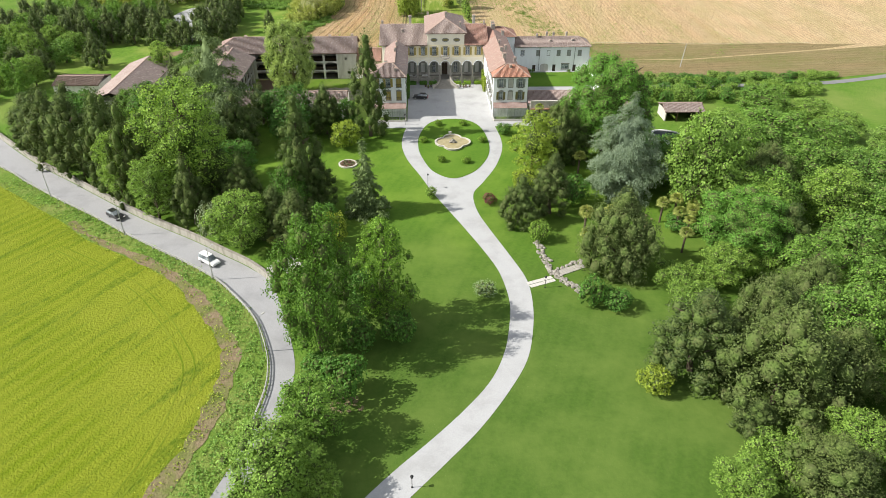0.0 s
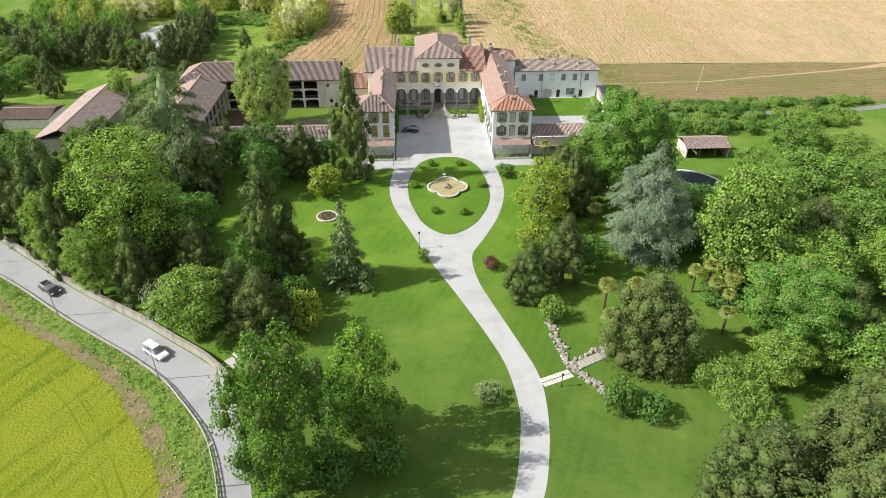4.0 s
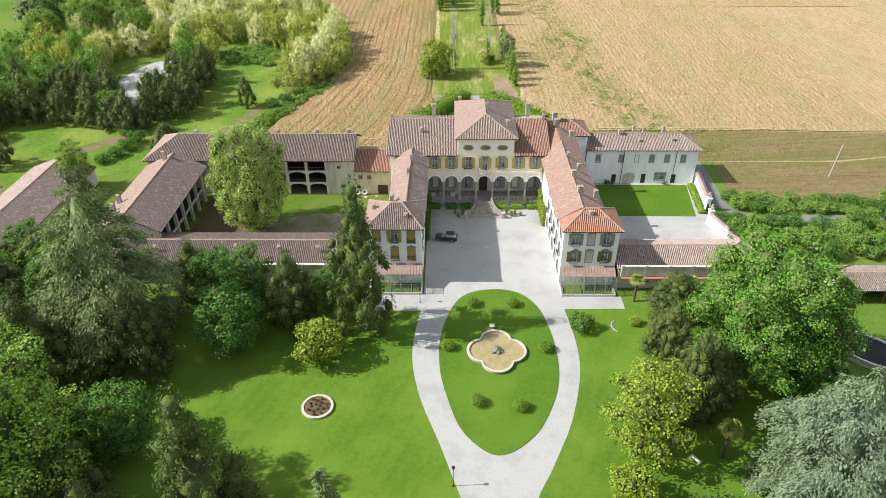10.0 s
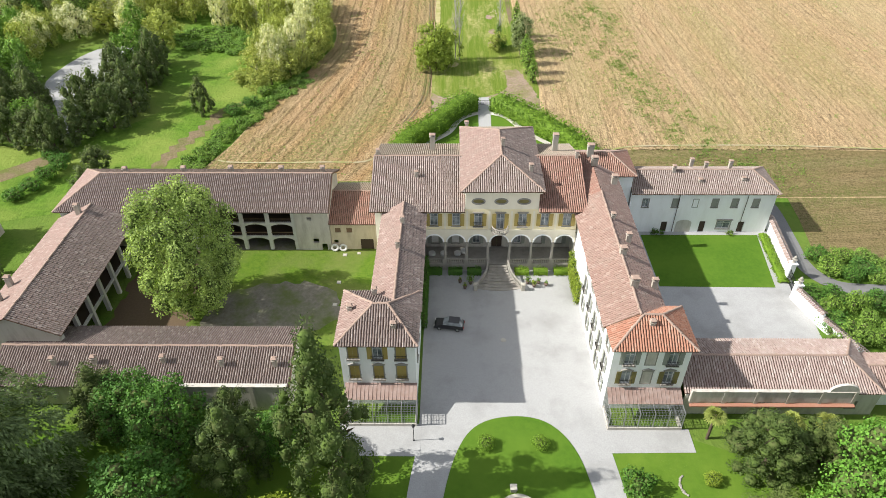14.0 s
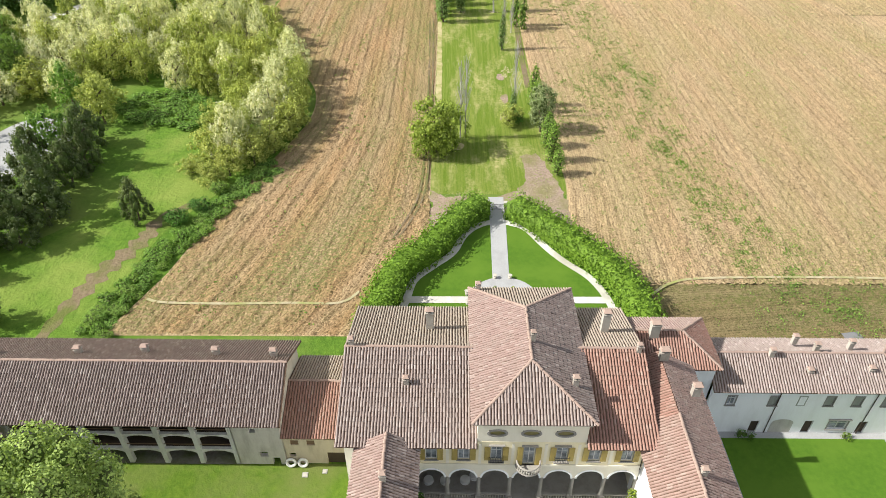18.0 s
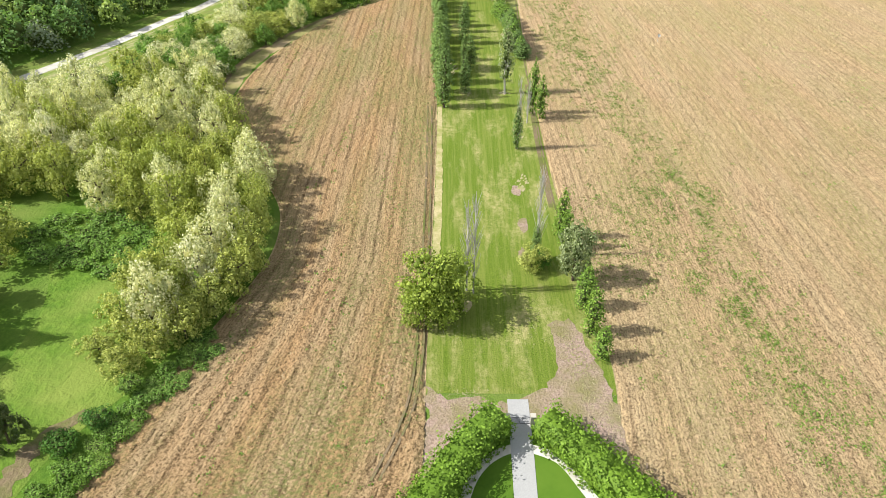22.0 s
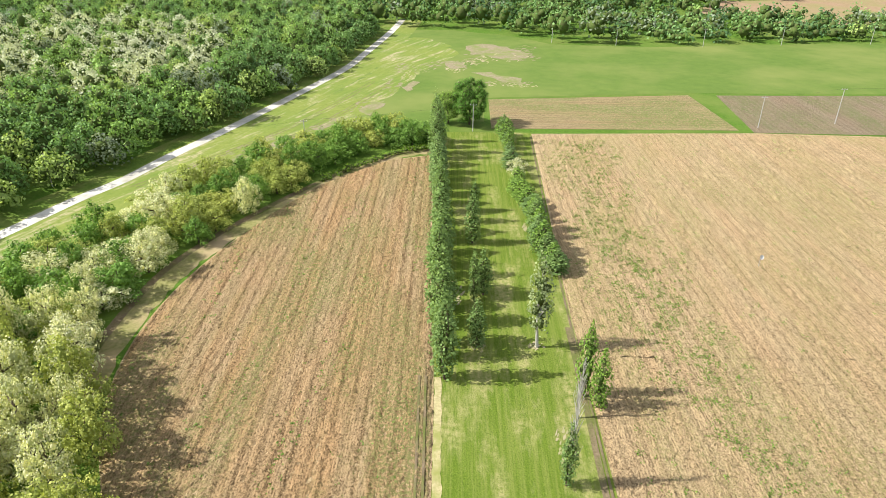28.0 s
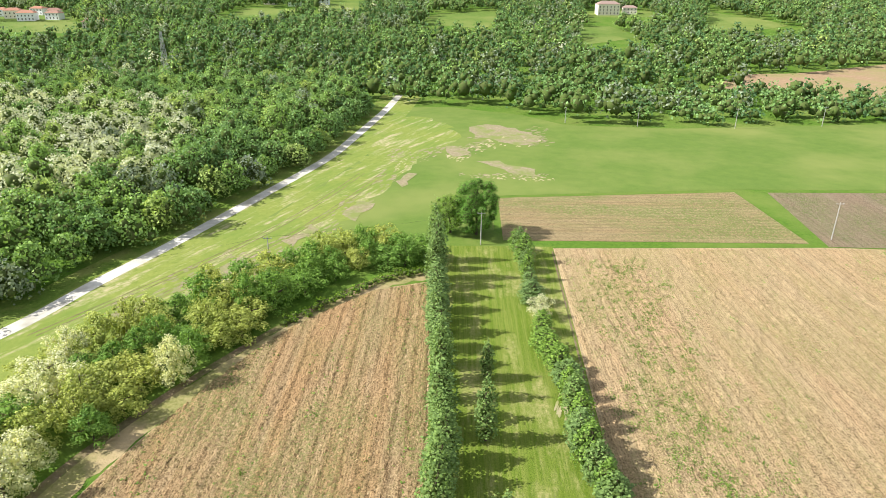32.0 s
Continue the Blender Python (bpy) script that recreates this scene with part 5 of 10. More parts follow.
sheet("fallow_strip", [(66.5, 234), (66, 226), (64.8, 218), (68.7, 215), (76, 213.9), (87, 213.3), (140, 213), (200, 226), (262, 264), (150, 243), (98, 233.6)], M["fallow"], 0.025, "weedy fallow strip of the ploughed field", "field")
sheet("avenue", [(-4.3, 276), (-4.3, 300), (-4.2, 330), (-4.5, 362), (-6.2, 400), (-7.4, 487), (22.4, 487), (21.0, 430), (19.8, 394), (19.6, 365), (19.6, 345), (20.3, 322), (23.5, 305), (22.1, 290.5), (23.0, 276)], M["avenue_grass"], 0.025, "broad mown grass avenue between the fields", "grass")
sheet("upper_field", [(10, 491), (90, 491), (86.5, 533), (10.5, 525)], M["stubble"], 0.05, "far strip of brown stubble field", "field")
sheet("upper_field_east", [(94, 489), (97, 533), (300, 536), (300, 482)], M["dark_far_plough"], 0.05, "far ploughed field beyond the poles", "field")
sheet("far_meadow", [(-12, 491), (-6, 500), (8, 498), (9, 527), (88, 536), (300, 538), (420, 640), (196, 636), (96, 623), (47, 628), (30, 648), (-5, 667), (-33, 666), (-41, 612), (-46, 577), (-58, 537), (-67, 508), (-74, 488), (-82, 471), (-88, 452), (-92, 440), (-70, 440), (-45, 468), (-20, 485)],
      M["far_meadow"], 0.04, "far bright green hay meadow", "meadow")
TRACK = [(-135, 340), (-118, 381), (-104, 410), (-96, 431), (-89.5, 445), (-84, 463), (-77, 482), (-70, 503), (-61.5, 530), (-50, 570), (-44.5, 606), (-38, 655), (-34, 700)]
sheet("hay_strip", curve(TRACK[:8]) + [(-56, 500), (-36, 494), (-22, 486), (-46, 468), (-61, 440), (-71, 412), (-74, 392), (-76, 374), (-100, 364), (-125, 356)], M["hay"], 0.05, "yellow-green mown grass beside the hedgerow", "grass")
sheet("track", ribbon(curve(TRACK), 3.9), M["track_gravel"], 0.08, "pale gravel farm track", "track")
sheet("track_verge", ribbon(curve([(x + 5.0, y) for x, y in TRACK]), 15.0), M["hay"], 0.045, "yellow-green hay grass beside the gravel track", "grass")
sheet("wood_edge", ribbon(curve([(x - 6.0, y) for x, y in TRACK]), 7.0), M["verge"], 0.04, "rough grass along the wood edge", "grass")
sheet("lane", ribbon(curve([(60.5, 240), (62.0, 229), (61.6, 220), (61.2, 213), (63, 208.6), (67.5, 206.3), (83, 206), (110, 206.4), (140, 209), (190, 224)]), 2.8), M["lane_asphalt"], 0.06, "narrow lane behind the villa", "lane")

# garden behind the villa
sheet("rear_garden_lawn", curve([(-12.5, 231), (-12.5, 240), (-10.8, 246.5), (-8, 253.2), (-3, 259), (0, 265), (4, 270.2), (8.4, 271.5), (13, 269.8), (17.5, 264.6), (22.5, 259.5), (27, 253.5), (29.5, 246), (30.4, 231)]), M["garden_lawn"], 0.03, "mown lawn of the rear garden", "lawn")
REAR_PATH = curve([(-9.6, 230), (-8.9, 240.3), (-7.3, 246.2), (-6.2, 251.0), (-3.1, 254.6), (0.2, 258.2), (2.2, 263.0), (4.8, 265.9), (8.3, 267.2), (11.8, 266.2), (13.8, 264.6), (16.4, 260.1), (19.0, 256.4), (22.8, 252.2), (24.7, 248.2), (25.8, 243.4), (26.6, 238.8), (27.4, 230)])
sheet("rear_path", ribbon(REAR_PATH, 1.3), M["track_gravel"], 0.07, "curved gravel path round the rear garden", "path")
sheet("rear_axis_path", [(6.8, 251), (9.6, 251), (9.9, 266), (9.9, 275), (7.0, 275), (7.0, 266)], M["gravel"], 0.075, "straight gravel path to the rear gate", "path")
sheet("rear_cross_path", [(-7.4, 245.7), (24.6, 245.9), (24.6, 247.4), (-7.2, 247.2)], M["track_gravel"], 0.065, "narrow gravel cross path", "path")
sheet("rear_circle", [(8.55 + 5.6 * math.cos(a / 24 * math.pi), 246.6 + 5.3 * math.sin(a / 24 * math.pi)) for a in range(48)], M["gravel"], 0.085, "round pale gravel place in the garden", "path")
sheet("east_lawn", [(35.2, 206.8), (54.2, 206.6), (56.3, 221.0), (35.2, 221.0)], M["garden_lawn"], 0.06, "mown lawn in the side court", "lawn")
sheet("east_court", [(29.0, 190.2), (56.5, 190.2), (58.6, 222.2), (29.0, 222.2)], M["gravel"], 0.04, "pale gravel side court", "courtyard")
sheet("farm_court", [(-53, 192.4), (-13.2, 192.4), (-10, 196), (-10, 216.5), (-53, 216.5)], M["court_grass"], 0.03, "worn grass of the farm court", "grass")
# dark earth that also paints the shade of stable roof and tree
sheet("stable_earth", frayed([(-53, 192.6), (-41, 192.6), (-40, 199), (-42, 208), (-44, 216.3), (-53, 216.3)], 0.6, 5), M["soil"], 0.05, "dark trodden earth and painted shade before the stable", "earth")
sheet("worn_earth", frayed(curve([(-36, 196), (-20, 196.5), (-17, 202), (-22, 207.5), (-34, 206), (-38, 201)], True), 0.5, 6), M["court_earth"], 0.05, "worn grey earth in the farm court", "earth")
sheet("west_meadow", curve([(-57, 236), (-54.5, 250), (-52, 264), (-44, 279), (-38, 291), (-34.5, 306), (-36, 322), (-50, 332), (-66, 322), (-78, 314), (-72, 306), (-66, 290), (-68, 270), (-78, 258), (-90, 252), (-126, 252), (-126, 226), (-100, 222), (-70, 229)], True), M["clearing"], 0.03, "lush bright grass clearing beside the wood", "meadow")
sheet("bare_yard", curve([(-104, 284), (-99, 304), (-84.5, 304), (-84.8, 293), (-90, 278), (-85.5, 263), (-85, 257), (-88, 258), (-95, 270)], True), M["gravel"], 0.06, "pale bare yard in the wood", "earth")
sheet("worn_ground", curve([(-98, 238), (-91, 244.5), (-86, 248.5), (-84, 246.5), (-88, 241), (-94, 236.5)], True), M["dry"], 0.06, "worn bare earth in the grass", "earth")
sheet("dirt_path", ribbon(curve([(-62.4, 236), (-61.6, 242), (-60.2, 248), (-58.8, 253), (-56.6, 258), (-55.0, 262.5), (-54.4, 267), (-50, 272)]), [1.6 + 1.6 * (1 + math.sin(k * 1.7)) * math.sin(math.pi * (k + 1) / 44) for k in range(43)]), M["dry"], 0.06, "worn earth path through the grass", "path")
sheet("east_path", ribbon(curve([(32, 247.5), (36, 250.5), (42, 251.8), (60, 252.2), (78, 251.8), (105, 250.2), (150, 250)]), 0.5), M["straw"], 0.3, "thin trodden path across the field", "path")
sheet("bare_earth", frayed([(-4.3, 277.4), (-1, 275.0), (2, 275.6), (5, 274.6), (9, 275.0), (12, 276.6), (14.8, 281), (14.2, 290), (17.8, 291), (20.4, 283), (22.6, 270.5), (26.4, 261), (30.6, 252.2), (29.0, 251.2), (22.9, 259.4), (16.4, 266.6), (11.4, 271.6), (6, 271.8), (0.6, 266.8), (-3.4, 260.6), (-4.4, 263), (-3.9, 271)], 0.45, 3), M["brush"], 0.05, "bare pinkish earth and cut twigs behind the garden hedge", "earth")
chip_rng = np.random.default_rng(58)
chip_at = []
for x, y, sx, sy, n in ((18.0, 281, 1.4, 5.5, 420), (20.6, 270, 1.2, 4.5, 240), (1.0, 275.0, 3.0, 1.6, 160), (-1.6, 288, 2.0, 1.4, 60), (11.5, 290, 2.0, 3.0, 60)):
    chip_at += [(x + dx - 0.12 * dy, y + dy) for dx, dy in zip(chip_rng.normal(0, sx * 0.7, n), chip_rng.normal(0, sy * 0.7, n))]
cv, cq = cards(np.array([(x, y, terr(y) + 0.11) for x, y in chip_at]), np.tile((0.0, 0.0, 1.0), (len(chip_at), 1)), 0.62, chip_rng, 0.25, 0.10)
tagged(new("cut_twigs", quads_mesh("cut_twigs", cv, cq, M["straw"])), "pale cut twigs scattered over bare earth", "twigs", kind="stuff")

# field-edge ditch, bare patches and wheel tracks
DITCH = curve([(-66, 345), (-58.5, 358), (-59.3, 372), (-59.0, 386), (-57.6, 397), (-54.0, 408), (-46.4, 424), (-34.5, 444), (-20, 463.5), (-8, 470)])
sheet("field_margin", frayed(ribbon(DITCH, 4.4), 0.5, 32, 2.0), M["margin"], 0.035, "pale grass margin round the ploughed field", "grass")
sheet("ditch_earth", ribbon([(x - 2.6, y + 1.4) for x, y in DITCH], 1.7), M["dry"], 0.055, "bare reddish earth along the hedgerow ditch", "earth")
patch_rng = random.Random(9)


def bare_patch(x, y, rx, ry, mat, label="bare dry patches in the grass", turn=-20.0):
    """A cluster of ragged bare scars."""
    bm = bmesh.new()
    c, sn = math.cos(radians(turn)), math.sin(radians(turn))
    for _ in range(26):
        d, a = math.sqrt(patch_rng.random()), patch_rng.uniform(0, 2 * math.pi)
        px, py = x + rx * d * math.cos(a), y + ry * d * math.sin(a)
        sx, sy = min(rx, 3.5) * patch_rng.uniform(0.06, 0.22), min(ry, 7.0) * patch_rng.uniform(0.10, 0.35)
        pts = []
        for k in range(9):
            u, v = sx * patch_rng.uniform(0.5, 1.1) * math.cos(k * math.pi / 4.5), sy * patch_rng.uniform(0.5, 1.1) * math.sin(k * math.pi / 4.5)
            pts.append((px + u * c - v * sn, py + u * sn + v * c))
        zz = patch_rng.uniform(0.062, 0.092)
        bm.faces.new([bm.verts.new((u, v, terr(v) + zz)) for u, v in pts])
    me = bpy.data.meshes.new("bare_patches")
    bm.to_mesh(me)
    bm.free()
    me.materials.append(M[mat])
    tagged(new("bare_patches", me), label, "earth", kind="stuff")


for x, y, rx, ry in ((-72, 452, 4, 8), (-64, 464, 5, 9), (-56, 474, 6, 10), (-50, 466, 4, 7), (-47, 484, 6, 10), (-39, 500, 5, 12), (-33, 520, 5, 13), (-27, 543, 5, 13), (-25, 575, 3, 10), (-16, 574, 5, 10), (-9, 582, 5, 10), (2, 584, 5, 11)):
    bare_patch(x, y, rx, ry, "scar_earth", "bare brown scars across the hay meadow", -25.5)
for x, y, rx, ry in ((6, 594, 6, 12), (14, 603, 8, 13), (24, 607, 9, 14), (30, 598, 7, 9), (33, 618, 5, 8), (4, 549, 6, 3), (14, 549, 9, 3.0), (24, 549, 7, 3.0)):
    bare_patch(x, y, rx, ry, "scar_earth", "broad bare patch in the far meadow", -60.0)
for x, y, rx, ry in ((22, 598, 12, 10), (8, 586, 7, 8), (-2, 572, 4, 6), (14, 547, 10, 3.2), (25, 545, 6, 2.5), (-22, 560, 2.2, 10), (-56, 458, 2.5, 4)):
    bare_patch(x, y, rx, ry, "straw")
for x, y, rx, ry in ((13.5, 331, 1.6, 3.0),  (14, 352, 1.4, 4), (15.6, 420, 1.5, 4), (-1.5, 390, 1.6, 5), (15.8, 450, 1.4, 4), (2.6, 374, 1.2, 1.4), (12.4, 374.4, 1.4, 1.4)):
    bare_patch(x, y, rx, ry, "straw")
for k, (x, y, rx, ry) in enumerate(((12.6, 316, 0.9, 2.4), (12.0, 328, 1.0, 2.0), (11.8, 307, 0.8, 2.2), (0.4, 294, 2.2, 1.6), (-2.2, 302, 0.9, 3.0))):
    oval = [(x + rx * math.cos(a * math.pi / 6), y + ry * math.sin(a * math.pi / 6)) for a in range(12)]
    sheet("worn_patch", frayed(oval, 0.28, 60 + k, 0.5), M["brush" if k < 3 else "dry_strip"], 0.06, "worn bare earth in the avenue grass", "earth")
for off in (0.0, 2.0):
    sheet("drive_edge_track", ribbon(curve([(-7.0 + off * 0.5, 366), (-6.2 + off * 0.5, 330), (-6.0 + off * 0.5, 300), (-6.4 + off * 0.5, 276), (-10.5 + off * 0.5, 262)]), 0.35), M["dry"], 0.3, "deep tractor rut along the field edge", "track")
sheet("dry_edge", frayed([(-4.3, 296), (-4.2, 330), (-4.5, 366), (-3.5, 366), (-3.1, 345), (-2.7, 325), (-2.9, 308), (-3.5, 296)], 0.16, 31, 0.8), M["dry_strip"], 0.06, "pale dry strip of earth along the field edge", "earth")
bare_patch(-11.5, 70.0, 2.6, 2.2, "dry")
bare_patch(57.5, 84.0, 5.0, 2.0, "dry", "worn earth among the trees")
bare_patch(46, 122, 4.5, 3.0, "dry", "bare earth under the cedar")
sheet("headland_path", ribbon(curve([(-49, 246), (-46, 245.2), (-36, 245.0), (-26, 245.3), (-18, 245.4), (-15, 248)]), 0.5), M["straw"], 0.3, "thin trodden line along the field end", "path")
sheet("mown_band", frayed(curve([(-60, 500), (-50, 520), (-40, 556), (-34, 600), (-30, 640), (-14, 640), (-2, 610), (-10, 585), (-18, 560), (-26, 530), (-32, 505), (-44, 494)], True), 2.2, 8, 3.0), M["hay"], 0.055, "yellowed mown band across the meadow", "grass")
for k, (outline, fray) in enumerate((([(2, 622), (12, 628), (24, 620), (33, 606), (31, 594), (22, 590), (14, 600), (6, 606)], 1.5), ([(6, 566), (16, 553), (27, 548), (24, 556), (12, 568)], 1.6), ([(-8, 584), (-2, 590), (2, 580), (-4, 570)], 1.6),
                                     ([(-24, 540), (-19, 552), (-15, 550), (-20, 534)], 1.4), ([(-36, 508), (-30, 520), (-26, 518), (-32, 504)], 1.3), ([(-48, 488), (-42, 500), (-39, 497), (-45, 485)], 1.2), ([(-60, 468), (-55, 478), (-52, 475), (-57, 465)], 1.1))):
    sheet("scarred_ground", frayed(outline, fray, 20 + k, 4.0), M["scar_earth"], 0.085 + 0.006 * k, "ragged bare brown ground torn out of the meadow", "earth")
for edge, wide in (([(21.2, 300), (19.2, 322), (19.0, 345), (19.1, 365), (19.3, 394), (20.4, 430), (22.0, 484)], 0.4), ([(18.4, 322), (18.2, 345), (18.4, 365), (18.5, 380)], 0.9)):
    sheet("field_furrow", ribbon(curve(edge), wide), M["dry"], 0.12 if wide < 0.5 else 0.06, "bare earth furrow along the avenue edge", "earth")
for off in (0.0, 1.8, 7.5, 9.3):
    sheet("mowing_rut", ribbon(curve([(-86 + off, 440), (-76 + off, 456), (-64 + off, 476), (-54 + off, 495), (-44 + off, 522), (-36 + off, 550)]), [0.12 + 0.28 * abs(math.sin(k * 1.1 + off)) for k in range(31)]), M["dry"], 0.075, "broken tractor rut in the mown hay", "track")
# ---- the villa ----
BAY, AXIS_X = 3.57, 8.6
BAYS = [AXIS_X + BAY * i for i in range(-3, 4)]
FRONT_Y = 211.0


def arcade(parent):
    """Seven round arches on columns: one wall panel pierced by the arches, its columns, pedestals and balustrades."""
    r, spring, top, depth = 1.45, 6.0, 8.3, 0.6
    bm = bmesh.new()
    for c in BAYS:
        outline = [(c - BAY / 2, top), (c - BAY / 2, spring), (c - r, spring)]
        outline += [(c - r * math.cos(math.pi * k / 14), spring + r * math.sin(math.pi * k / 14)) for k in range(1, 14)]
        outline += [(c + r, spring), (c + BAY / 2, spring), (c + BAY / 2, top)]
        front = [bm.verts.new((x, FRONT_Y, z)) for x, z in outline]
        back = [bm.verts.new((x, FRONT_Y + depth, z)) for x, z in outline]
        bm.faces.new(front)
        bm.faces.new(back[::-1])
        for i in range(len(outline)):
            x0, x1 = outline[i - 1][0], outline[i][0]
            if abs(x0 - x1) < 1e-6 and abs(abs(x0 - c) - BAY / 2) < 1e-6 and BAYS[0] - BAY / 4 < x0 < BAYS[-1] + BAY / 4:
                continue
            bm.faces.new((front[i - 1], back[i - 1], back[i], front[i]))
    bmesh.ops.remove_doubles(bm, verts=bm.verts[:], dist=0.001)
    bmesh.ops.recalc_face_normals(bm, faces=bm.faces[:])
    bmesh.ops.triangulate(bm, faces=bm.faces[:])
    part("arcade_wall", bm, M["cream_plaster"], parent)
    for c in BAYS:
        bm = bmesh.new()
        ring_o = [(c - (r + 0.2) * math.cos(math.pi * k / 14), spring + (r + 0.2) * math.sin(math.pi * k / 14)) for k in range(15)]
        ring_i = [(c - (r - 0.02) * math.cos(math.pi * k / 14), spring + (r - 0.02) * math.sin(math.pi * k / 14)) for k in range(15)]
        for k in range(14):
            q = [ring_o[k], ring_o[k + 1], ring_i[k + 1], ring_i[k]]
            f = [bm.verts.new((x, FRONT_Y - 0.07, z)) for x, z in q]
            b = [bm.verts.new((x, FRONT_Y + 0.03, z)) for x, z in q]
            bm.faces.new(f)
            for i in range(4):
                bm.faces.new((f[i - 1], f[i], b[i], b[i - 1]))
        bmesh.ops.recalc_face_normals(bm, faces=bm.faces[:])
        part("arch_moulding", bm, M["white_plaster"], parent)
    for i in range(8):
        x = BAYS[0] - BAY / 2 + BAY * i
        bm = bmesh.new()
        box(bm, x - 0.36, x + 0.36, FRONT_Y - 0.06, FRONT_Y + 0.66, 0.0, 2.35)
        part("pedestal", bm, M["stone"], parent)
        bm = bmesh.new()
        lathe(bm, [(0.33, 2.35), (0.33, 2.5), (0.25, 2.58), (0.245, 3.6), (0.21, 5.5), (0.26, 5.58), (0.22, 5.66), (0.34, 5.86), (0.36, 6.02)], (x, FRONT_Y + 0.3, 0), 14)
        part("column", bm, M["stone"], parent, smooth=False)
    for i, c in enumerate(BAYS):
        if i == 3:
            continue
        balustrade(parent, (c - BAY / 2 + 0.36, FRONT_Y + 0.3), (c + BAY / 2 - 0.36, FRONT_Y + 0.3), 1.3, 1.3)


def balustrade(parent, a, b, z0, z1, high=1.0, gap=0.3):
    """A stone balustrade from a to b; z0, z1: its foot at either end."""
    a, b = Vector((*a, z0)), Vector((*b, z1))
    length = (b - a).length
    bm = bmesh.new()
    d = (b - a).normalized()
    side = Vector((-d.y, d.x, 0)).normalized() * 0.14
    for lo, hi in ((0.0, 0.14), (high - 0.16, high)):
        vs = [bm.verts.new(p + s * k + Vector((0, 0, z))) for z in (lo, hi) for p in (a, b) for s, k in ((side, -1), (side, 1))]
        for f in ((0, 1, 3, 2), (4, 6, 7, 5), (0, 4, 5, 1), (2, 3, 7, 6), (0, 2, 6, 4), (1, 5, 7, 3)):
            bm.faces.new([vs[k] for k in f])
    rail = part("balustrade", bm, M["stone"], parent)
    n = max(2, int(length / gap))
    for k in range(n):
        p = a.lerp(b, (k + 0.5) / n)
        bal = part("baluster", baluster_mesh(high), None, rail)
        bal.location = p


BALUSTER = {}


def baluster_mesh(high):
    if high not in BALUSTER:
        bm = bmesh.new()
        lathe(bm, [(0.05, 0.14), (0.095, 0.34), (0.04, 0.62), (0.07, high - 0.16)], (0, 0, 0), 6)
        me = bpy.data.meshes.new("baluster")
        bm.to_mesh(me)
        bm.free()
        me.materials.append(M["pale_stone"])
        BALUSTER[high] = me
    return BALUSTER[high]


villa = thing("villa", (AXIS_X, 221, 0), "pale yellow villa with arcaded loggia and tiled roofs", "villa")
arcade(villa)
wall(villa, "upper_wall", "x", -3.9, 21.3, FRONT_Y, 8.3, 12.6, 0.5, M["yellow_plaster"],
     [(c - 0.62, c + 0.62, 8.62 if i == 3 else 9.35, 11.75) for i, c in enumerate(BAYS)])
part("string_course", boxes((-3.9, 21.3, FRONT_Y - 0.14, FRONT_Y - 0.003, 8.2, 8.62)), M["cream_plaster"], villa)
for x0, x1 in ((-3.9, 2.9), (14.5, 21.3)):
    part("cornice", boxes((x0, x1, FRONT_Y - 0.22, FRONT_Y - 0.003, 12.25, 12.6)), M["cream_plaster"], villa)
for i, c in enumerate(BAYS):
    window(villa, "x", FRONT_Y, -1, c, 1.24, 8.62 if i == 3 else 9.35, 11.75, "shutter_ochre", hood=True, rail=i in (2, 4))
for k in range(6):
    x = (BAYS[k] + BAYS[k + 1]) / 2
    part("pilaster_strip", boxes((x - 0.16, x + 0.16, FRONT_Y - 0.05, FRONT_Y - 0.003, 8.62, 12.25)), M["cream_plaster"], villa)
# balcony over the middle arch
bm = bmesh.new()
lathe(bm, [(0.5, -0.5), (1.2, -0.12), (1.45, 0.0), (1.45, 0.14)], (AXIS_X, FRONT_Y - 0.1, 8.48), 18)
bmesh.ops.bisect_plane(bm, geom=bm.verts[:] + bm.edges[:] + bm.faces[:], plane_co=(0, FRONT_Y - 0.01, 0), plane_no=(0, 1, 0), clear_outer=True)
balcony = part("balcony", bm, M["stone"], villa)
for k in range(15):
    a = math.pi + math.pi * (k + 0.5) / 15
    bal = part("baluster", baluster_mesh(0.9), None, balcony)
    bal.location = (AXIS_X + 1.3 * math.cos(a), FRONT_Y - 0.1 + 1.3 * math.sin(a), 8.5)
bm = bmesh.new()
rings = []
for k in range(16):
    a = math.pi + math.pi * k / 15
    rings.append([bm.verts.new((AXIS_X + (1.3 + 0.1 * math.cos(j * math.pi / 3)) * math.cos(a), FRONT_Y - 0.1 + (1.3 + 0.1 * math.cos(j * math.pi / 3)) * math.sin(a), 9.42 + 0.1 * math.sin(j * math.pi / 3))) for j in range(6)])
for p, q in zip(rings[:-1], rings[1:]):
    for j in range(6):
        bm.faces.new((p[j - 1], p[j], q[j], q[j - 1]))
part("handrail", bm, M["stone"], balcony)
# inner walls of the loggia; darker plaster here puts its deep shade into the colour
wall(villa, "loggia_wall", "x", -3.9, 21.3, 215.8, 1.3, 8.3, 0.4, M["old_plaster"],
     [(c - 0.6, c + 0.6, 2.1, 5.4) for i, c in enumerate(BAYS) if i != 3] + [(AXIS_X - 0.9, AXIS_X + 0.9, 1.3, 5.4)])
for i, c in enumerate(BAYS):
    if i != 3:
        window(villa, "x", 215.8, -1, c, 1.2, 2.1, 5.4, "shutter_grey", blind=i in (0, 1, 5, 6))
part("door", boxes((AXIS_X - 0.9, AXIS_X - 0.01, 216.0, 216.08, 1.3, 5.4), (AXIS_X + 0.01, AXIS_X + 0.9, 216.0, 216.08, 1.3, 5.4)), M["dark_wood"], villa)
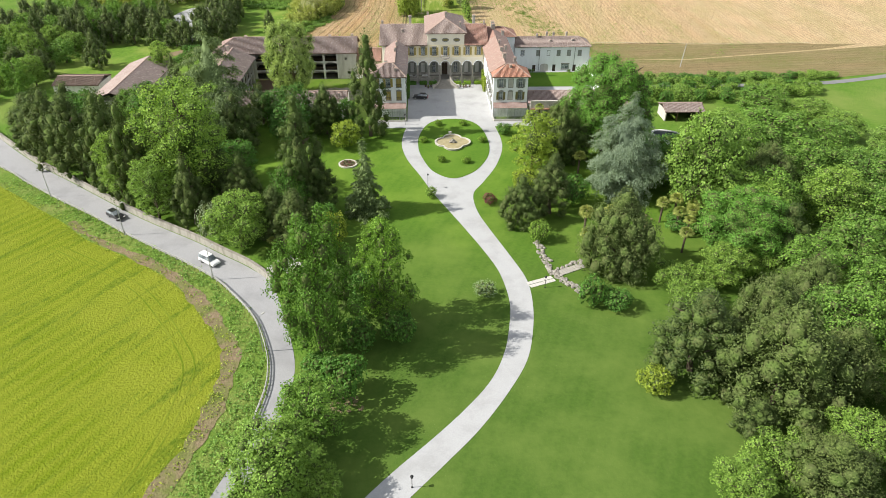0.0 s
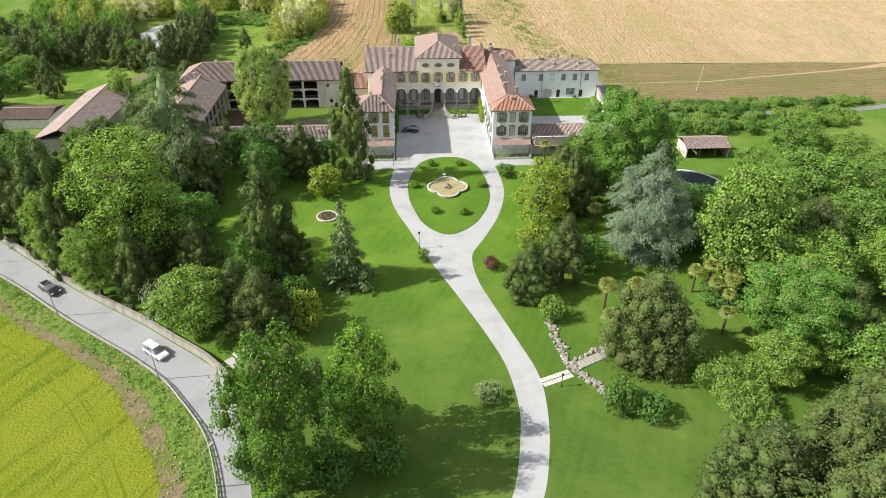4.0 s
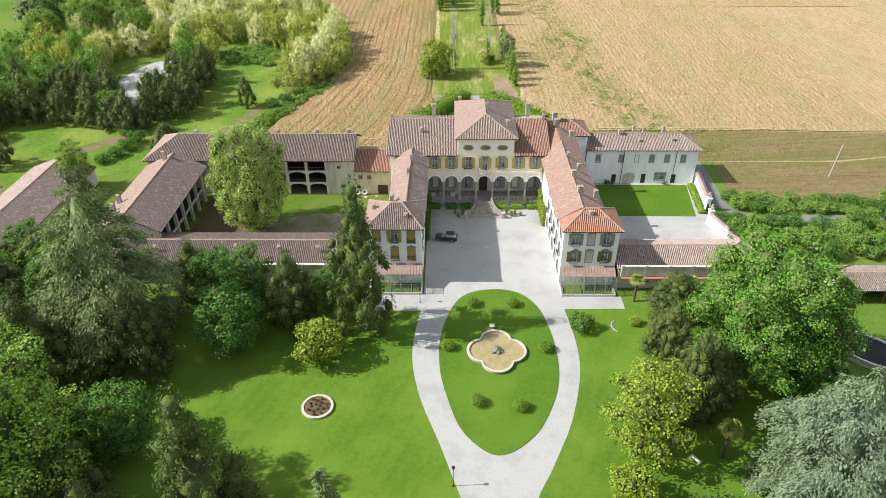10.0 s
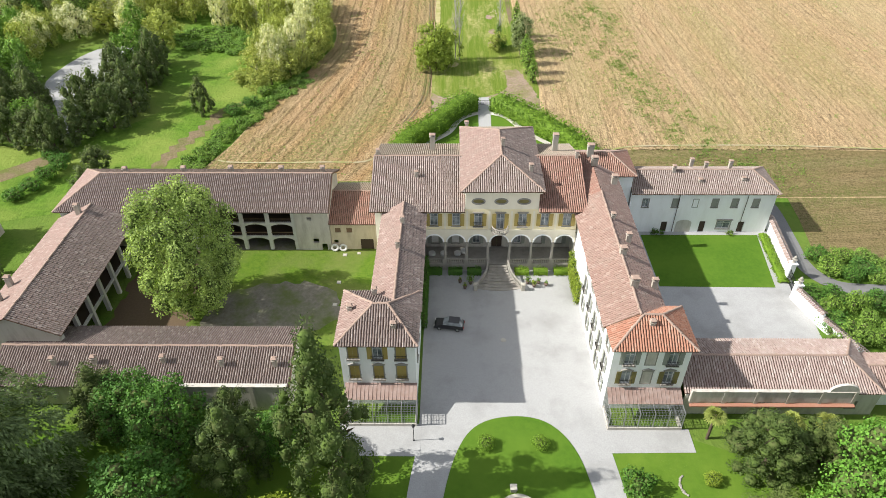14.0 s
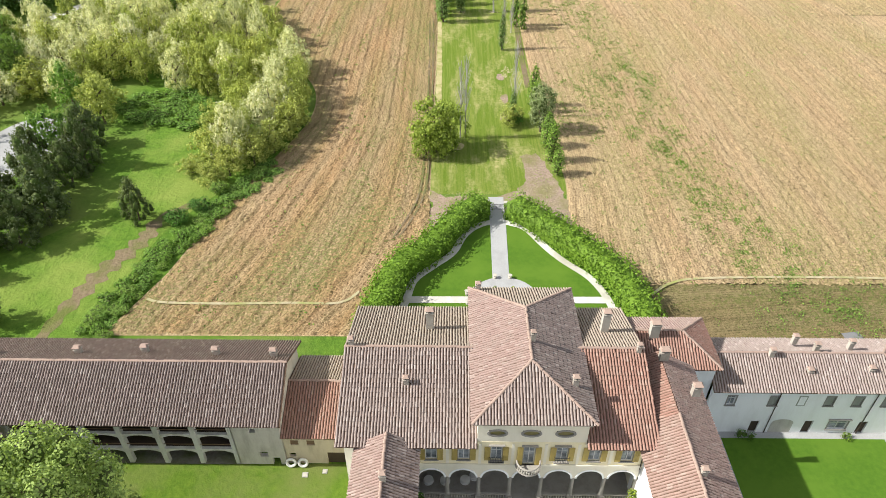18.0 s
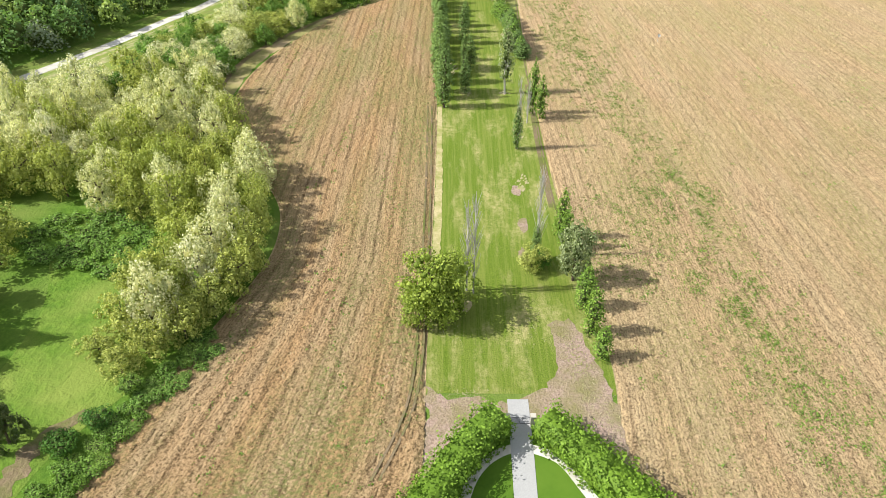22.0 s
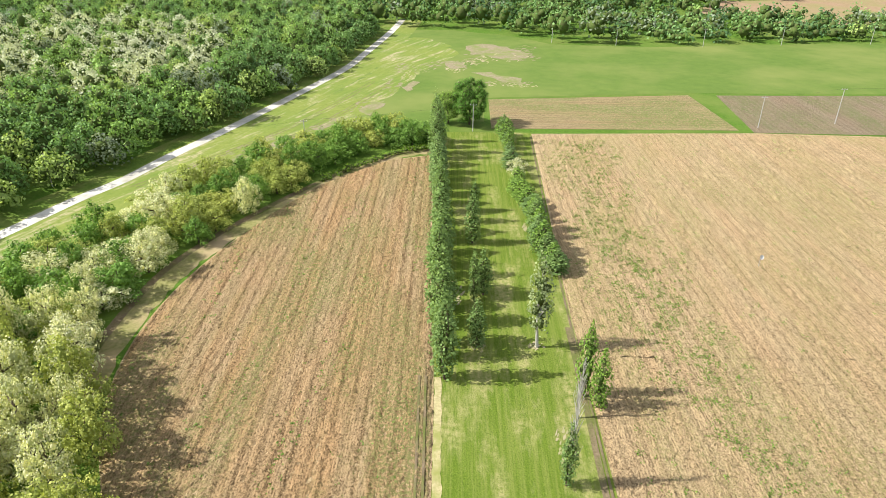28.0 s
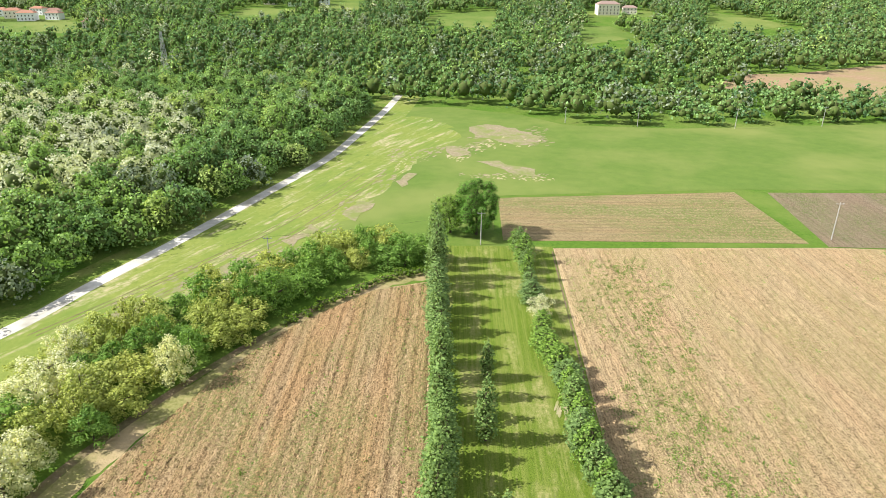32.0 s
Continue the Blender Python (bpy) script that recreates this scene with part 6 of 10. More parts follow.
# darker stone floor, likewise standing in for the loggia's shade
part("loggia_floor", boxes((-3.9, 21.3, FRONT_Y + 0.02, 216.4, 0.0, 1.296)), M["stone"], villa)
part("loggia_ceiling", boxes((-3.9, 21.3, FRONT_Y + 0.6, 216.4, 8.0, 8.29)), M["dark_wood"], villa)
part("terrace_wall", boxes((-3.9, AXIS_X - 1.5, FRONT_Y - 0.02, FRONT_Y + 0.019, 0, 1.28), (AXIS_X + 1.5, 21.3, FRONT_Y - 0.02, FRONT_Y + 0.019, 0, 1.28)), M["stone"], villa)
wall(villa, "west_wall", "y", 211.0, 231.0, -11.6, 0, 12.6, 0.5, M["cream_plaster"])
wall(villa, "east_wall", "y", 211.0, 231.0, 21.8, 0, 12.6, -0.5, M["cream_plaster"])
wall(villa, "rear_wall", "x", -11.1, 21.3, 231.0, 0, 12.6, -0.5, M["cream_plaster"])
wall(villa, "front_wall_west", "x", -11.1, -3.9, FRONT_Y, 0, 12.6, 0.5, M["cream_plaster"])
# raised middle block
CX0, CX1 = 2.9, 14.6
wall(villa, "attic_front", "x", CX0, CX1, FRONT_Y + 0.02, 12.6, 16.1, 0.5, M["cream_plaster"], [(c - 0.95, c + 0.95, 13.65, 14.55) for c in (5.0, AXIS_X, 12.2)])
for c in (5.0, AXIS_X, 12.2):
    bm = bmesh.new()
    n = 28
    el = lambda a, o, z: [bm.verts.new((c + (a * math.cos(2 * math.pi * k / n)), o, 14.1 + z * math.sin(2 * math.pi * k / n))) for k in range(n)]
    fo, fi, bo = el(1.12, FRONT_Y - 0.06, 0.62), el(0.86, FRONT_Y - 0.06, 0.40), el(0.86, FRONT_Y + 0.1, 0.40)
    wo = el(1.12, FRONT_Y + 0.015, 0.62)
    for k in range(n):
        j = (k + 1) % n
        for q in ((fo[k], fo[j], fi[j], fi[k]), (fi[k], fi[j], bo[j], bo[k]), (fo[j], fo[k], wo[k], wo[j])):
            bm.faces.new(q)
    win = part("oval_window", bm, M["trim_grey"], villa)
    bm = bmesh.new()
    bm.faces.new(el(0.98, FRONT_Y + 0.1, 0.47))
    part("pane", bm, M["shutter_olive"], win)
wall(villa, "attic_west", "y", 211.52, 231.0, CX0, 12.0, 16.1, 0.4, M["cream_plaster"])
wall(villa, "attic_east", "y", 211.52, 231.0, CX1, 12.0, 16.1, -0.4, M["cream_plaster"])
wall(villa, "attic_rear", "x", CX0 + 0.4, CX1 - 0.4, 231.0, 12.6, 16.1, -0.4, M["cream_plaster"])
part("attic_cornice", boxes((CX0 - 0.3, CX1 + 0.3, FRONT_Y - 0.35, FRONT_Y + 0.017, 15.75, 16.05)), M["cream_plaster"], villa)
EAVE, RIDGE, RY = 12.65, 16.4, 221.2
roof(villa, [[(-12.4, 210.1, EAVE), (CX0, 210.1, EAVE), (CX0, RY, RIDGE), (-12.4, RY, RIDGE)],
             [(CX0, 231.9, EAVE), (-12.4, 231.9, EAVE), (-12.4, RY, RIDGE), (CX0, RY, RIDGE)]],
     "tile_villa", [[(-12.4, RY, RIDGE), (CX0, RY, RIDGE)]], ["tile_villa", "tile_moss"])
roof(villa, [[(CX1, 210.1, EAVE), (22.4, 210.1, EAVE), (22.4, RY, RIDGE), (CX1, RY, RIDGE)],
             [(22.4, 231.9, EAVE), (CX1, 231.9, EAVE), (CX1, RY, RIDGE), (22.4, RY, RIDGE)]], "tile_old",
     [[(CX1, RY, RIDGE), (22.4, RY, RIDGE)]], ["tile_redold", "tile_moss"])
A, B = (8.75, 216.6, 19.3), (8.75, 224.9, 19.3)
C0, C1, C2, C3 = (2.2, 210.5, 16.2), (15.3, 210.5, 16.2), (15.3, 231.8, 16.2), (2.2, 231.8, 16.2)
roof(villa, [[C0, C1, A], [C1, C2, B, A], [C2, C3, B], [C3, C0, A, B]], "tile_old", [[A, B], [C0, A], [C1, A], [C2, B], [C3, B]], ["tile_villa", "tile_old", "tile_moss", "tile_pink"])
for x, y, z0, z1, w in ((-2.6, 225.8, 14.0, 17.6, 0.9), (18.6, 225.4, 14.0, 17.9, 0.9), (-5.0, 216.9, 14.4, 15.7, 0.55), (9.1, 219.6, 19.0, 20.3, 0.5), (13.4, 215.0, 16.6, 18.2, 0.6), (-11.6, 221.4, 16.0, 17.2, 0.6), (21.6, 220.8, 16.0, 17.2, 0.5), (3.4, 231.0, 16.3, 17.4, 0.6)):
    chimney(villa, x, y, z0, z1, w, w * 0.8, "pale_stone" if z1 > 17.5 and z1 < 18 else "chimney_brick")
# gutter downpipes
for x in (-3.7, 21.0):
    bm = bmesh.new()
    tube(bm, (x, FRONT_Y - 0.12, 8.0), (x, FRONT_Y - 0.12, 12.5), 0.06, 0.06, 6)
    part("downpipe", bm, M["dark_wood"], villa)

# garden stairs with flaring balustrades
stairs = thing("garden_stairs", (AXIS_X, 208.5, 0), "wide grey stone stairs flaring towards the gravel court", "stairs")
NSTEP = 9
for k in range(NSTEP):
    t = k / (NSTEP - 1)
    half = 3.7 - 2.2 * (1 - (1 - t) ** 2)
    y0, y1 = 206.1 + 0.52 * k, 206.1 + 0.52 * (k + 1.06)
    bm = bmesh.new()
    z1 = 1.3 * (k + 1) / NSTEP
    n = 10
    ring = [(AXIS_X - half + 2 * half * i / n, y0 - 0.55 * (1 - t) * math.sin(math.pi * i / n)) for i in range(n + 1)]
    low = [bm.verts.new((x, y, 0.0)) for x, y in ring] + [bm.verts.new((AXIS_X + half, y1, 0.0)), bm.verts.new((AXIS_X - half, y1, 0.0))]
    top = [bm.verts.new((v.co.x, v.co.y, z1)) for v in low]
    bm.faces.new(low[::-1])
    bm.faces.new(top)
    for i in range(len(low)):
        bm.faces.new((low[i - 1], low[i], top[i], top[i - 1]))
    part("step", bm, M["stone"], stairs)
for side in (-1, 1):
    prev = None
    for k in range(7):
        t = k / 6
        x = AXIS_X + side * (3.9 - 2.2 * (1 - (1 - t) ** 2))
        p = ((x, 206.0 + 4.85 * t), 0.1 + 1.25 * t)
        if prev:
            balustrade(stairs, prev[0], p[0], prev[1], p[1], 0.9)
        prev = p
    bm = bmesh.new()
    box(bm, AXIS_X + side * 3.9 - 0.3, AXIS_X + side * 3.9 + 0.3, 205.5, 206.1, 0, 1.25)
    box(bm, AXIS_X + side * 3.9 - 0.36, AXIS_X + side * 3.9 + 0.36, 205.44, 206.16, 1.25, 1.36)
    part("newel", bm, M["pale_stone"], stairs)

# ---- wings ----


def veranda(x0, x1, y0, y1, at):
    """Iron lattice veranda before a wing, under a narrow sheet-metal roof."""
    v = thing("veranda", ((x0 + x1) / 2, (y0 + y1) / 2, 0), "rusty lattice veranda with sheet-metal roof before the wing", "veranda")
    part("base_wall", boxes((x0, x1, y0, y0 + 0.25, 0, 0.55), (x0, x0 + 0.25, y0 + 0.25, y1, 0, 0.55), (x1 - 0.25, x1, y0 + 0.25, y1, 0, 0.55)), M["old_plaster"], v)
    bm = bmesh.new()
    ym = y0 + 0.45 * (y1 - y0)
    n = 18
    line = []
    for k in range(n):
        xa, xb = x0 + (x1 - x0) * k / n, x0 + (x1 - x0) * (k + 1) / n
        line += [(xa, 0.0), (xb - 0.06, 0.0), (xb - 0.03, 0.07)]
    line.append((x1, 0.0))
    low, top = [bm.verts.new((x, ym, 3.35 + z)) for x, z in line], [bm.verts.new((x, y1, 4.35 + z)) for x, z in line]
    for k in range(len(line) - 1):
        bm.faces.new((low[k], low[k + 1], top[k + 1], top[k]))
    tin = part("tin_roof", bm, M["tin"], v)
    sol = tin.modifiers.new("thick", "SOLIDIFY")
    sol.thickness = 0.04
    for k in range(6):
        x = x0 + 0.06 + (x1 - x0 - 0.12) * k / 5
        part("post", boxes((x - 0.05, x + 0.05, y0 + 0.07, y0 + 0.17, 0.55, 3.3)), M["galvanised"], v)
        part("rafter", boxes((x - 0.04, x + 0.04, y0 + 0.07, y1, 3.26, 3.34)), M["galvanised"], v)
    bm = bmesh.new()
    k = 0
    while x0 + k * 0.42 < x1:
        x = x0 + k * 0.42
        box(bm, x, x + 0.035, y0 + 0.1, y0 + 0.13, 0.55, 3.2)
        box(bm, x, x + 0.035, y0 + 0.13, ym, 3.2, 3.23)
        k += 1
    for z in np.arange(0.8, 3.2, 0.36):
        box(bm, x0, x1, y0 + 0.131, y0 + 0.16, z, z + 0.035)
    for y in np.arange(y0 + 0.3, ym, 0.4):
        box(bm, x0, x1, y, y + 0.035, 3.231, 3.26)
    for xs in (x0, x1 - 0.03):
        for y in np.arange(y0 + 0.3, y1, 0.42):
            box(bm, xs, xs + 0.03, y, y + 0.035, 0.55, 3.2)
        for z in np.arange(0.8, 3.2, 0.4):
            box(bm, xs + 0.031, xs + 0.05, y0 + 0.2, y1, z, z + 0.035)
    part("lattice", bm, M["galvanised"], v)
    return v


tin = Mat("rusty_sheet_metal", 0.6, 0.3, 0.2)
tin.colour(tin.mix(tin.ramp(tin.noise(1.2, 4.0), 0.35, 0.7), (0.27, 0.185, 0.155), (0.36, 0.275, 0.245)))
M["tin"] = tin.m


def pediment(parent, c, w, y, z):
    """A flat little gable over a window that faces -y."""
    bm = bmesh.new()
    f = [bm.verts.new(p) for p in ((c - w, y - 0.2, z), (c + w, y - 0.2, z), (c, y - 0.2, z + 0.34))]
    b = [bm.verts.new((v.co.x, y - 0.003, v.co.z)) for v in f]
    bm.faces.new(f)
    bm.faces.new(b[::-1])
    for i in range(3):
        bm.faces.new((f[i - 1], b[i - 1], b[i], f[i]))
    bmesh.ops.recalc_face_normals(bm, faces=bm.faces[:])
    part("pediment", bm, M["trim_grey"], parent)


west = thing("west_wing", (-8, 195, 0), "white plastered west wing with ochre shutters and tiled roof", "house")
WX = (-11.9, -8.75, -5.75)
holes = [(c - 0.62, c + 0.62, z0, z1) for c in WX for z0, z1 in ((5.2, 7.7), (9.0, 11.4))]
wall(west, "front_wall", "x", -13.6, -3.9, 182.4, 0, 12.0, 0.5, M["white_plaster"], holes)
for i, c in enumerate(WX):
    window(west, "x", 182.4, -1, c, 1.24, 9.0, 11.4, "shutter_ochre", ajar=i == 1, rail=True)
    window(west, "x", 182.4, -1, c, 1.24, 5.2, 7.7, "shutter_ochre", ajar=False, rail=True)
    pediment(west, c, 0.85, 182.4, 7.95)
wall(west, "court_wall", "y", 182.9, 211.0, -3.9, 0, 11.9, -0.5, M["white_plaster"], [(y - 0.6, y + 0.6, z0, z1) for y in (186, 190, 194.5, 199, 203.5, 208) for z0, z1 in ((5.2, 7.7), (9.0, 11.2))])
for y in (186, 190, 194.5, 199, 203.5, 208):
    for z0, z1 in ((5.2, 7.7), (9.0, 11.2)):
        window(west, "y", -3.9, 1, y, 1.2, z0, z1, "shutter_grey", ajar=False)
wall(west, "farm_wall", "y", 182.9, 191.4, -13.6, 0, 11.9, 0.5, M["white_plaster"])
wall(west, "back_wall", "x", -13.1, -9.7, 191.4, 0, 11.9, -0.5, M["white_plaster"])
wall(west, "rear_farm_wall", "y", 191.4, 211.0, -9.7, 0, 11.9, 0.5, M["white_plaster"])
pl, rd = gable_x(-13.6, -3.9, 182.4, 191.4, 12.0, 14.5, 0.7, hip0=4.6, hip1=4.0)
roof(west, pl, "tile_pink", rd, ["tile_old", "tile_old", "tile_pink", "tile_old"])
roof(west, [[(-10.3, 211.0, 11.95), (-10.3, 188.0, 11.95), (-6.85, 188.0, 14.0), (-6.85, 211.0, 14.0)], [(-3.3, 188.0, 11.95), (-3.3, 211.0, 11.95), (-6.85, 211.0, 14.0), (-6.85, 188.0, 14.0)]],
     "tile_pink", [[(-6.85, 187.5, 14.0), (-6.85, 211.0, 14.0)]], ["tile_pink", "tile_old"])
for x, y, z in ((-12.6, 187.4, 13.4), (-6.6, 184.0, 13.6), (-7.0, 199.2, 14.9), (-6.7, 205.4, 14.8), (-9.6, 190.3, 13.8)):
    chimney(west, x, y, z - 1.4, z, 0.6, 0.5)
veranda(-13.4, -3.8, 178.6, 182.38, 0)

east = thing("east_wing", (25.5, 196, 0), "white plastered east wing with red tiled roof", "house")
EX = (23.4, 26.1, 28.9)
holes = [(c - 0.6, c + 0.6, z0, z1) for c in (EX[0], EX[2]) for z0, z1 in ((5.2, 7.5), (8.8, 11.2))]
wall(east, "front_wall", "x", 21.2, 31.0, 181.8, 0, 12.0, 0.5, M["white_plaster"], holes)
for c in (EX[0], EX[2]):
    window(east, "x", 181.8, -1, c, 1.2, 8.8, 11.2, "shutter_grey", rail=True)
    window(east, "x", 181.8, -1, c, 1.2, 5.2, 7.5, "shutter_olive", rail=True)
    pediment(east, c, 0.85, 181.8, 7.75)
for z0, z1 in ((5.2, 7.5), (8.8, 11.2)):
    bm = bmesh.new()
    box(bm, EX[1] - 0.6, EX[1] + 0.6, 181.76, 181.797, z0, z1)
    part("blind_window", bm, M["old_plaster"], east)
    bm = bmesh.new()
    for r in ((EX[1] - 0.74, EX[1] - 0.6, z0, z1), (EX[1] + 0.6, EX[1] + 0.74, z0, z1), (EX[1] - 0.74, EX[1] + 0.74, z1, z1 + 0.16), (EX[1] - 0.74, EX[1] + 0.74, z0 - 0.14, z0)):
        box(bm, r[0], r[1], 181.73, 181.797, r[2], r[3])
    part("window_surround", bm, M["trim_grey"], east)
pediment(east, EX[1], 0.85, 181.8, 7.75)
COURT_Y = (184.6, 188.4, 192.2, 196.0, 200.0)
wall(east, "court_wall", "y", 182.3, 213.0, 21.2, 0, 11.9, 0.5, M["white_plaster"], [(y - 0.55, y + 0.55, z0, z1) for y in COURT_Y for z0, z1 in ((1.4, 3.6), (5.2, 7.5), (9.0, 11.0))])
for y in COURT_Y:
    window(east, "y", 21.2, -1, y, 1.1, 9.0, 11.0, "shutter_grey")
    window(east, "y", 21.2, -1, y, 1.1, 5.2, 7.5, "shutter_grey", rail=True)
    window(east, "y", 21.2, -1, y, 1.1, 1.4, 3.6, "shutter_grey")
wall(east, "side_wall", "y", 182.3, 188.4, 31.0, 0, 12.0, -0.5, M["white_plaster"], [(184.8, 186.0, 8.8, 11.0)])
window(east, "y", 31.0, 1, 185.4, 1.2, 8.8, 11.0, "shutter_grey")
wall(east, "rear_side_wall", "y", 188.4, 222.8, 28.6, 0, 11.9, -0.5, M["white_plaster"])
wall(east, "back_wall", "x", 28.6, 30.5, 188.4, 0, 11.9, -0.5, M["white_plaster"])
pl, rd = gable_x(21.2, 31.0, 181.8, 188.4, 12.0, 14.4, 0.75, hip0=4.3, hip1=4.0)
roof(east, pl, "tile_red", rd, ["tile_red", "tile_red", "tile_red", "tile_red"])
roof(east, [[(20.4, 213.5, 11.95), (20.4, 185.2, 11.95), (24.7, 185.2, 14.5), (24.7, 213.5, 14.5)], [(29.2, 185.2, 11.95), (29.2, 222.6, 11.95), (24.7, 222.6, 14.5), (24.7, 185.2, 14.5)]],
     "tile_red", [[(24.7, 185.0, 14.5), (24.7, 213.5, 14.5)]], ["tile_redpale", "tile_pink"])
roof(east, [[(22.4, 213.5, 13.2), (22.4, 222.6, 13.2), (24.7, 222.6, 14.5), (24.7, 213.5, 14.5)]], "tile_redold", [])
for x, y, z, w in ((26.0, 184.0, 14.6, 0.6), (25.0, 190.6, 16.0, 1.0), (24.9, 197.4, 15.8, 0.9), (26.6, 201.4, 15.2, 0.7), (25.2, 206.2, 15.4, 0.6), (27.4, 216.6, 15.6, 0.9), (24.8, 221.2, 16.4, 1.0), (28.4, 192.4, 14.2, 0.7)):
    chimney(east, x, y, z - 1.7, z - 0.45, w, w * 0.75, "chimney_brick")
bm = bmesh.new()
lathe(bm, [(0.02, 0.0), (0.25, 0.05), (0.42, 0.16), (0.44, 0.17), (0.27, 0.03), (0.03, -0.02)], (0, 0, 0), 16)
dish = part("satellite_dish", bm, M["white_paint"], east)
dish.matrix_local = Matrix.Translation(-ORIGIN[east]) @ Matrix.Translation((27.6, 191.4, 14.9)) @ pose(0, 0, 0, 65, 0, 20)
dish.matrix_parent_inverse = Matrix.Identity(4)
part("aerial_mast", boxes((27.5, 27.56, 191.45, 191.51, 13.0, 15.3)), M["galvanised"], dish)
dish.children[0].matrix_parent_inverse = (Matrix.Translation((27.6, 191.4, 14.9)) @ pose(0, 0, 0, 65, 0, 20)).inverted()
veranda(21.3, 31.0, 178.2, 181.78, 0)

tower = thing("rear_block", (28, 226.5, 0), "tall white block with hipped tiled roof", "house")
wall(tower, "front_wall", "x", 23.0, 32.4, 222.8, 0, 11.8, 0.5, M["white_plaster"])
wall(tower, "side_wall", "y", 223.3, 230.4, 32.4, 0, 11.8, -0.5, M["white_plaster"])
wall(tower, "rear_wall", "x", 21.8, 31.9, 230.4, 0, 11.8, -0.5, M["white_plaster"])
pl, rd = gable_x(22.2, 32.4, 222.8, 230.4, 11.8, 14.0, 0.7, hip1=4.2)
roof(tower, pl, "tile_pink", rd, ["tile_redold", "tile_pink", "tile_redold"])
chimney(tower, 25.0, 226.0, 12.8, 15.6, 1.1, 0.8, "pale_stone")

white = thing("white_house", (45, 226, 0), "long white two-storey house with old tiled roof", "house")
UP = (35.2, 40.5, 47.5, 51.0, 54.7)
DOWN = ((39.4, 0.55, 2.3), (46.3, 0.55, 2.4), (53.3, 0.55, 2.3))
holes = [(c - 0.5, c + 0.5, 5.5, 7.2) for c in UP] + [(c - w, c + w, 0.0, h) for c, w, h in DOWN] + [(48.9, 51.3, 0.8, 2.5)]
wall(white, "front_wall", "x", 32.5, 58.0, 222.0, 0, 8.6, 0.5, M["white_plaster"], holes)
for i, c in enumerate(UP):
    window(white, "x", 222.0, -1, c, 1.0, 5.5, 7.2, "shutter_grey" if i else "", ajar=i == 0)
window(white, "x", 222.0, -1, 50.1, 2.4, 0.8, 2.5, "", hood=True)
for c, w, h in DOWN:
    part("door", boxes((c - w, c + w, 222.2, 222.28, 0, h)), M["dark_wood"], white)
bm = bmesh.new()
box(bm, 41.5, 44.3, 221.96, 221.997, 0, 2.0)
pts = [(42.9 + 1.4 * math.cos(math.pi * k / 10), 2.0 + 0.75 * math.sin(math.pi * k / 10)) for k in range(11)]
f = [bm.verts.new((x, 221.96, z)) for x, z in pts]
bm.faces.new(f[::-1])
part("blind_arch", bm, M["old_plaster"], white)
part("blind_window", boxes((43.5, 44.6, 221.97, 221.997, 5.4, 7.3)), M["shutter_grey"], white)
part("blind_pane", boxes((43.65, 44.45, 221.955, 221.969, 5.55, 7.15)), M["white_plaster"], white)
for x in (41.0, 53.0):
    bm = bmesh.new()
    tube(bm, (x, 221.9, 0), (x, 221.9, 8.5), 0.06, 0.06, 6)
    part("downpipe", bm, M["dark_wood"], white)
wall(white, "side_wall", "y", 222.5, 230.0, 58.0, 0, 8.6, -0.5, M["white_plaster"])
wall(white, "rear_wall", "x", 32.5, 57.5, 230.0, 0, 8.6, -0.5, M["white_plaster"])
pl, rd = gable_x(32.7, 58.0, 222.0, 230.0, 8.6, 10.8, 0.6, hip1=4.0)
roof(white, pl, "tile_villa", rd)
for x, y, z in ((40.2, 225.6, 12.0), (44.0, 228.0, 12.0), (46.0, 226.4, 12.2), (50.6, 227.0, 12.2), (44.6, 223.8, 10.4), (52.2, 224.0, 10.6)):
    chimney(white, x, y, z - 1.6, z - 0.45, 0.6, 0.5)

# ---- farm buildings ----
sheet("barn_floor", [(-66, 216.3), (-26.4, 216.3), (-26.4, 222.4), (-66, 222.4)], M["court_earth"], 0.07, "trodden earth floor of the open barn", "earth")
barn = thing("hay_barn", (-43, 222, 0), "long old barn with open three-storey bays and tiled roof", "barn")
wall(barn, "rear_wall", "x", -66.5, -21.0, 228.5, 0, 8.6, -0.5, M["old_plaster"])
wall(barn, "end_wall_west", "y", 216.4, 228.0, -66.5, 0, 8.6, 0.5, M["old_plaster"])
gable_end(barn, "y", 216.4, 228.5, -20.5, 0, 8.5, 11.9, -0.5, M["old_plaster"])
wall(barn, "front_wall", "x", -26.4, -21.0, 216.4, 0, 8.6, 0.5, M["old_plaster"], [(-24.2, -23.4, 6.4, 7.1), (-23.6, -22.6, 1.6, 2.5), (-22.2, -21.2, 0.0, 1.4)])
wall(barn, "cross_wall", "y", 216.9, 228.0, -26.4, 0, 8.6, 0.4, M["old_plaster"])
wall(barn, "inner_wall", "x", -66.0, -26.4, 222.5, 0, 8.6, 0.4, M["old_plaster"])
for x in (-26.6, -31.1, -35.6, -40.1, -44.6, -49.1, -53.6):
    part("pier", boxes((x - 0.3, x + 0.3, 216.4, 217.0, 0, 8.6)), M["grey_plaster"], barn)
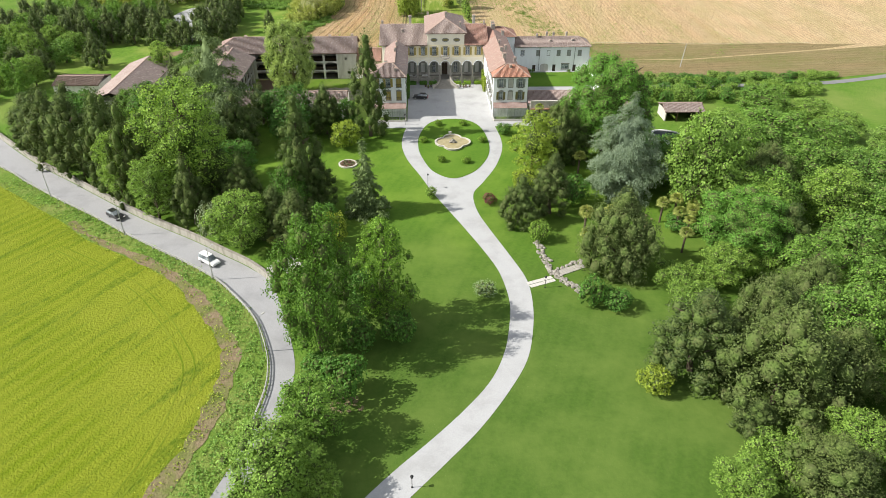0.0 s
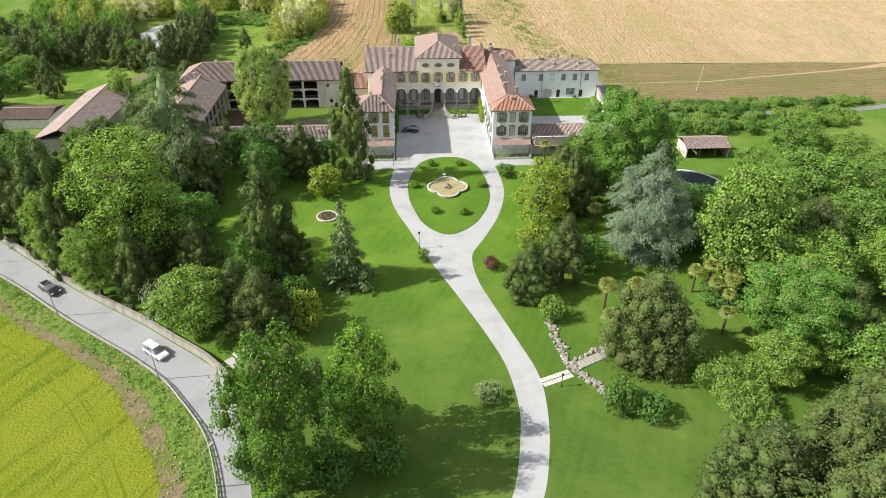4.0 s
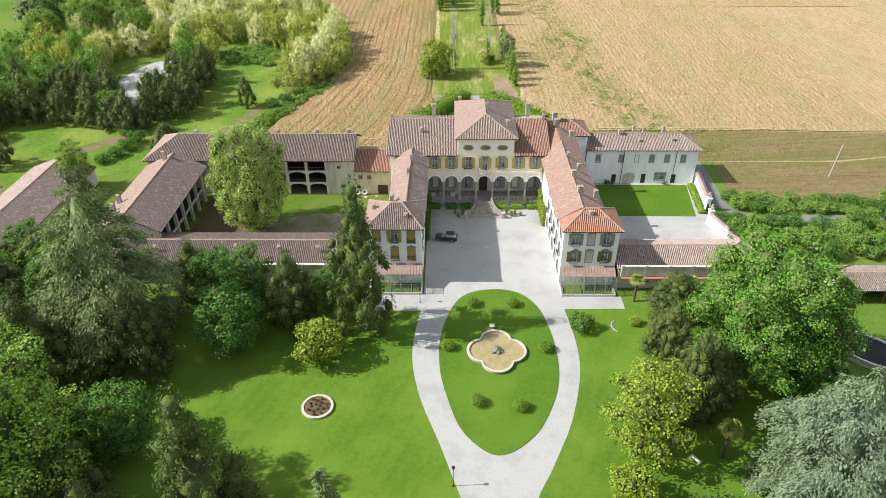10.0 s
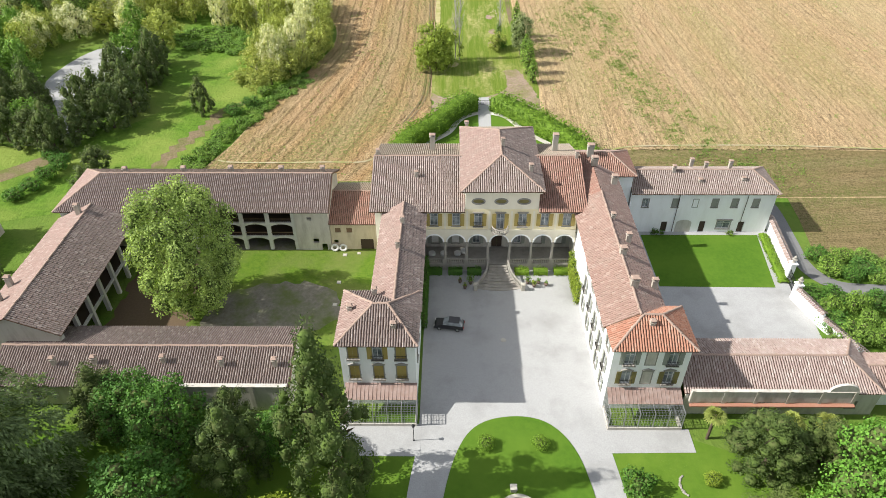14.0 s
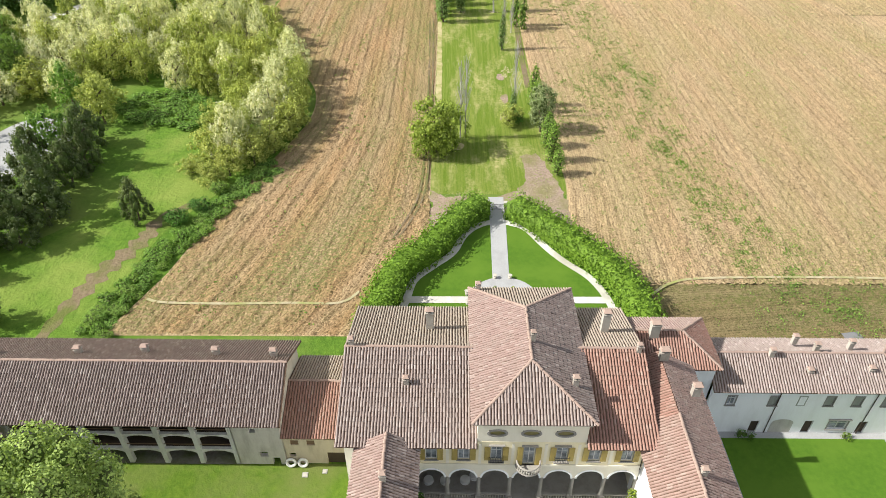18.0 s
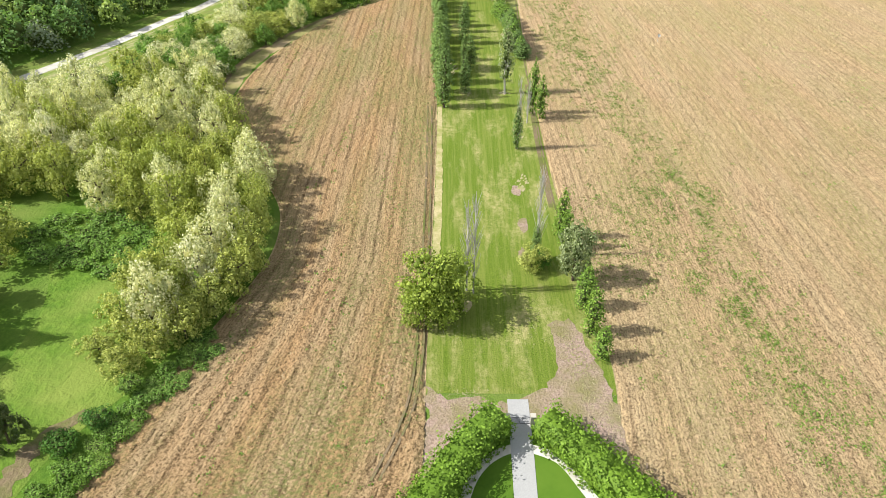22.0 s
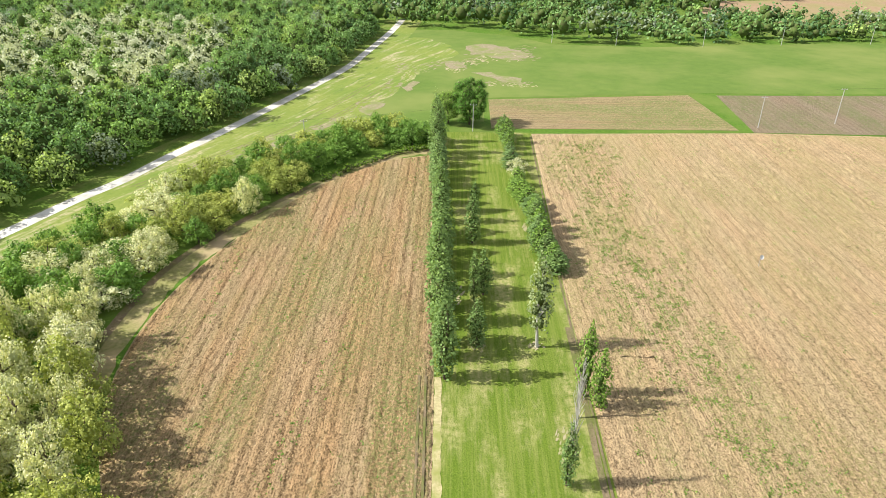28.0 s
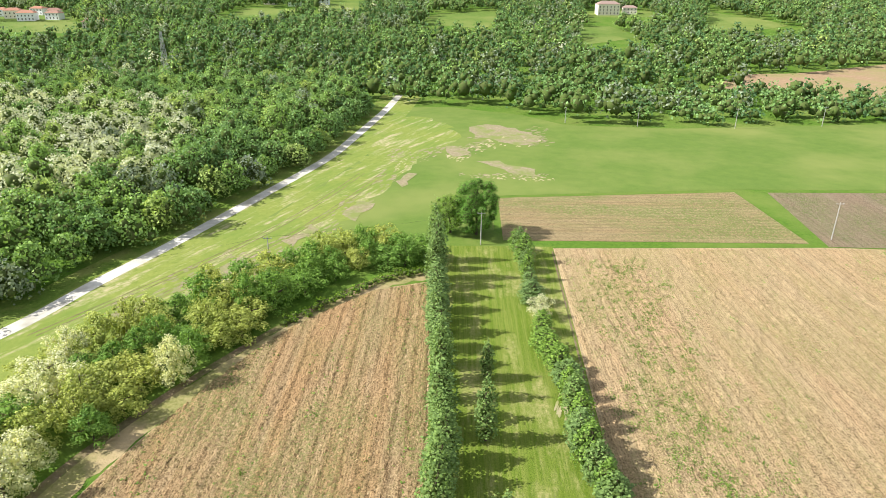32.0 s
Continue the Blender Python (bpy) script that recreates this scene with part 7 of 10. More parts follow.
for z in (2.9, 5.8):
    part("floor_beam", boxes((-53.6, -26.9, 216.5, 216.9, z - 0.28, z)), M["grey_plaster"], barn)
    for xa in (-53.3, -48.8, -44.3, -39.8, -35.3, -30.8):
        bm = bmesh.new()
        rise = [(xa + 3.9 * k / 8, z - 0.28 - 0.55 * abs(k / 4 - 1) ** 2.4) for k in range(9)]
        fr = [bm.verts.new((x, y, zz)) for y in (216.5, 216.8) for x, zz in [(xa, z - 0.28)] + rise + [(xa + 3.9, z - 0.28)]]
        m = len(fr) // 2
        bm.faces.new(fr[:m])
        bm.faces.new(fr[m:][::-1])
        for k in range(m):
            bm.faces.new((fr[k - 1], fr[k], fr[m + k], fr[m + k - 1]))
        bmesh.ops.recalc_face_normals(bm, faces=bm.faces[:])
        part("bay_arch", bm, M["grey_plaster"], barn)
    part("hay_floor", boxes((-53.6, -26.9, 216.9, 222.5, z - 0.2, z)), M["dark_wood"], barn)
    for xa in (-53.3, -48.8, -44.3, -39.8, -35.3, -30.8):
        part("railing", boxes((xa, xa + 3.9, 216.6, 216.66, z + 0.75, z + 0.84)), M["wood"], barn)
wall(barn, "court_front", "x", -66.0, -53.9, 216.4, 0, 8.6, 0.5, M["old_plaster"])
pl, rd = gable_x(-66.5, -20.5, 216.4, 228.5, 8.7, 12.2, 0.9, hip0=6.5)
roof(barn, pl, "tile_old", rd, ["tile_old", "tile_dark", "tile_pink"])
for x, y, z in ((-29.4, 224.6, 11.9), (-38.6, 225.2, 11.6), (-46.9, 224.8, 11.7), (-22.0, 224.2, 12.2), (-57.2, 224.4, 11.8)):
    chimney(barn, x, y, z - 1.8, z, 0.75, 0.6)

stable = thing("stable_barn", (-60, 201, 0), "old open-fronted stable with broad tiled roof", "barn")
wall(stable, "west_wall", "y", 188.5, 213.0, -65.2, 0, 7.6, 0.5, M["old_plaster"])
gable_end(stable, "x", -65.2, -53.6, 188.0, 0, 7.5, 10.6, 0.5, M["old_plaster"])
gable_end(stable, "x", -65.2, -53.6, 213.5, 0, 7.5, 10.6, -0.5, M["old_plaster"])
wall(stable, "inner_wall", "y", 188.5, 213.0, -59.0, 0, 7.6, 0.4, M["old_plaster"])
for k in range(7):
    y = 188.8 + k * 4.0
    part("pier", boxes((-54.2, -53.6, y - 0.28, y + 0.28, 0, 7.6)), M["grey_plaster"], stable)
for z in (3.4,):
    part("floor_beam", boxes((-54.1, -53.7, 188.5, 213.0, z - 0.3, z)), M["grey_plaster"], stable)
    part("hay_floor", boxes((-59.0, -54.2, 188.5, 213.0, z - 0.2, z)), M["dark_wood"], stable)
pl, rd = gable_y(-65.2, -53.6, 188.0, 214.5, 7.7, 10.9, 0.8)
roof(stable, pl, "tile_old", rd, ["tile_pink", "tile_old"])
for x, y in ((-63.6, 193.0), (-64.0, 196.6), (-60.5, 212.6)):
    chimney(stable, x, y, 8.6, 10.2 if x < -62 else 12.0, 0.8, 0.6)

low = thing("low_outbuilding", (-41, 187, 0), "long low outbuilding with old tiled roof and parapet", "outbuilding")
wall(low, "front_wall", "x", -60.6, -21.4, 182.0, 0, 4.2, 0.4, M["old_plaster"], [(x, x + 1.2, 1.2, 2.6) for x in (-56, -50, -44, -38, -32, -26)])
for x in (-56, -50, -44, -38, -32, -26):
    window(low, "x", 182.0, -1, x + 0.6, 1.2, 1.2, 2.6)
wall(low, "court_wall", "x", -60.6, -21.4, 192.2, 0, 4.2, -0.4, M["old_plaster"])
gable_end(low, "y", 182.0, 192.2, -21.0, 0, 4.1, 6.1, -0.4, M["old_plaster"])
gable_end(low, "y", 182.0, 192.2, -61.0, 0, 4.1, 6.1, 0.4, M["old_plaster"])
pl, rd = gable_x(-61.0, -21.0, 182.0, 192.2, 4.3, 6.3, 0.5)
roof(low, pl, "tile_old", rd)
part("parapet", boxes((-35.0, -21.0, 181.2, 181.6, 0, 4.7), (-35.0, -21.0, 181.1, 181.7, 4.7, 4.85)), M["old_plaster"], low)
for k in range(4):
    x = -34.8 + k * 4.53
    part("parapet_pier", boxes((x - 0.25, x + 0.25, 181.05, 181.19, 0, 4.9)), M["pale_stone"], low)
for x, y in ((-47.5, 184.6), (-38.2, 184.8), (-30.2, 184.4), (-23.0, 184.4), (-53, 184.4)):
    chimney(low, x, y, 4.6, 6.4, 0.6, 0.5)

link = thing("link_house", (-16, 220, 0), "small old house with red and mossy tiles", "house")
wall(link, "front_wall", "x", -20.4, -11.7, 216.6, 0, 5.8, 0.4, M["yellow_old"], [(-15.3, -13.0, 0.0, 2.3), (-19.6, -18.6, 3.7, 4.7), (-17.6, -16.6, 3.7, 4.7), (-20.0, -19.2, 1.3, 2.1)])
part("garage_door", boxes((-15.3, -13.0, 216.8, 216.88, 0, 2.3)), M["dark_wood"], link)
for c in (-19.1, -17.1):
    part("brick_grille", boxes((c - 0.5, c + 0.5, 216.75, 216.83, 3.7, 4.7)), M["wood"], link)
wall(link, "rear_wall", "x", -20.4, -11.7, 229.0, 0, 5.6, -0.4, M["old_plaster"])
roof(link, [[(-20.5, 216.0, 5.9), (-12.2, 216.0, 5.9), (-12.2, 223.0, 8.2), (-20.5, 223.0, 8.2)], [(-12.2, 229.4, 5.8), (-20.5, 229.4, 5.8), (-20.5, 223.0, 8.2), (-12.2, 223.0, 8.2)]], "tile_redold", [[(-20.5, 223.0, 8.2), (-12.2, 223.0, 8.2)]], ["tile_redold", "tile_moss"])

orang = thing("east_outbuilding", (45, 186, 0), "low weathered outbuilding with parapet and old tiled roof", "outbuilding")
wall(orang, "front_wall", "x", 31.6, 57.0, 181.0, 0, 4.2, 0.4, M["old_plaster"], [(x, x + 1.1, 1.4, 2.6) for x in (36.2, 41.5, 53.2)])
for x in (36.2, 41.5, 53.2):
    window(orang, "x", 181.0, -1, x + 0.55, 1.1, 1.4, 2.6)
wall(orang, "court_wall", "x", 31.6, 57.0, 190.2, 0, 4.2, -0.4, M["old_plaster"])
wall(orang, "east_wall", "y", 181.4, 189.8, 57.0, 0, 4.2, -0.4, M["old_plaster"])
pl, rd = gable_x(31.6, 57.0, 181.4, 190.2, 4.3, 6.3, 0.5, hip1=3.4)
roof(orang, pl, "tile_pale", rd, ["tile_pale"] * 3)
part("parapet", boxes((32.0, 53.5, 180.5, 180.85, 3.0, 5.0), (32.0, 53.5, 180.42, 180.92, 5.0, 5.14)), M["old_plaster"], orang)
part("lean_to", boxes((32.0, 53.5, 179.9, 180.49, 2.7, 2.9)), M["tile_red"], orang)
bm = bmesh.new()
pts = [(49.6, 5.1)] + [(51.6 + 1.9 * math.cos(math.pi - math.pi * k / 10), 5.1 + 1.35 * math.sin(math.pi * k / 10)) for k in range(11)] + [(53.5, 5.1)]
f = [bm.verts.new((x, 180.5, z)) for x, z in pts]
b = [bm.verts.new((x, 180.85, z)) for x, z in pts]
bm.faces.new(f)
bm.faces.new(b[::-1])
for i in range(len(pts)):
    bm.faces.new((f[i - 1], b[i - 1], b[i], f[i]))
bmesh.ops.recalc_face_normals(bm, faces=bm.faces[:])
part("curved_gable", bm, M["old_plaster"], orang)
for k in range(6):
    x = 32.2 + k * 4.2
    part("parapet_pier", boxes((x - 0.22, x + 0.22, 180.36, 180.41, 2.9, 5.3)), M["pale_stone"], orang)
annex = thing("annex", (60, 186, 0), "small annex with reddish tiled roof", "outbuilding")
part("wall", boxes((57.6, 62.0, 182.6, 189.0, 0, 2.8)), M["white_plaster"], annex)
pl, rd = gable_x(57.6, 62.0, 182.6, 189.0, 2.9, 4.4, 0.4, hip1=2.4)
roof(annex, pl, "tile_pink", rd)

oldbarn = thing("old_west_barn", (-86, 206, 0), "long old barn with weathered tiled roof", "barn")
part("wall", boxes((-95.5, -82.0, 186.5, 221.5, 0, 4.0)), M["old_plaster"], oldbarn)
pl, rd = gable_y(-95.5, -82.0, 186.5, 221.5, 4.1, 6.7, 0.5)
roof(oldbarn, pl, "tile_old", rd, ["tile_pale", "tile_old"])
grey_shed = thing("low_shed", (-107, 209, 0), "low grey shed behind the west barn", "shed")
part("wall", boxes((-114, -100, 204, 214, 0, 2.8)), M["grey_plaster"], grey_shed)
pl, rd = gable_x(-114, -100, 204, 214, 2.9, 4.2, 0.4)
roof(grey_shed, pl, "tile_dark", rd)

shed = thing("field_shed", (76, 180, 0), "open-fronted shed with old tiled roof in the meadow", "shed")
wall(shed, "rear_wall", "x", 70.5, 81.5, 183.5, 0, 3.0, -0.3, M["old_plaster"])
wall(shed, "side_wall", "y", 177.0, 183.2, 70.5, 0, 2.8, 0.3, M["old_plaster"])
wall(shed, "side_wall", "y", 177.0, 183.2, 81.5, 0, 2.8, -0.3, M["old_plaster"])
for x in (74.0, 78.0):
    part("post", boxes((x - 0.15, x + 0.15, 177.0, 177.3, 0, 2.8)), M["wood"], shed)
pl, rd = gable_x(70.5, 81.5, 177.0, 183.5, 2.9, 4.2, 0.6)
roof(shed, pl, "tile_old", rd, ["tile_old", "tile_old"])
# ---- park trees and shrubs ----
plant("light", -50.5, 133, 29.5, 10.2)
plant("light", -56.5, 125, 15, 4.6)
plant("yew", -81.3, 147, 20, 6.4)
plant("yew", -70.8, 139.6, 22, 6.2)
plant("yew", -62.4, 131.5, 22, 5.2)
plant("yew", -97, 162, 15, 6.9)
plant("yew", -90, 154, 18, 6.5)
plant("yew", -48.5, 123.5, 14, 4.2)
plant("round", -36.4, 114.2, 12.5, 6.6)
plant("silver", -42.5, 116.0, 9.5, 3.2)
plant("cypress", -25.4, 127.5, 25.5, 5.8)
plant("cypress", -22.2, 129, 14, 4.4)
plant("yew", -24.6, 112.4, 13, 5.0)
plant("yellow", -17.7, 114, 7.6, 3.4)
plant("oak", -16.4, 81.6, 26.5, 5.7)
plant("freshoak", -6.2, 89.5, 20.5, 5.0)
plant("deepshrub", -10.7, 83, 5.5, 3.8)
plant("mid", -15.5, 64, 11.5, 5.0)
plant("round", -19.6, 55, 11.5, 6.4)
plant("round", -13.6, 54, 6, 3.2)
plant("deepshrub", -16.6, 77, 3.6, 2.8)
plant("spruce", -12, 126.5, 17.5, 5.2)
plant("yellow", -19.4, 161.8, 7.6, 4.4)
plant("cypress", -13.4, 169, 26, 5.6)
plant("deep", -33.6, 163.6, 13, 6.0)
plant("yew", -25.4, 170.6, 13, 4.8)
plant("plane", -39.4, 201.2, 23.5, 8.2)
plant("cedar", -52.5, 165.5, 32.0, 13.8)
plant("shrub", -78.5, 186, 6, 4.2)
plant("deep", -44, 144, 10, 6)
plant("yew", -44.4, 178.6, 10.5, 4.4)
plant("yew", -26.8, 176, 10, 3.6)
plant("maple", 26.8, 142.6, 17.5, 6.0)
plant("yew", 35, 149.6, 15.5, 4.2)
plant("chestnut", 47.6, 158, 25.5, 11.0)
plant("bluecedar", 46.4, 134.6, 24, 11.4)
plant("yew", 21.1, 121.2, 10.5, 4.6)
plant("cypress", 28.4, 125.6, 14, 4.8)
plant("round", 60, 124.6, 24, 9.2)
plant("chestnut", 62, 106.5, 15.5, 9)
plant("grey", 77, 129.6, 13.5, 6.8)
plant("grey", 37.6, 104.4, 15.5, 7.6)
plant("thicket", 48.0, 97.5, 5.0, 5.4)
plant("thicket", 48.5, 91.5, 4.6, 4.6)
plant("deepshrub", 30.1, 93, 6.2, 2.8)
plant("deepshrub", 34.6, 91.8, 4.0, 3.0)
plant("shrub", 24, 114.4, 4.8, 2.5)
plant("red", 15.5, 130.4, 2.5, 1.8)
plant("yellow", 32.7, 170.6, 1.5, 1.2)
plant("shrub", 2.3, 133.6, 2.8, 1.5)
plant("deepshrub", 23.2, 169.4, 3.2, 2.4)
plant("yew", 42.2, 75.6, 14.5, 7.0)
plant("grey", 51.8, 68, 17, 8.8)
plant("grey", 54.2, 79.4, 14.5, 6.6)
plant("yew", 46.3, 62.4, 6.2, 3.4)
plant("yellow", 35, 71.4, 4.6, 2.8)
plant("thicket", 47.7, 56.2, 5, 5.4)
plant("round", 40, 51.6, 7, 4.0)
plant("grey", 51.1, 52.2, 9.5, 6.6)
plant("round", 67.8, 117.6, 13, 9.5)
plant("thicket", 65, 101, 6, 5.0)
plant("mid", 81.6, 100.4, 13, 7.4)
plant("yew", 69.6, 104.2, 12, 6.0)
plant("mid", 69, 142, 8, 5.5)
plant("mid", 86.7, 148.6, 15, 10)
plant("mid", 99, 178, 10, 7.5)
plant("round", 110, 172.8, 8, 6.4)
plant("round", 114.4, 164.4, 7, 7.5)
plant("mid", 92, 160, 9, 6.5)
plant("mid", 102, 150, 11, 7)
plant("round", 120, 150, 9, 7)
plant("mid", 98, 128, 13, 8)
plant("mid", 96, 112, 13, 8)
plant("mid", 110, 132, 12, 8)
plant("grey", 66, 88, 12, 6)
plant("mid", 78, 86, 13, 7)
plant("mid", 90, 78, 12, 7)
plant("mid", 72, 66, 11, 6.5)
plant("grey", 64, 56, 10, 5.5)
plant("mid", 84, 62, 12, 7)
plant("mid", 60, 44, 10, 6)
plant("yew", 40, 173.2, 8.5, 5.0)
plant("yew", 47, 173.6, 7.5, 4.0)
plant("grey", 35.6, 161.8, 10.5, 4.4)
plant("deep", 55, 146, 10, 5)
plant("wooddark", -58, 267, 8.5, 3.0)
plant("deepshrub", -50.5, 266, 3.0, 2.4)
plant("deepshrub", -47.5, 270, 3.0, 2.2)
plant("shrub", -45.5, 276, 2.6, 2.0)
palm(34.0, 116.5, 6.6)
palm(38.8, 115.4, 7.2)
palm(32.3, 107.9, 6.6)
palm(52.3, 109.1, 5.6)
palm(51.5, 121, 5.8)
palm(57.5, 119.5, 6)
palm(61.5, 118.5, 5.4)
palm(54.5, 121.5, 6.4)
plant("deepshrub", 55, 118, 3.5, 4.0)
plant("deepshrub", 60, 117, 3.2, 3.2)
plant("deepshrub", -22, 97, 6, 3.5)
plant("deepshrub", -17, 98.5, 6.5, 3.6)
plant("yew", -13.5, 95, 9, 3.6)
palm(53.8, 117.4, 5.6)
palm(56.5, 117.3, 6)
palm(59.9, 120.7, 6)
palm(38.2, 143, 6.4)
palm(34, 177, 5.4)
palm(42.9, 175.8, 6)
palm(47.6, 175.8, 5.8)
palm(-29.6, 111.4, 3.6)
palm(55, 114.5, 5)

plant("yew", -60, 141, 17, 5.5)
plant("deep", -53, 140, 15, 5.5)
plant("yew", -45, 133, 14, 5)
plant("yew", -38, 127, 13, 4.5)
plant("yew", -58, 153, 18, 6)
plant("deep", -67, 157, 17, 6)
plant("yew", -74, 150, 18, 6)
plant("yew", -46, 158, 15, 5)
plant("deep", -62, 170, 16, 6)
plant("yew", -71, 168, 15, 6)
plant("deep", -34, 174, 13.5, 5.2)
plant("yew", -80, 160, 15, 6)
plant("deep", -88, 168, 14, 6)
plant("yew", -96, 176, 12, 6)
plant("yew", -104, 170, 12, 5.5)
plant("yew", -84, 184, 8, 4.2)
plant("yew", -76, 186, 8.5, 4.0)
plant("mid", -78, 175, 12, 5)
plant("round", -70, 182, 9, 4.5)
plant("deep", -20, 174, 9, 3.6)
plant("deep", -40, 177, 11, 4.6)
plant("light", -66, 133, 18, 5)
plant("yew", -30, 118, 11, 4.5)
plant("deep", -28, 124, 13, 4.6)
plant("deepshrub", -20, 120, 7, 3)
plant("deepshrub", -12, 72, 8, 4)
plant("deep", -10, 92, 9, 4)
plant("deepshrub", -4, 84, 6, 3.2)
plant("deepshrub", -13, 97, 5, 3)
plant("deep", 54, 156, 12, 6)
plant("deep", 58, 138, 13, 6)
plant("yew", 38, 152, 12, 5)
plant("maple", 30, 148, 9, 4)
plant("yellow", 24, 136, 6, 3.4)
plant("deepshrub", 34, 130, 7, 4)
plant("mid", 66, 132, 15, 7)
plant("mid", 74, 140, 15, 7)
plant("round", 56, 98, 9, 5)
plant("mid", 70, 94, 13, 6.5)
plant("grey", 62, 70, 12, 6)
plant("mid", 66, 78, 14, 7)
plant("mid", 72, 118, 14, 7)
plant("round", 86, 118, 14, 7.5)
plant("mid", 88, 132, 14, 7.5)
plant("mid", 80, 158, 9, 5)
plant("round", 84, 168, 7, 5)
plant("mid", 108, 116, 14, 8)
plant("mid", 104, 100, 13, 8)
plant("mid", 94, 94, 13, 7.5)
plant("round", 58, 58, 8, 5)
plant("shrub", 40, 44, 6, 4)
plant("wooddark", -77, 207, 10, 3.6)
plant("wooddark", -73.5, 197, 8, 3.5)
plant("deep", -80, 189, 9, 4.5)
plant("wooddark", -71, 190, 7, 3.4)
plant("wooddark", -69, 230, 8, 4)
plant("wooddark", -72, 240, 7, 3.6)
plant("silver", 11.4, 96.2, 3.0, 2.4)
for bx, by in ((5.3, 175.6), (12.2, 175.6), (0.9, 164.2), (16.7, 164.0), (5.3, 152.2), (11.6, 151.3)):
    plant("box", bx, by, 1.7, 1.15, group="clipped shrubs on the oval lawn")

# avenue trees behind the villa
avenue_rng = random.Random(17)
for i in range(23):
    y = 365.6 + i * 5.1 + avenue_rng.uniform(-0.8, 0.8)
    plant("poplar", -3.3 - 3.6 * i / 22 + avenue_rng.uniform(-0.6, 0.6), y, 13.0 + avenue_rng.uniform(-4.0, 3.5), avenue_rng.uniform(2.1, 3.1), group="western row of avenue poplars")
EAST_ROW = curve([(18.6, 399), (17.2, 406), (16.4, 414), (16.2, 426), (14.8, 438), (14.4, 456), (13.8, 472), (13.2, 484)], steps=3)
for i, (x, y) in enumerate(EAST_ROW):
    kind = "blossom" if i == 14 else avenue_rng.choice(["brightpoplar", "poplar", "brightpoplar"])
    plant(kind, x + avenue_rng.uniform(-0.7, 0.7), y, avenue_rng.uniform(4.8, 9.0), avenue_rng.uniform(2.0, 3.1), group="eastern row of avenue trees")
for px, py, ph, pr in ((2.2, 374.0, 9.5, 1.9), (3.9, 390.4, 9.5, 2.0), (2.1, 388.6, 11.0, 1.3), (2.3, 411.4, 12.0, 2.1), (3.2, 428.0, 8.0, 1.6), (13.3, 345.0, 11.0, 1.35), (13.6, 305.4, 8.0, 1.1)):
    plant("poplar", px, py, ph, pr, group="scattered avenue poplars")
for px, py, ph, pr in ((18.4, 362.2, 14.0, 1.8), (20.0, 359.6, 11.0, 1.8), (18.9, 312.0, 11.0, 1.7), (19.3, 309.0, 9.0, 1.6), (20.2, 293.6, 8.5, 2.0), (20.6, 287.8, 9.5, 1.9), (21.2, 282.8, 6.5, 1.7)):
    plant("brightpoplar", px, py, ph, pr, group="scattered avenue poplars")
plant("palepoplar", 12.5, 374.2, 18.0, 2.7)
plant("woodbright", 12.9, 303.0, 5.2, 2.8)
plant("deepshrub", 14.6, 303.6, 3.4, 1.6)
plant("avenue", -3.4, 291.4, 13.0, 5.2)
plant("avenue", -1.2, 293.6, 10.5, 4.2)
plant("avenue", -5.6, 289.8, 8.0, 3.2)
plant("silvertree", 19.6, 300.4, 11.5, 3.5)
bare_tree(1.7, 297.6, 18.5, 4)
bare_tree(2.8, 297.0, 20.5, 5)
bare_tree(13.9, 306.4, 18.5, 6)
bare_tree(16.7, 357.4, 11.5, 7)
bare_tree(13.5, 345.2, 17.5, 8)
plant("chestnut", 3.0, 495.0, 15.5, 7.0)
plant("round", -4.0, 496.0, 11, 5.0)
# ---- woods ----
wood_rng = random.Random(21)


def scatter(outline, gap, holes=(), seed=0):
    """Places inside an outline, at least gap apart."""
    rng = random.Random(seed)
    xs, ys = [p[0] for p in outline], [p[1] for p in outline]
    out, cells = [], {}
    for _ in range(int((max(xs) - min(xs)) * (max(ys) - min(ys)) / gap / gap * 6)):
        x, y = rng.uniform(min(xs), max(xs)), rng.uniform(min(ys), max(ys))
        c = (int(x // gap), int(y // gap))
        near = [q for i in (-1, 0, 1) for j in (-1, 0, 1) for q in cells.get((c[0] + i, c[1] + j), ())]
        if any((q[0] - x) ** 2 + (q[1] - y) ** 2 < gap * gap for q in near) or not inside(outline, x, y) or any(inside(h, x, y) for h in holes):
            continue
        cells.setdefault(c, []).append((x, y))
        out.append((x, y))
    return out


WOOD_WEST = [(-52, 352), (-46, 340), (-41, 330), (-36.5, 320), (-34, 307), (-38, 294), (-43, 284), (-50, 283), (-50, 294), (-49.5, 306), (-57, 317), (-76, 321), (-90, 324), (-125, 322), (-125, 352), (-100, 360), (-80, 372), (-62, 374), (-55, 358)]
for i, (x, y) in enumerate(scatter(WOOD_WEST, 4.7, seed=3)):
    plant("woodbright" if wood_rng.random() < (0.86 if y < 338 and -66 < x < -44 else 0.5 if x > -46 else 0.30) else "blossom", x, y, wood_rng.uniform(8.5, 13.5), wood_rng.uniform(3.0, 4.4), group="wood beside the west field")
HEDGEROW = [(-64.5, 360), (-65.4, 375), (-64.8, 385), (-63.4, 392), (-62.2, 400), (-59, 406), (-55, 414), (-49.5, 426), (-45, 436.5), (-38.5, 450), (-32, 461), (-23, 471), (-8, 476),
            (-8, 484), (-30, 482), (-45, 468), (-56, 455), (-65, 441), (-73, 428), (-79, 412), (-86, 398), (-90, 380), (-82, 364)]
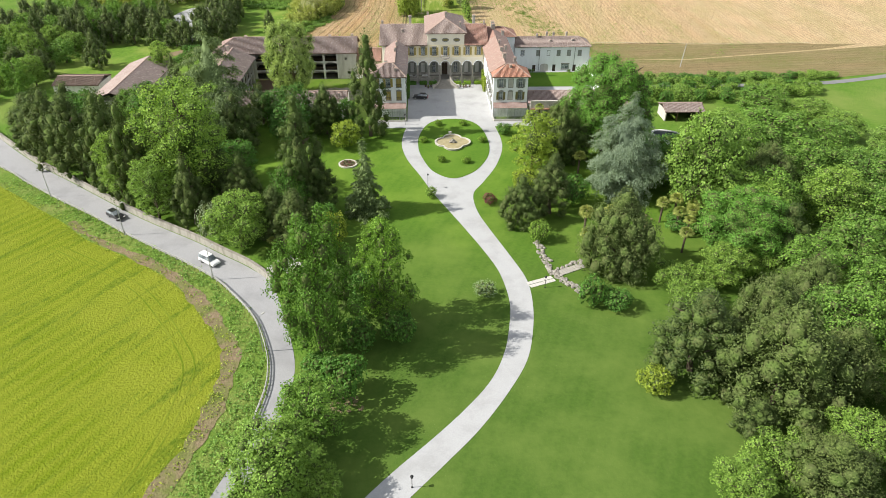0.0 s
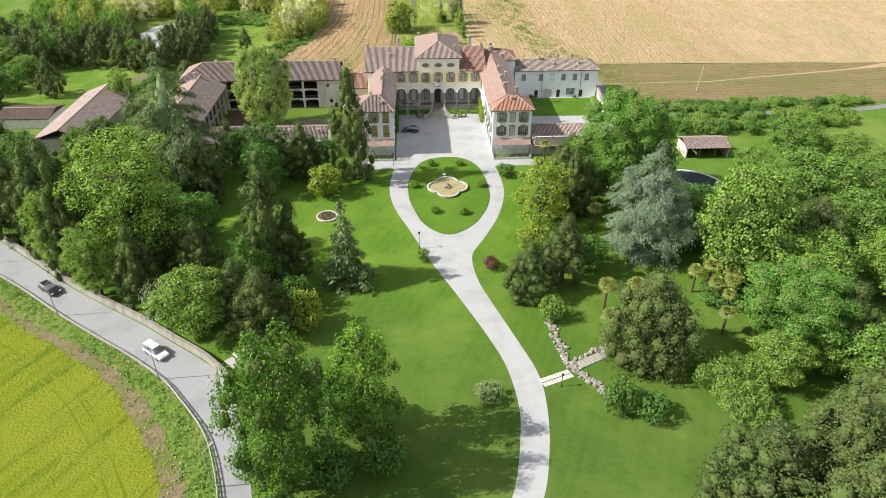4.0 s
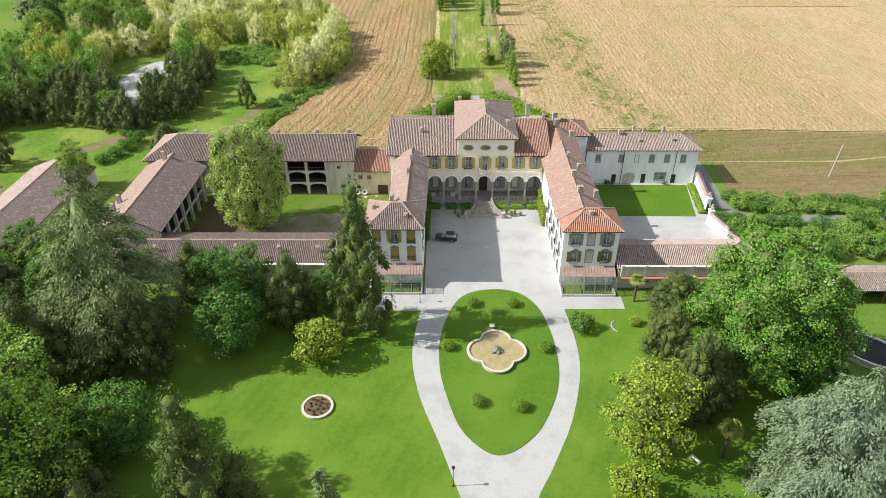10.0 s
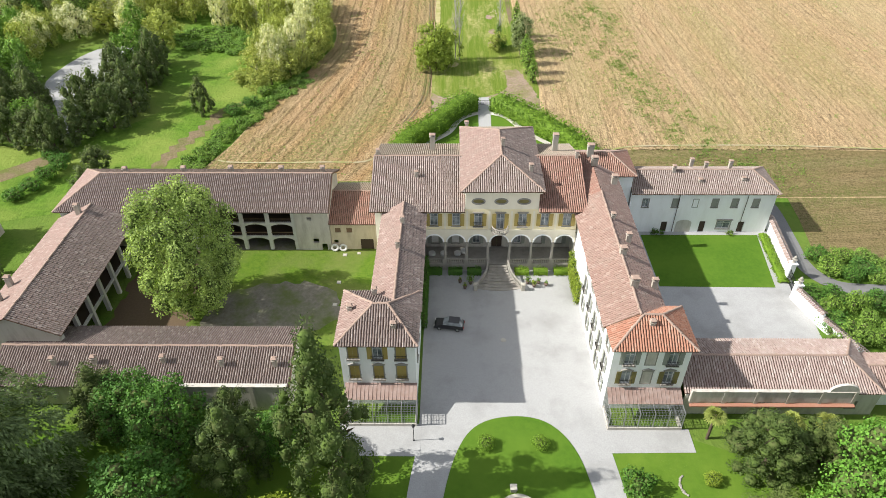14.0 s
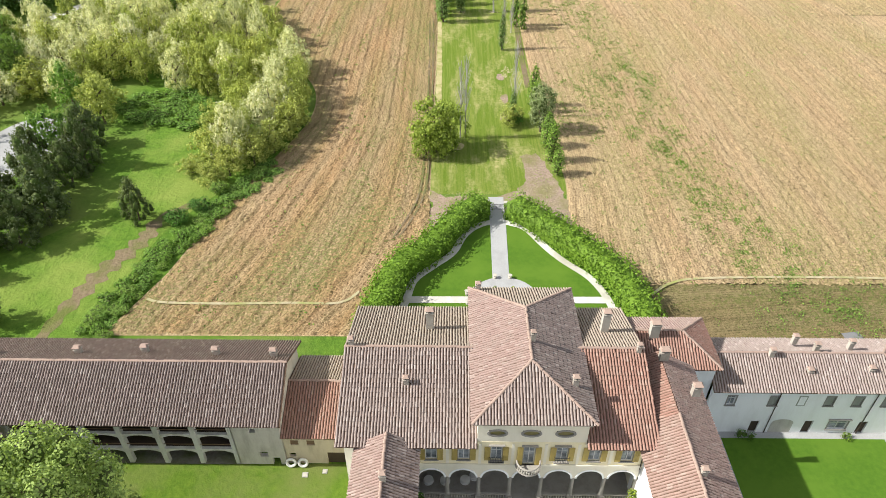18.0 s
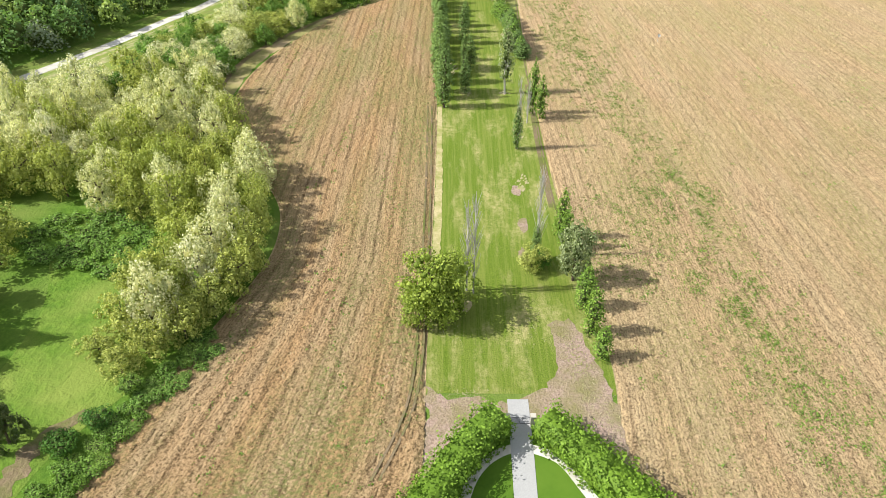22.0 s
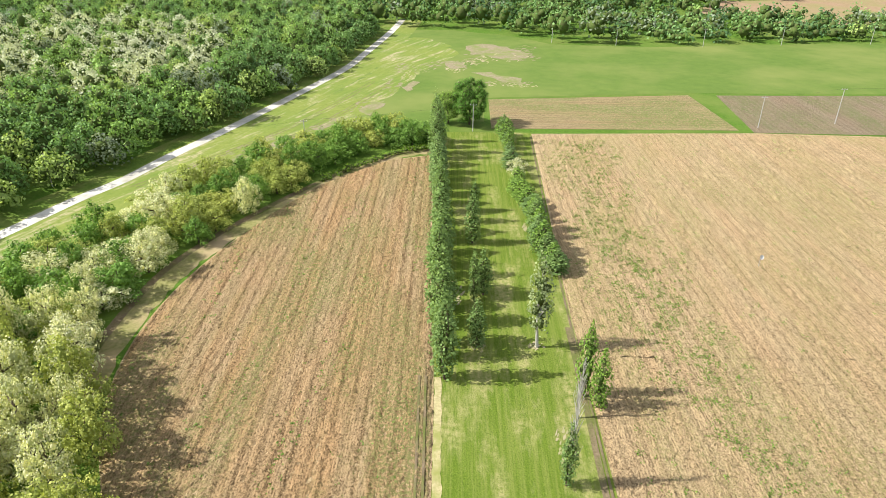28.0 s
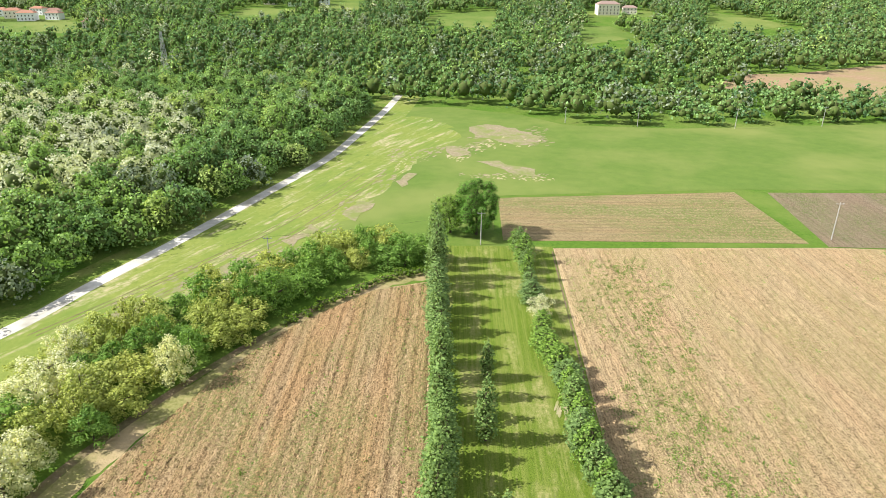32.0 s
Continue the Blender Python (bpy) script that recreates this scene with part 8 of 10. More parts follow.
for i, (x, y) in enumerate(scatter(HEDGEROW, 4.25, seed=4)):
    kind = wood_rng.choice(["woodbright", "woodbright", "woodlight", "blossom", "woodlight", "blossom"] if y < 425 else ["woodbright", "woodlight", "woodbright", "woodlight", "blossom"] if y < 455 else ["woodlight", "woodlight", "woodbright"])
    plant(kind, x, y, wood_rng.uniform(4.5, 9.5), wood_rng.uniform(3.2, 4.8), group="hedgerow along the field edge")
WOOD_PINE = [(-79, 254), (-75, 262), (-74, 283), (-76, 306), (-92, 318), (-140, 318), (-160, 252), (-120, 252), (-95, 251), (-86, 247)]
YARD = [(-108, 280), (-110, 309), (-83, 309), (-82.5, 286), (-85, 277), (-84.5, 266), (-84, 256), (-89, 256), (-97, 270)]
for i, (x, y) in enumerate(scatter(WOOD_PINE, 5.4, [YARD], seed=5)):
    plant(wood_rng.choice(["wooddark", "wooddark", "wood", "wooddark"]) if y < 276 or (x > -84 and y < 302) else wood_rng.choice(["woodlight", "woodbright", "woodlight", "wood"] if y < 300 else ["woodbright", "woodlight", "woodbright", "blossom"]), x, y, wood_rng.uniform(8.5, 13), wood_rng.uniform(3.8, 5.2), group="wood behind the farm")
for i, (x, y) in enumerate(scatter([(-122, 226), (-124, 250), (-160, 250), (-190, 190), (-130, 196), (-118, 212)], 7.0, seed=6)):
    plant(wood_rng.choice(["wooddark", "wood", "wood", "round"]), x, y, wood_rng.uniform(8, 13), wood_rng.uniform(4, 5.5), group="trees beyond the farm")
plant("wooddark", -110.4, 229.6, 11, 4.6, group="trees beyond the farm")
for x, y, h, r in ((-128, 322, 17, 8), (-116, 330, 16, 7), (-138, 312, 16, 7.5), (-132, 336, 18, 8), (-108, 320, 14, 5.5)):
    plant("round", x, y, h, r, group="trees beyond the farm")
for x, y, h, r in ((-85.5, 232, 2.4, 2.2), (-83.5, 235, 2.8, 2.4), (-82, 239, 3.2, 2.4), (-81, 243, 3.6, 2.6), (-84.5, 246.5, 2.6, 2.2)):
    plant("deepshrub", x, y, h, r, group="scrub along the lane")
plant("light", -84.6, 218.4, 12.5, 4.0)
for x, y in scatter([(-77, 304), (-70, 303), (-56, 300), (-51.5, 300), (-51, 306), (-58, 316), (-66, 319), (-77, 316)], 2.6, seed=15):
    plant("weedy", x, y, 1.3, 2.4, label="bramble mound of fresh light green leaves", group="bramble mounds beside the wood")
LANE_SCRUB = scatter([(63.5, 214), (65.5, 209), (70, 208), (83, 208), (140, 211), (140, 215), (85, 213), (70, 214.6), (65, 218)], 2.5, seed=8)
SIDE_SCRUB = scatter([(58.5, 204), (58.5, 199), (63, 189), (75, 189), (126, 196), (128, 204), (83, 203.6), (66, 203.8)], 3.0, seed=9)
for i, (x, y) in enumerate(LANE_SCRUB + SIDE_SCRUB):
    plant(wood_rng.choice(["shrub", "deepshrub", "shrub", "shrub"]), x, y, wood_rng.uniform(1.6, 3.0) if i < len(LANE_SCRUB) else wood_rng.uniform(2.2, 4.8), wood_rng.uniform(1.8, 2.9), group="scrub along the lane")
for x, y, h, r in ((-45, 282, 6.5, 3.4), (-41, 286, 7.5, 3.6), (-38, 291, 8, 3.4), (-48, 279, 4.5, 2.8), (-36, 297, 8.5, 3.6), (-50, 287, 8, 3.8), (-47.5, 293.5, 9.5, 4.2), (-35, 302, 8, 3.4), (-53, 283, 4, 2.6)):
    plant("woodbright", x, y, h, r, group="wood beside the west field")


def leaf_share(x, y):
    """Which kind of leaf stands here: the blossoming acacias keep to one band of the wood."""
    u = (x * 7.13 + y * 3.71) % 1.0
    band = inside(ACACIAS, x, y)
    if 0.58 <= u < 0.75 and not band and y < 690:
        return u - 0.55
    return 0.6 if band and (u < 0.2 or u > 0.85) else u


ACACIAS = [(-230, 500), (-140, 488), (-112, 500), (-92, 522), (-98, 560), (-112, 600), (-128, 640), (-240, 640)]


def far_woods(name, label, spots, seed, mats, lobes_each=7, sprays=60, spray=1.0):
    """Distant woods: crowns of ragged lobes in the dark inner-shade colour with loose leaf sprays over them, one mesh
    for each kind of leaf.
    """
    rng = np.random.default_rng(seed)
    nv = len(CORE_V)
    for mat, share in mats:
        chosen = [s for s in spots if share[0] <= leaf_share(*s[:2]) < share[1]]
        if not chosen:
            continue
        lob = []
        for x, y, h, r in chosen:
            z = terr(y)
            tip = rng.uniform(0.75, 1.15)
            lob.append((x, y, z + h * 0.45, r * 0.72, h * 0.45))
            for j in range(lobes_each - 1):
                a = j * 2.4 + rng.uniform(0, 1)
                e = (j + rng.uniform(0.1, 0.9)) / (lobes_each - 1)
                s = r * rng.uniform(0.34, 0.52)
                lob.append((x + math.cos(a) * (r - s) * (1.2 - e * 0.75), y + math.sin(a) * (r - s) * (1.2 - e * 0.75), z + h * (0.22 + 0.64 * e), s, s * tip))
        lob = np.array(lob)
        d = np.tile(CORE_V, (len(lob), 1)) * (0.52 + rng.normal(0, 0.11, (len(lob) * nv, 1)))
        rad = np.repeat(lob[:, [3, 3, 4]], nv, axis=0)
        tv = d * rad + np.repeat(lob[:, :3], nv, axis=0)
        tf = (np.tile(CORE_F, (len(lob), 1)).reshape(len(lob), -1, 3) + (np.arange(len(lob)) * nv)[:, None, None]).reshape(-1, 3)
        pick = rng.integers(0, len(lob), len(chosen) * sprays)
        n = unit(rng.normal(0, 1, (len(pick), 3)) + (0, -0.2, 0.4))
        p = lob[pick, :3] + n * lob[pick][:, [3, 3, 4]] * rng.uniform(0.82, 1.2, (len(pick), 1))
        v, q = cards(p, n, spray, rng, 0.7, 0.8)
        # lobe cores carry the painted inner shade, sprays the leaf colour
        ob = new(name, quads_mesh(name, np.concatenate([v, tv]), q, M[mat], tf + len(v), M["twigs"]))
        tagged(ob, label, "woodland", kind="stuff")


LEAF_SHARES = [("canopy_mid", (0.0, 0.30)), ("canopy_grey", (0.30, 0.36)), ("canopy_yellow", (0.36, 0.47)), ("canopy_bright", (0.47, 0.58)), ("canopy_cream", (0.58, 0.75)), ("canopy_bright", (0.75, 0.93)), ("canopy_deep", (0.93, 1.0))]
# far wood leans to deep and grey tones: haze and cloud shade as colour
FAR_SHARES = [("canopy_mid", (0.0, 0.42)), ("canopy_grey", (0.42, 0.54)), ("canopy_yellow", (0.54, 0.56)), ("canopy_cream", (0.56, 0.575)), ("canopy_bright", (0.575, 0.66)), ("canopy_deep", (0.66, 1.0))]


def spots_in(outline, gap, hs, rs, seed, holes=()):
    rng = random.Random(seed)
    return [(x, y, rng.uniform(*hs) * (0.62 if x > 80 and y < 705 else 1.0), rng.uniform(*rs)) for x, y in scatter(outline, gap, holes, seed)]


TRACK_WOOD = [(-141, 352), (-127, 386), (-114, 414), (-102, 442), (-92, 468), (-83, 488), (-72, 518), (-60.5, 558), (-54, 602), (-47, 650), (-60, 690), (-330, 700), (-300, 560), (-240, 480), (-190, 410), (-160, 340)]
track_line = np.array(curve(TRACK))
edge_wood = []
for x, y, h, r in spots_in([(x + (1.5 if y < 655 and x > -145 else 0), y) for x, y in TRACK_WOOD], 6.6, (11, 18), (4.8, 7.4), 31):
    low = min(1.0, max(0.68, np.hypot(*(track_line - (x, y)).T).min() / 17))
    edge_wood.append((x, y, h * low, r * (0.65 + 0.35 * low)))
far_woods("woodland_beyond_track", "mixed broadleaf wood beyond the gravel track, some in blossom", edge_wood, 41, LEAF_SHARES, 9, 580, 0.82)
FIELD_TAN = [(146, 728), (180, 765), (215, 768), (300, 806), (420, 830), (420, 705), (233, 692), (187, 698)]
FIELDS_FAR = [[(80, 862), (150, 915), (138, 972), (104, 965)], [(205, 975), (241, 938), (305, 980), (300, 1010), (255, 1078)], [(-50, 985), (24, 952), (46, 1070), (-20, 1046)], [(-145, 1050), (-90, 1075), (-112, 1160), (-150, 1150)],
              [(-235, 1010), (-172, 1012), (-148, 1060), (-228, 1080)], [(-470, 930), (-320, 915), (-285, 945), (-360, 975), (-470, 1000)], [(-224, 698), (-196, 700), (-204, 716), (-220, 716)], [(120, 1025), (200, 1030), (200, 1070), (120, 1070)], [(-470, 975), (-370, 975), (-370, 1030), (-470, 1030)]]
NEAR_EDGE = [(-330, 700), (-60, 690), (-38, 672), (-5, 673), (30, 654), (47, 634), (96, 629), (196, 642), (420, 650)]
FAR_WOOD = NEAR_EDGE + [(520, 760), (760, 1180), (-760, 1180), (-520, 800)]
far_woods("far_woodland", "distant mixed woodland on low hills", spots_in(FAR_WOOD, 10.5, (11, 19), (6.2, 9.5), 33, [FIELD_TAN] + [[(x, y - (70 if y < sum(q[1] for q in f) / len(f) else 0)) for x, y in f] for f in FIELDS_FAR]), 43, FAR_SHARES, 5, 90, 1.5)
sheet("far_tan_field", FIELD_TAN, M["far_tan"], 0.1, "distant reddish field among the woods", "field")
for i, f in enumerate(FIELDS_FAR):
    sheet("hill_meadow", f, M["far_meadow"], 0.1, "distant green hillside field", "field")
# ---- things in the court and the park ----


def lobe_band(line, wide, high, rng, step=1.1):
    out = []
    for i, (x, y) in enumerate(line):
        for k in range(3):
            out.append((x + rng.normal(0, wide * 0.22), y + rng.normal(0, wide * 0.22), terr(y) + high * rng.uniform(0.3, 0.62), wide * rng.uniform(0.32, 0.44), high * rng.uniform(0.33, 0.46)))
    return out


def hedge(name, label, line, wide, high, mat, size, seed, step=1.0):
    """A clipped or loose hedge along a line."""
    rng = np.random.default_rng(seed)
    pts = [np.array(p) for p in line]
    run = [pts[0]]
    for a, b in zip(pts[:-1], pts[1:]):
        n = max(1, int(np.linalg.norm(b - a) / step))
        run += [a + (b - a) * (k + 1) / n for k in range(n)]
    ob = thing(name, (*line[0], terr(line[0][1])), label, "hedge")
    me = crown_mesh("leaves", lobe_band(run, wide, high, rng), M[mat], size, 0.55, rng)
    part("foliage", me, None, ob)
    return ob



def clipped(name, label, line, wide, high, mat, size, seed, cover=1.5):
    """A tall clipped hedge: a solid body of twigs and leaves, its face and top of small uneven leaf sprays."""
    rng = np.random.default_rng(seed)
    pts = np.array(line, dtype=float)
    d = unit(np.gradient(pts, axis=0))
    side = np.stack([-d[:, 1], d[:, 0]], 1)
    seg = np.linalg.norm(np.diff(pts, axis=0), axis=1)
    run = np.concatenate([[0.0], np.cumsum(seg)])
    k = int(run[-1] * (wide + 2 * high) * cover / (size * size))
    at, u = rng.uniform(0, run[-1], k), rng.uniform(0, 1, k) * (wide + 2 * high)
    px, py = np.interp(at, run, pts[:, 0]), np.interp(at, run, pts[:, 1])
    sx, sy = np.interp(at, run, side[:, 0]), np.interp(at, run, side[:, 1])
    off_turn = u / (wide + 2 * high) * 9.0
    bulge = 1 + 0.17 * np.sin(at * 1.5 + seed + off_turn) * np.sin(at * 0.62 - off_turn) + 0.09 * np.sin(at * 3.7 + 2 * off_turn) + rng.normal(0, 0.07, k) + (rng.random(k) < 0.12) * 0.16
    off = np.where(u < high, -wide / 2, np.where(u > high + wide, wide / 2, u - high - wide / 2)) * bulge
    up = np.where(u < high, u, np.where(u > high + wide, wide + 2 * high - u, high * bulge))
    round_off = np.clip(np.abs(off) / (wide / 2), 0, 1) ** 4 * np.clip(up / high, 0, 1) ** 4
    z = np.interp(py, KNOT_Y, KNOT_Z) + up - 0.45 * round_off
    n = np.stack([sx * np.sign(off) * (np.abs(off) > wide * 0.42), sy * np.sign(off) * (np.abs(off) > wide * 0.42), (up > high * 0.85) * 1.0 + 0.15], 1)
    v, q = cards(np.stack([px + sx * off, py + sy * off, z], 1), n, size, rng, 0.55, 0.85)
    bv = []
    for (x, y), (ax, ay) in zip(pts, side):
        for o, h in ((-0.38, 0.0), (-0.38, 0.78), (0.38, 0.78), (0.38, 0.0)):
            bv.append((x + ax * wide * o, y + ay * wide * o, terr(y) + high * h))
    bq = [(len(v) + 4 * i + j, len(v) + 4 * i + j + 1, len(v) + 4 * i + j + 5, len(v) + 4 * i + j + 4) for i in range(len(pts) - 1) for j in range(3)]
    ob = thing(name, (*line[0], terr(line[0][1])), label, "hedge")
    part("foliage", quads_mesh("foliage", np.concatenate([v, np.array(bv)]), np.concatenate([q, np.array(bq)]), M[mat]), None, ob)


clipped("garden_hedge", "tall bright green laurel hedge round the rear garden", curve([(-12.2, 231), (-11.9, 239), (-10.7, 245), (-8.4, 252.3), (-3.6, 257.6), (-0.2, 263.4), (3.0, 267.8), (5.9, 270.4)], steps=5), 4.7, 4.0, "leaf_hedge", 0.36, 1, 1.9)
clipped("garden_hedge", "tall bright green laurel hedge round the rear garden", curve([(30.2, 231), (29.8, 238), (28.9, 245.3), (26.7, 251.5), (22.7, 257.2), (18.0, 262.9), (14.4, 266.8), (11.4, 270.0)], steps=5), 4.7, 4.0, "leaf_hedge", 0.36, 2, 1.9)
for i, c in enumerate((-2.0, 1.4, 4.6, 12.6, 15.8, 19.2)):
    # left three get darker leaves: the west wing's shade painted into them
    clipped("clipped_hedge", "low clipped hedge before the loggia", [(c - 1.2, 210.0), (c - 0.6, 210.0), (c, 210.0), (c + 0.6, 210.0), (c + 1.2, 210.0)], 1.2, 1.25, "leaf_deep" if i < 3 else "leaf_hedge", 0.18, 10 + i)
hedge("lane_hedge", "rough green hedge beside the lane wall", [(58.6, 194), (59.0, 200)], 2.4, 2.4, "leaf_mid", 0.34, 20)
clipped("flower_border", "narrow planted border beside the court wall", [(56.0, 207.6), (56.4, 212), (56.8, 216), (57.3, 221)], 1.6, 0.6, "leaf_hedge", 0.22, 21)
hedge("ditch_hedge", "low green scrub along the field edge", curve([(-36, 446), (-30, 453.5), (-19, 466), (-8, 471.5)], steps=4), 2.4, 1.9, "leaf_hedge", 0.45, 22, 1.4)
scrub_rng = random.Random(12)
for x, y in scatter(ribbon(curve([(-54.6, 236), (-53.6, 245), (-52.2, 250), (-49.6, 258), (-46.8, 264), (-43.4, 272), (-39.8, 279), (-37, 286)]), 4.6), 1.5, seed=14):
    plant(scrub_rng.choice(["shrub", "weedy", "weedy"]), x, y, scrub_rng.uniform(0.5, 1.5), scrub_rng.uniform(0.9, 1.9), group="low scrub beside the ploughed field")
hedge("house_shrubs", "row of small shrubs before the white house", [(37.6, 221.0), (38.6, 221.0)], 1.2, 1.5, "leaf_deep", 0.2, 24, 0.6)
hedge("house_shrub", "small rounded shrub before the white house", [(51.0, 221.1), (51.5, 221.1)], 0.9, 1.0, "leaf_hedge", 0.18, 25, 0.6)


def climber(name, label, axis_x, y0, y1, z1, side, seed):
    rng = np.random.default_rng(seed)
    ob = thing(name, (axis_x, (y0 + y1) / 2, 0), label, "climber")
    lob = []
    y = y0
    while y < y1:
        top = z1 * rng.uniform(0.75, 1.0)
        for k in range(5):
            lob.append((axis_x + side * 0.3, y, top * (k + 0.5) / 5, 0.5, top * 0.13))
        y += 0.7
    part("foliage", crown_mesh("leaves", lob, M["leaf_yellow" if side < 0 else "leaf_deep"], 0.2, 1.3, rng), None, ob)


climber("climbing_plant", "bright yellow-green creeper on the white court wall", 21.1, 202.6, 210.4, 4.6, -1, 31)
climber("climbing_plant", "dark green creeper on the shaded court wall", -3.8, 197.0, 210.4, 4.2, 1, 32)


def quatrefoil(r, n=72):
    """Outline of a four-lobed basin."""
    out = []
    for k in range(n):
        a = 2 * math.pi * k / n
        best = 0
        for j in range(4):
            cx, cy = math.cos(j * math.pi / 2) * 0.46, math.sin(j * math.pi / 2) * 0.46
            dx, dy = math.cos(a), math.sin(a)
            b = dx * cx + dy * cy
            disc = b * b - (cx * cx + cy * cy) + 0.54 ** 2
            if disc > 0:
                best = max(best, b + math.sqrt(disc))
        out.append((r * best * math.cos(a), r * best * math.sin(a)))
    return out


basin = thing("fountain_basin", (8.75, 163.4, 0), "four-lobed stone fountain basin with murky ochre water", "fountain")
SY = 1.06
outer, inner = quatrefoil(4.7), quatrefoil(4.4)
bm = bmesh.new()
rings = []
for ring, z in ((outer, 0.0), (outer, 0.5), ([(x * 1.03, y * 1.03) for x, y in outer], 0.5), ([(x * 1.03, y * 1.03) for x, y in outer], 0.62), (inner, 0.62), (inner, 0.1)):
    rings.append([bm.verts.new((8.75 + x, 163.4 + y * SY, z)) for x, y in ring])
for a, b in zip(rings[:-1], rings[1:]):
    for k in range(len(a)):
        j = (k + 1) % len(a)
        bm.faces.new((a[k], a[j], b[j], b[k]))
part("kerb", bm, M["pale_stone"], basin)
bm = bmesh.new()
bm.faces.new([bm.verts.new((8.75 + x * 0.99, 163.4 + y * SY * 0.99, 0.36)) for x, y in inner])
bmesh.ops.triangulate(bm, faces=bm.faces[:])
part("water", bm, M["pond"], basin)


def rock(bm, x, y, z, r, rng, flat=0.75):
    v = BALL_V * (1 + rng.normal(0, 0.14, (len(BALL_V), 1))) * r * np.array((rng.uniform(0.8, 1.2), rng.uniform(0.8, 1.2), flat))
    a = rng.uniform(0, 6.28)
    c, s = math.cos(a), math.sin(a)
    vs = [bm.verts.new((x + p[0] * c - p[1] * s, y + p[0] * s + p[1] * c, z + p[2])) for p in v]
    for f in BALL_F:
        bm.faces.new([vs[i] for i in f])


rock_rng = np.random.default_rng(8)
bm = bmesh.new()
for k in range(14):
    a = k * 2.4
    rock(bm, 8.75 + math.cos(a) * 0.055 * k, 163.4 + math.sin(a) * 0.055 * k, 0.45 + 0.5 * (1 - k / 14), 0.38, rock_rng)
part("rock_mound", bm, M["rock"], basin)
hedge("fountain_plant", "tuft of dull plants on the fountain rock", [(8.65, 163.3), (8.9, 163.5)], 0.9, 1.35, "leaf_grey", 0.16, 33, 0.4)
block = thing("stone_pedestal", (8.3, 169.3, 0), "small square stone pedestal behind the fountain", "pedestal")
part("block", boxes((7.95, 8.65, 168.95, 169.65, 0, 0.7), (7.88, 8.72, 168.88, 169.72, 0.7, 0.82)), M["pale_stone"], block)

bed = thing("flower_bed", (-18.2, 151.4, 0), "round flower bed with white stone rim", "flower bed")
bm = bmesh.new()
lathe(bm, [(2.35, 0.0), (2.35, 0.34), (1.98, 0.34), (1.98, 0.1)], (-18.2, 151.4, 0), 36)
part("rim", bm, M["pale_stone"], bed)
bm = bmesh.new()
lathe(bm, [(1.98, 0.05), (1.98, 0.2), (0.9, 0.3), (0.2, 0.36)], (-18.2, 151.4, 0), 28)
part("soil", bm, M["soil"], bed)
bed_rng = np.random.default_rng(44)
for k in range(16):
    a, d = k * 2.4, 0.42 * math.sqrt(k + 0.4)
    x, y = -18.2 + math.cos(a) * d, 151.4 + math.sin(a) * d
    part("plant", crown_mesh("plant", [(x, y, 0.42, 0.24, 0.2)], M["leaf_grey" if k % 3 else "leaf_red"], 0.16, 1.2, bed_rng), None, bed)

# rockery with stone steps and a paved crossing
rockery = thing("rockery", (26, 104, 0), "low rockery wall of rough grey stones winding through grass", "rockery")
for line, n, spread in (([(23.7, 114.0), (24.1, 110.5), (24.5, 106.5), (24.8, 103.2), (26.6, 100.6), (28.2, 98.6), (29.6, 96.0)], 190, 0.42), ([(25.4, 103.0), (28.6, 105.2), (31.0, 106.4), (32.9, 107.2)], 60, 0.3)):
    pts = curve(line, steps=10)
    for k in range(n):
        x, y = pts[int(k / n * (len(pts) - 1))]
        bm = bmesh.new()
        r = rock_rng.uniform(0.18, 0.36)
        rock(bm, x + rock_rng.normal(0, spread), y + rock_rng.normal(0, spread * 0.7), r * 0.35, r, rock_rng, 0.8)
        part("stone", bm, M["rock" if k % 4 else "stone"], rockery)
garden_steps = thing("rockery_steps", (30, 104.2, 0), "flight of rough stone steps in the rockery", "steps")
for k in range(13):
    t = k / 12
    x, y = 25.6 + 7.2 * t, 102.2 + 3.6 * t
    bm = bmesh.new()
    box(bm, -0.25, 0.25, -0.8, 0.8, -0.1, 0.14 + 0.02 * (k % 3), Matrix.Translation((x, y, 0.02)) @ pose(0, 0, 0, 0, 0, 27 + rock_rng.normal(0, 4)))
    part("step", bm, M["stone"], garden_steps)
crossing = thing("stone_crossing", (22, 99.5, 0), "paved stone crossing from drive to rockery", "path")
for k in range(9):
    for j in (-1, 1):
        t = (k + 0.5) / 9
        bm = bmesh.new()
        box(bm, -0.26, 0.26, -0.42, 0.42, 0.0, 0.09, Matrix.Translation((19.9 + 5.0 * t - j * 0.2, 99.0 + 2.0 * t + j * 0.45, 0.0)) @ pose(0, 0, 0, 0, 0, 24))
        part("slab", bm, M["paving"], crossing)

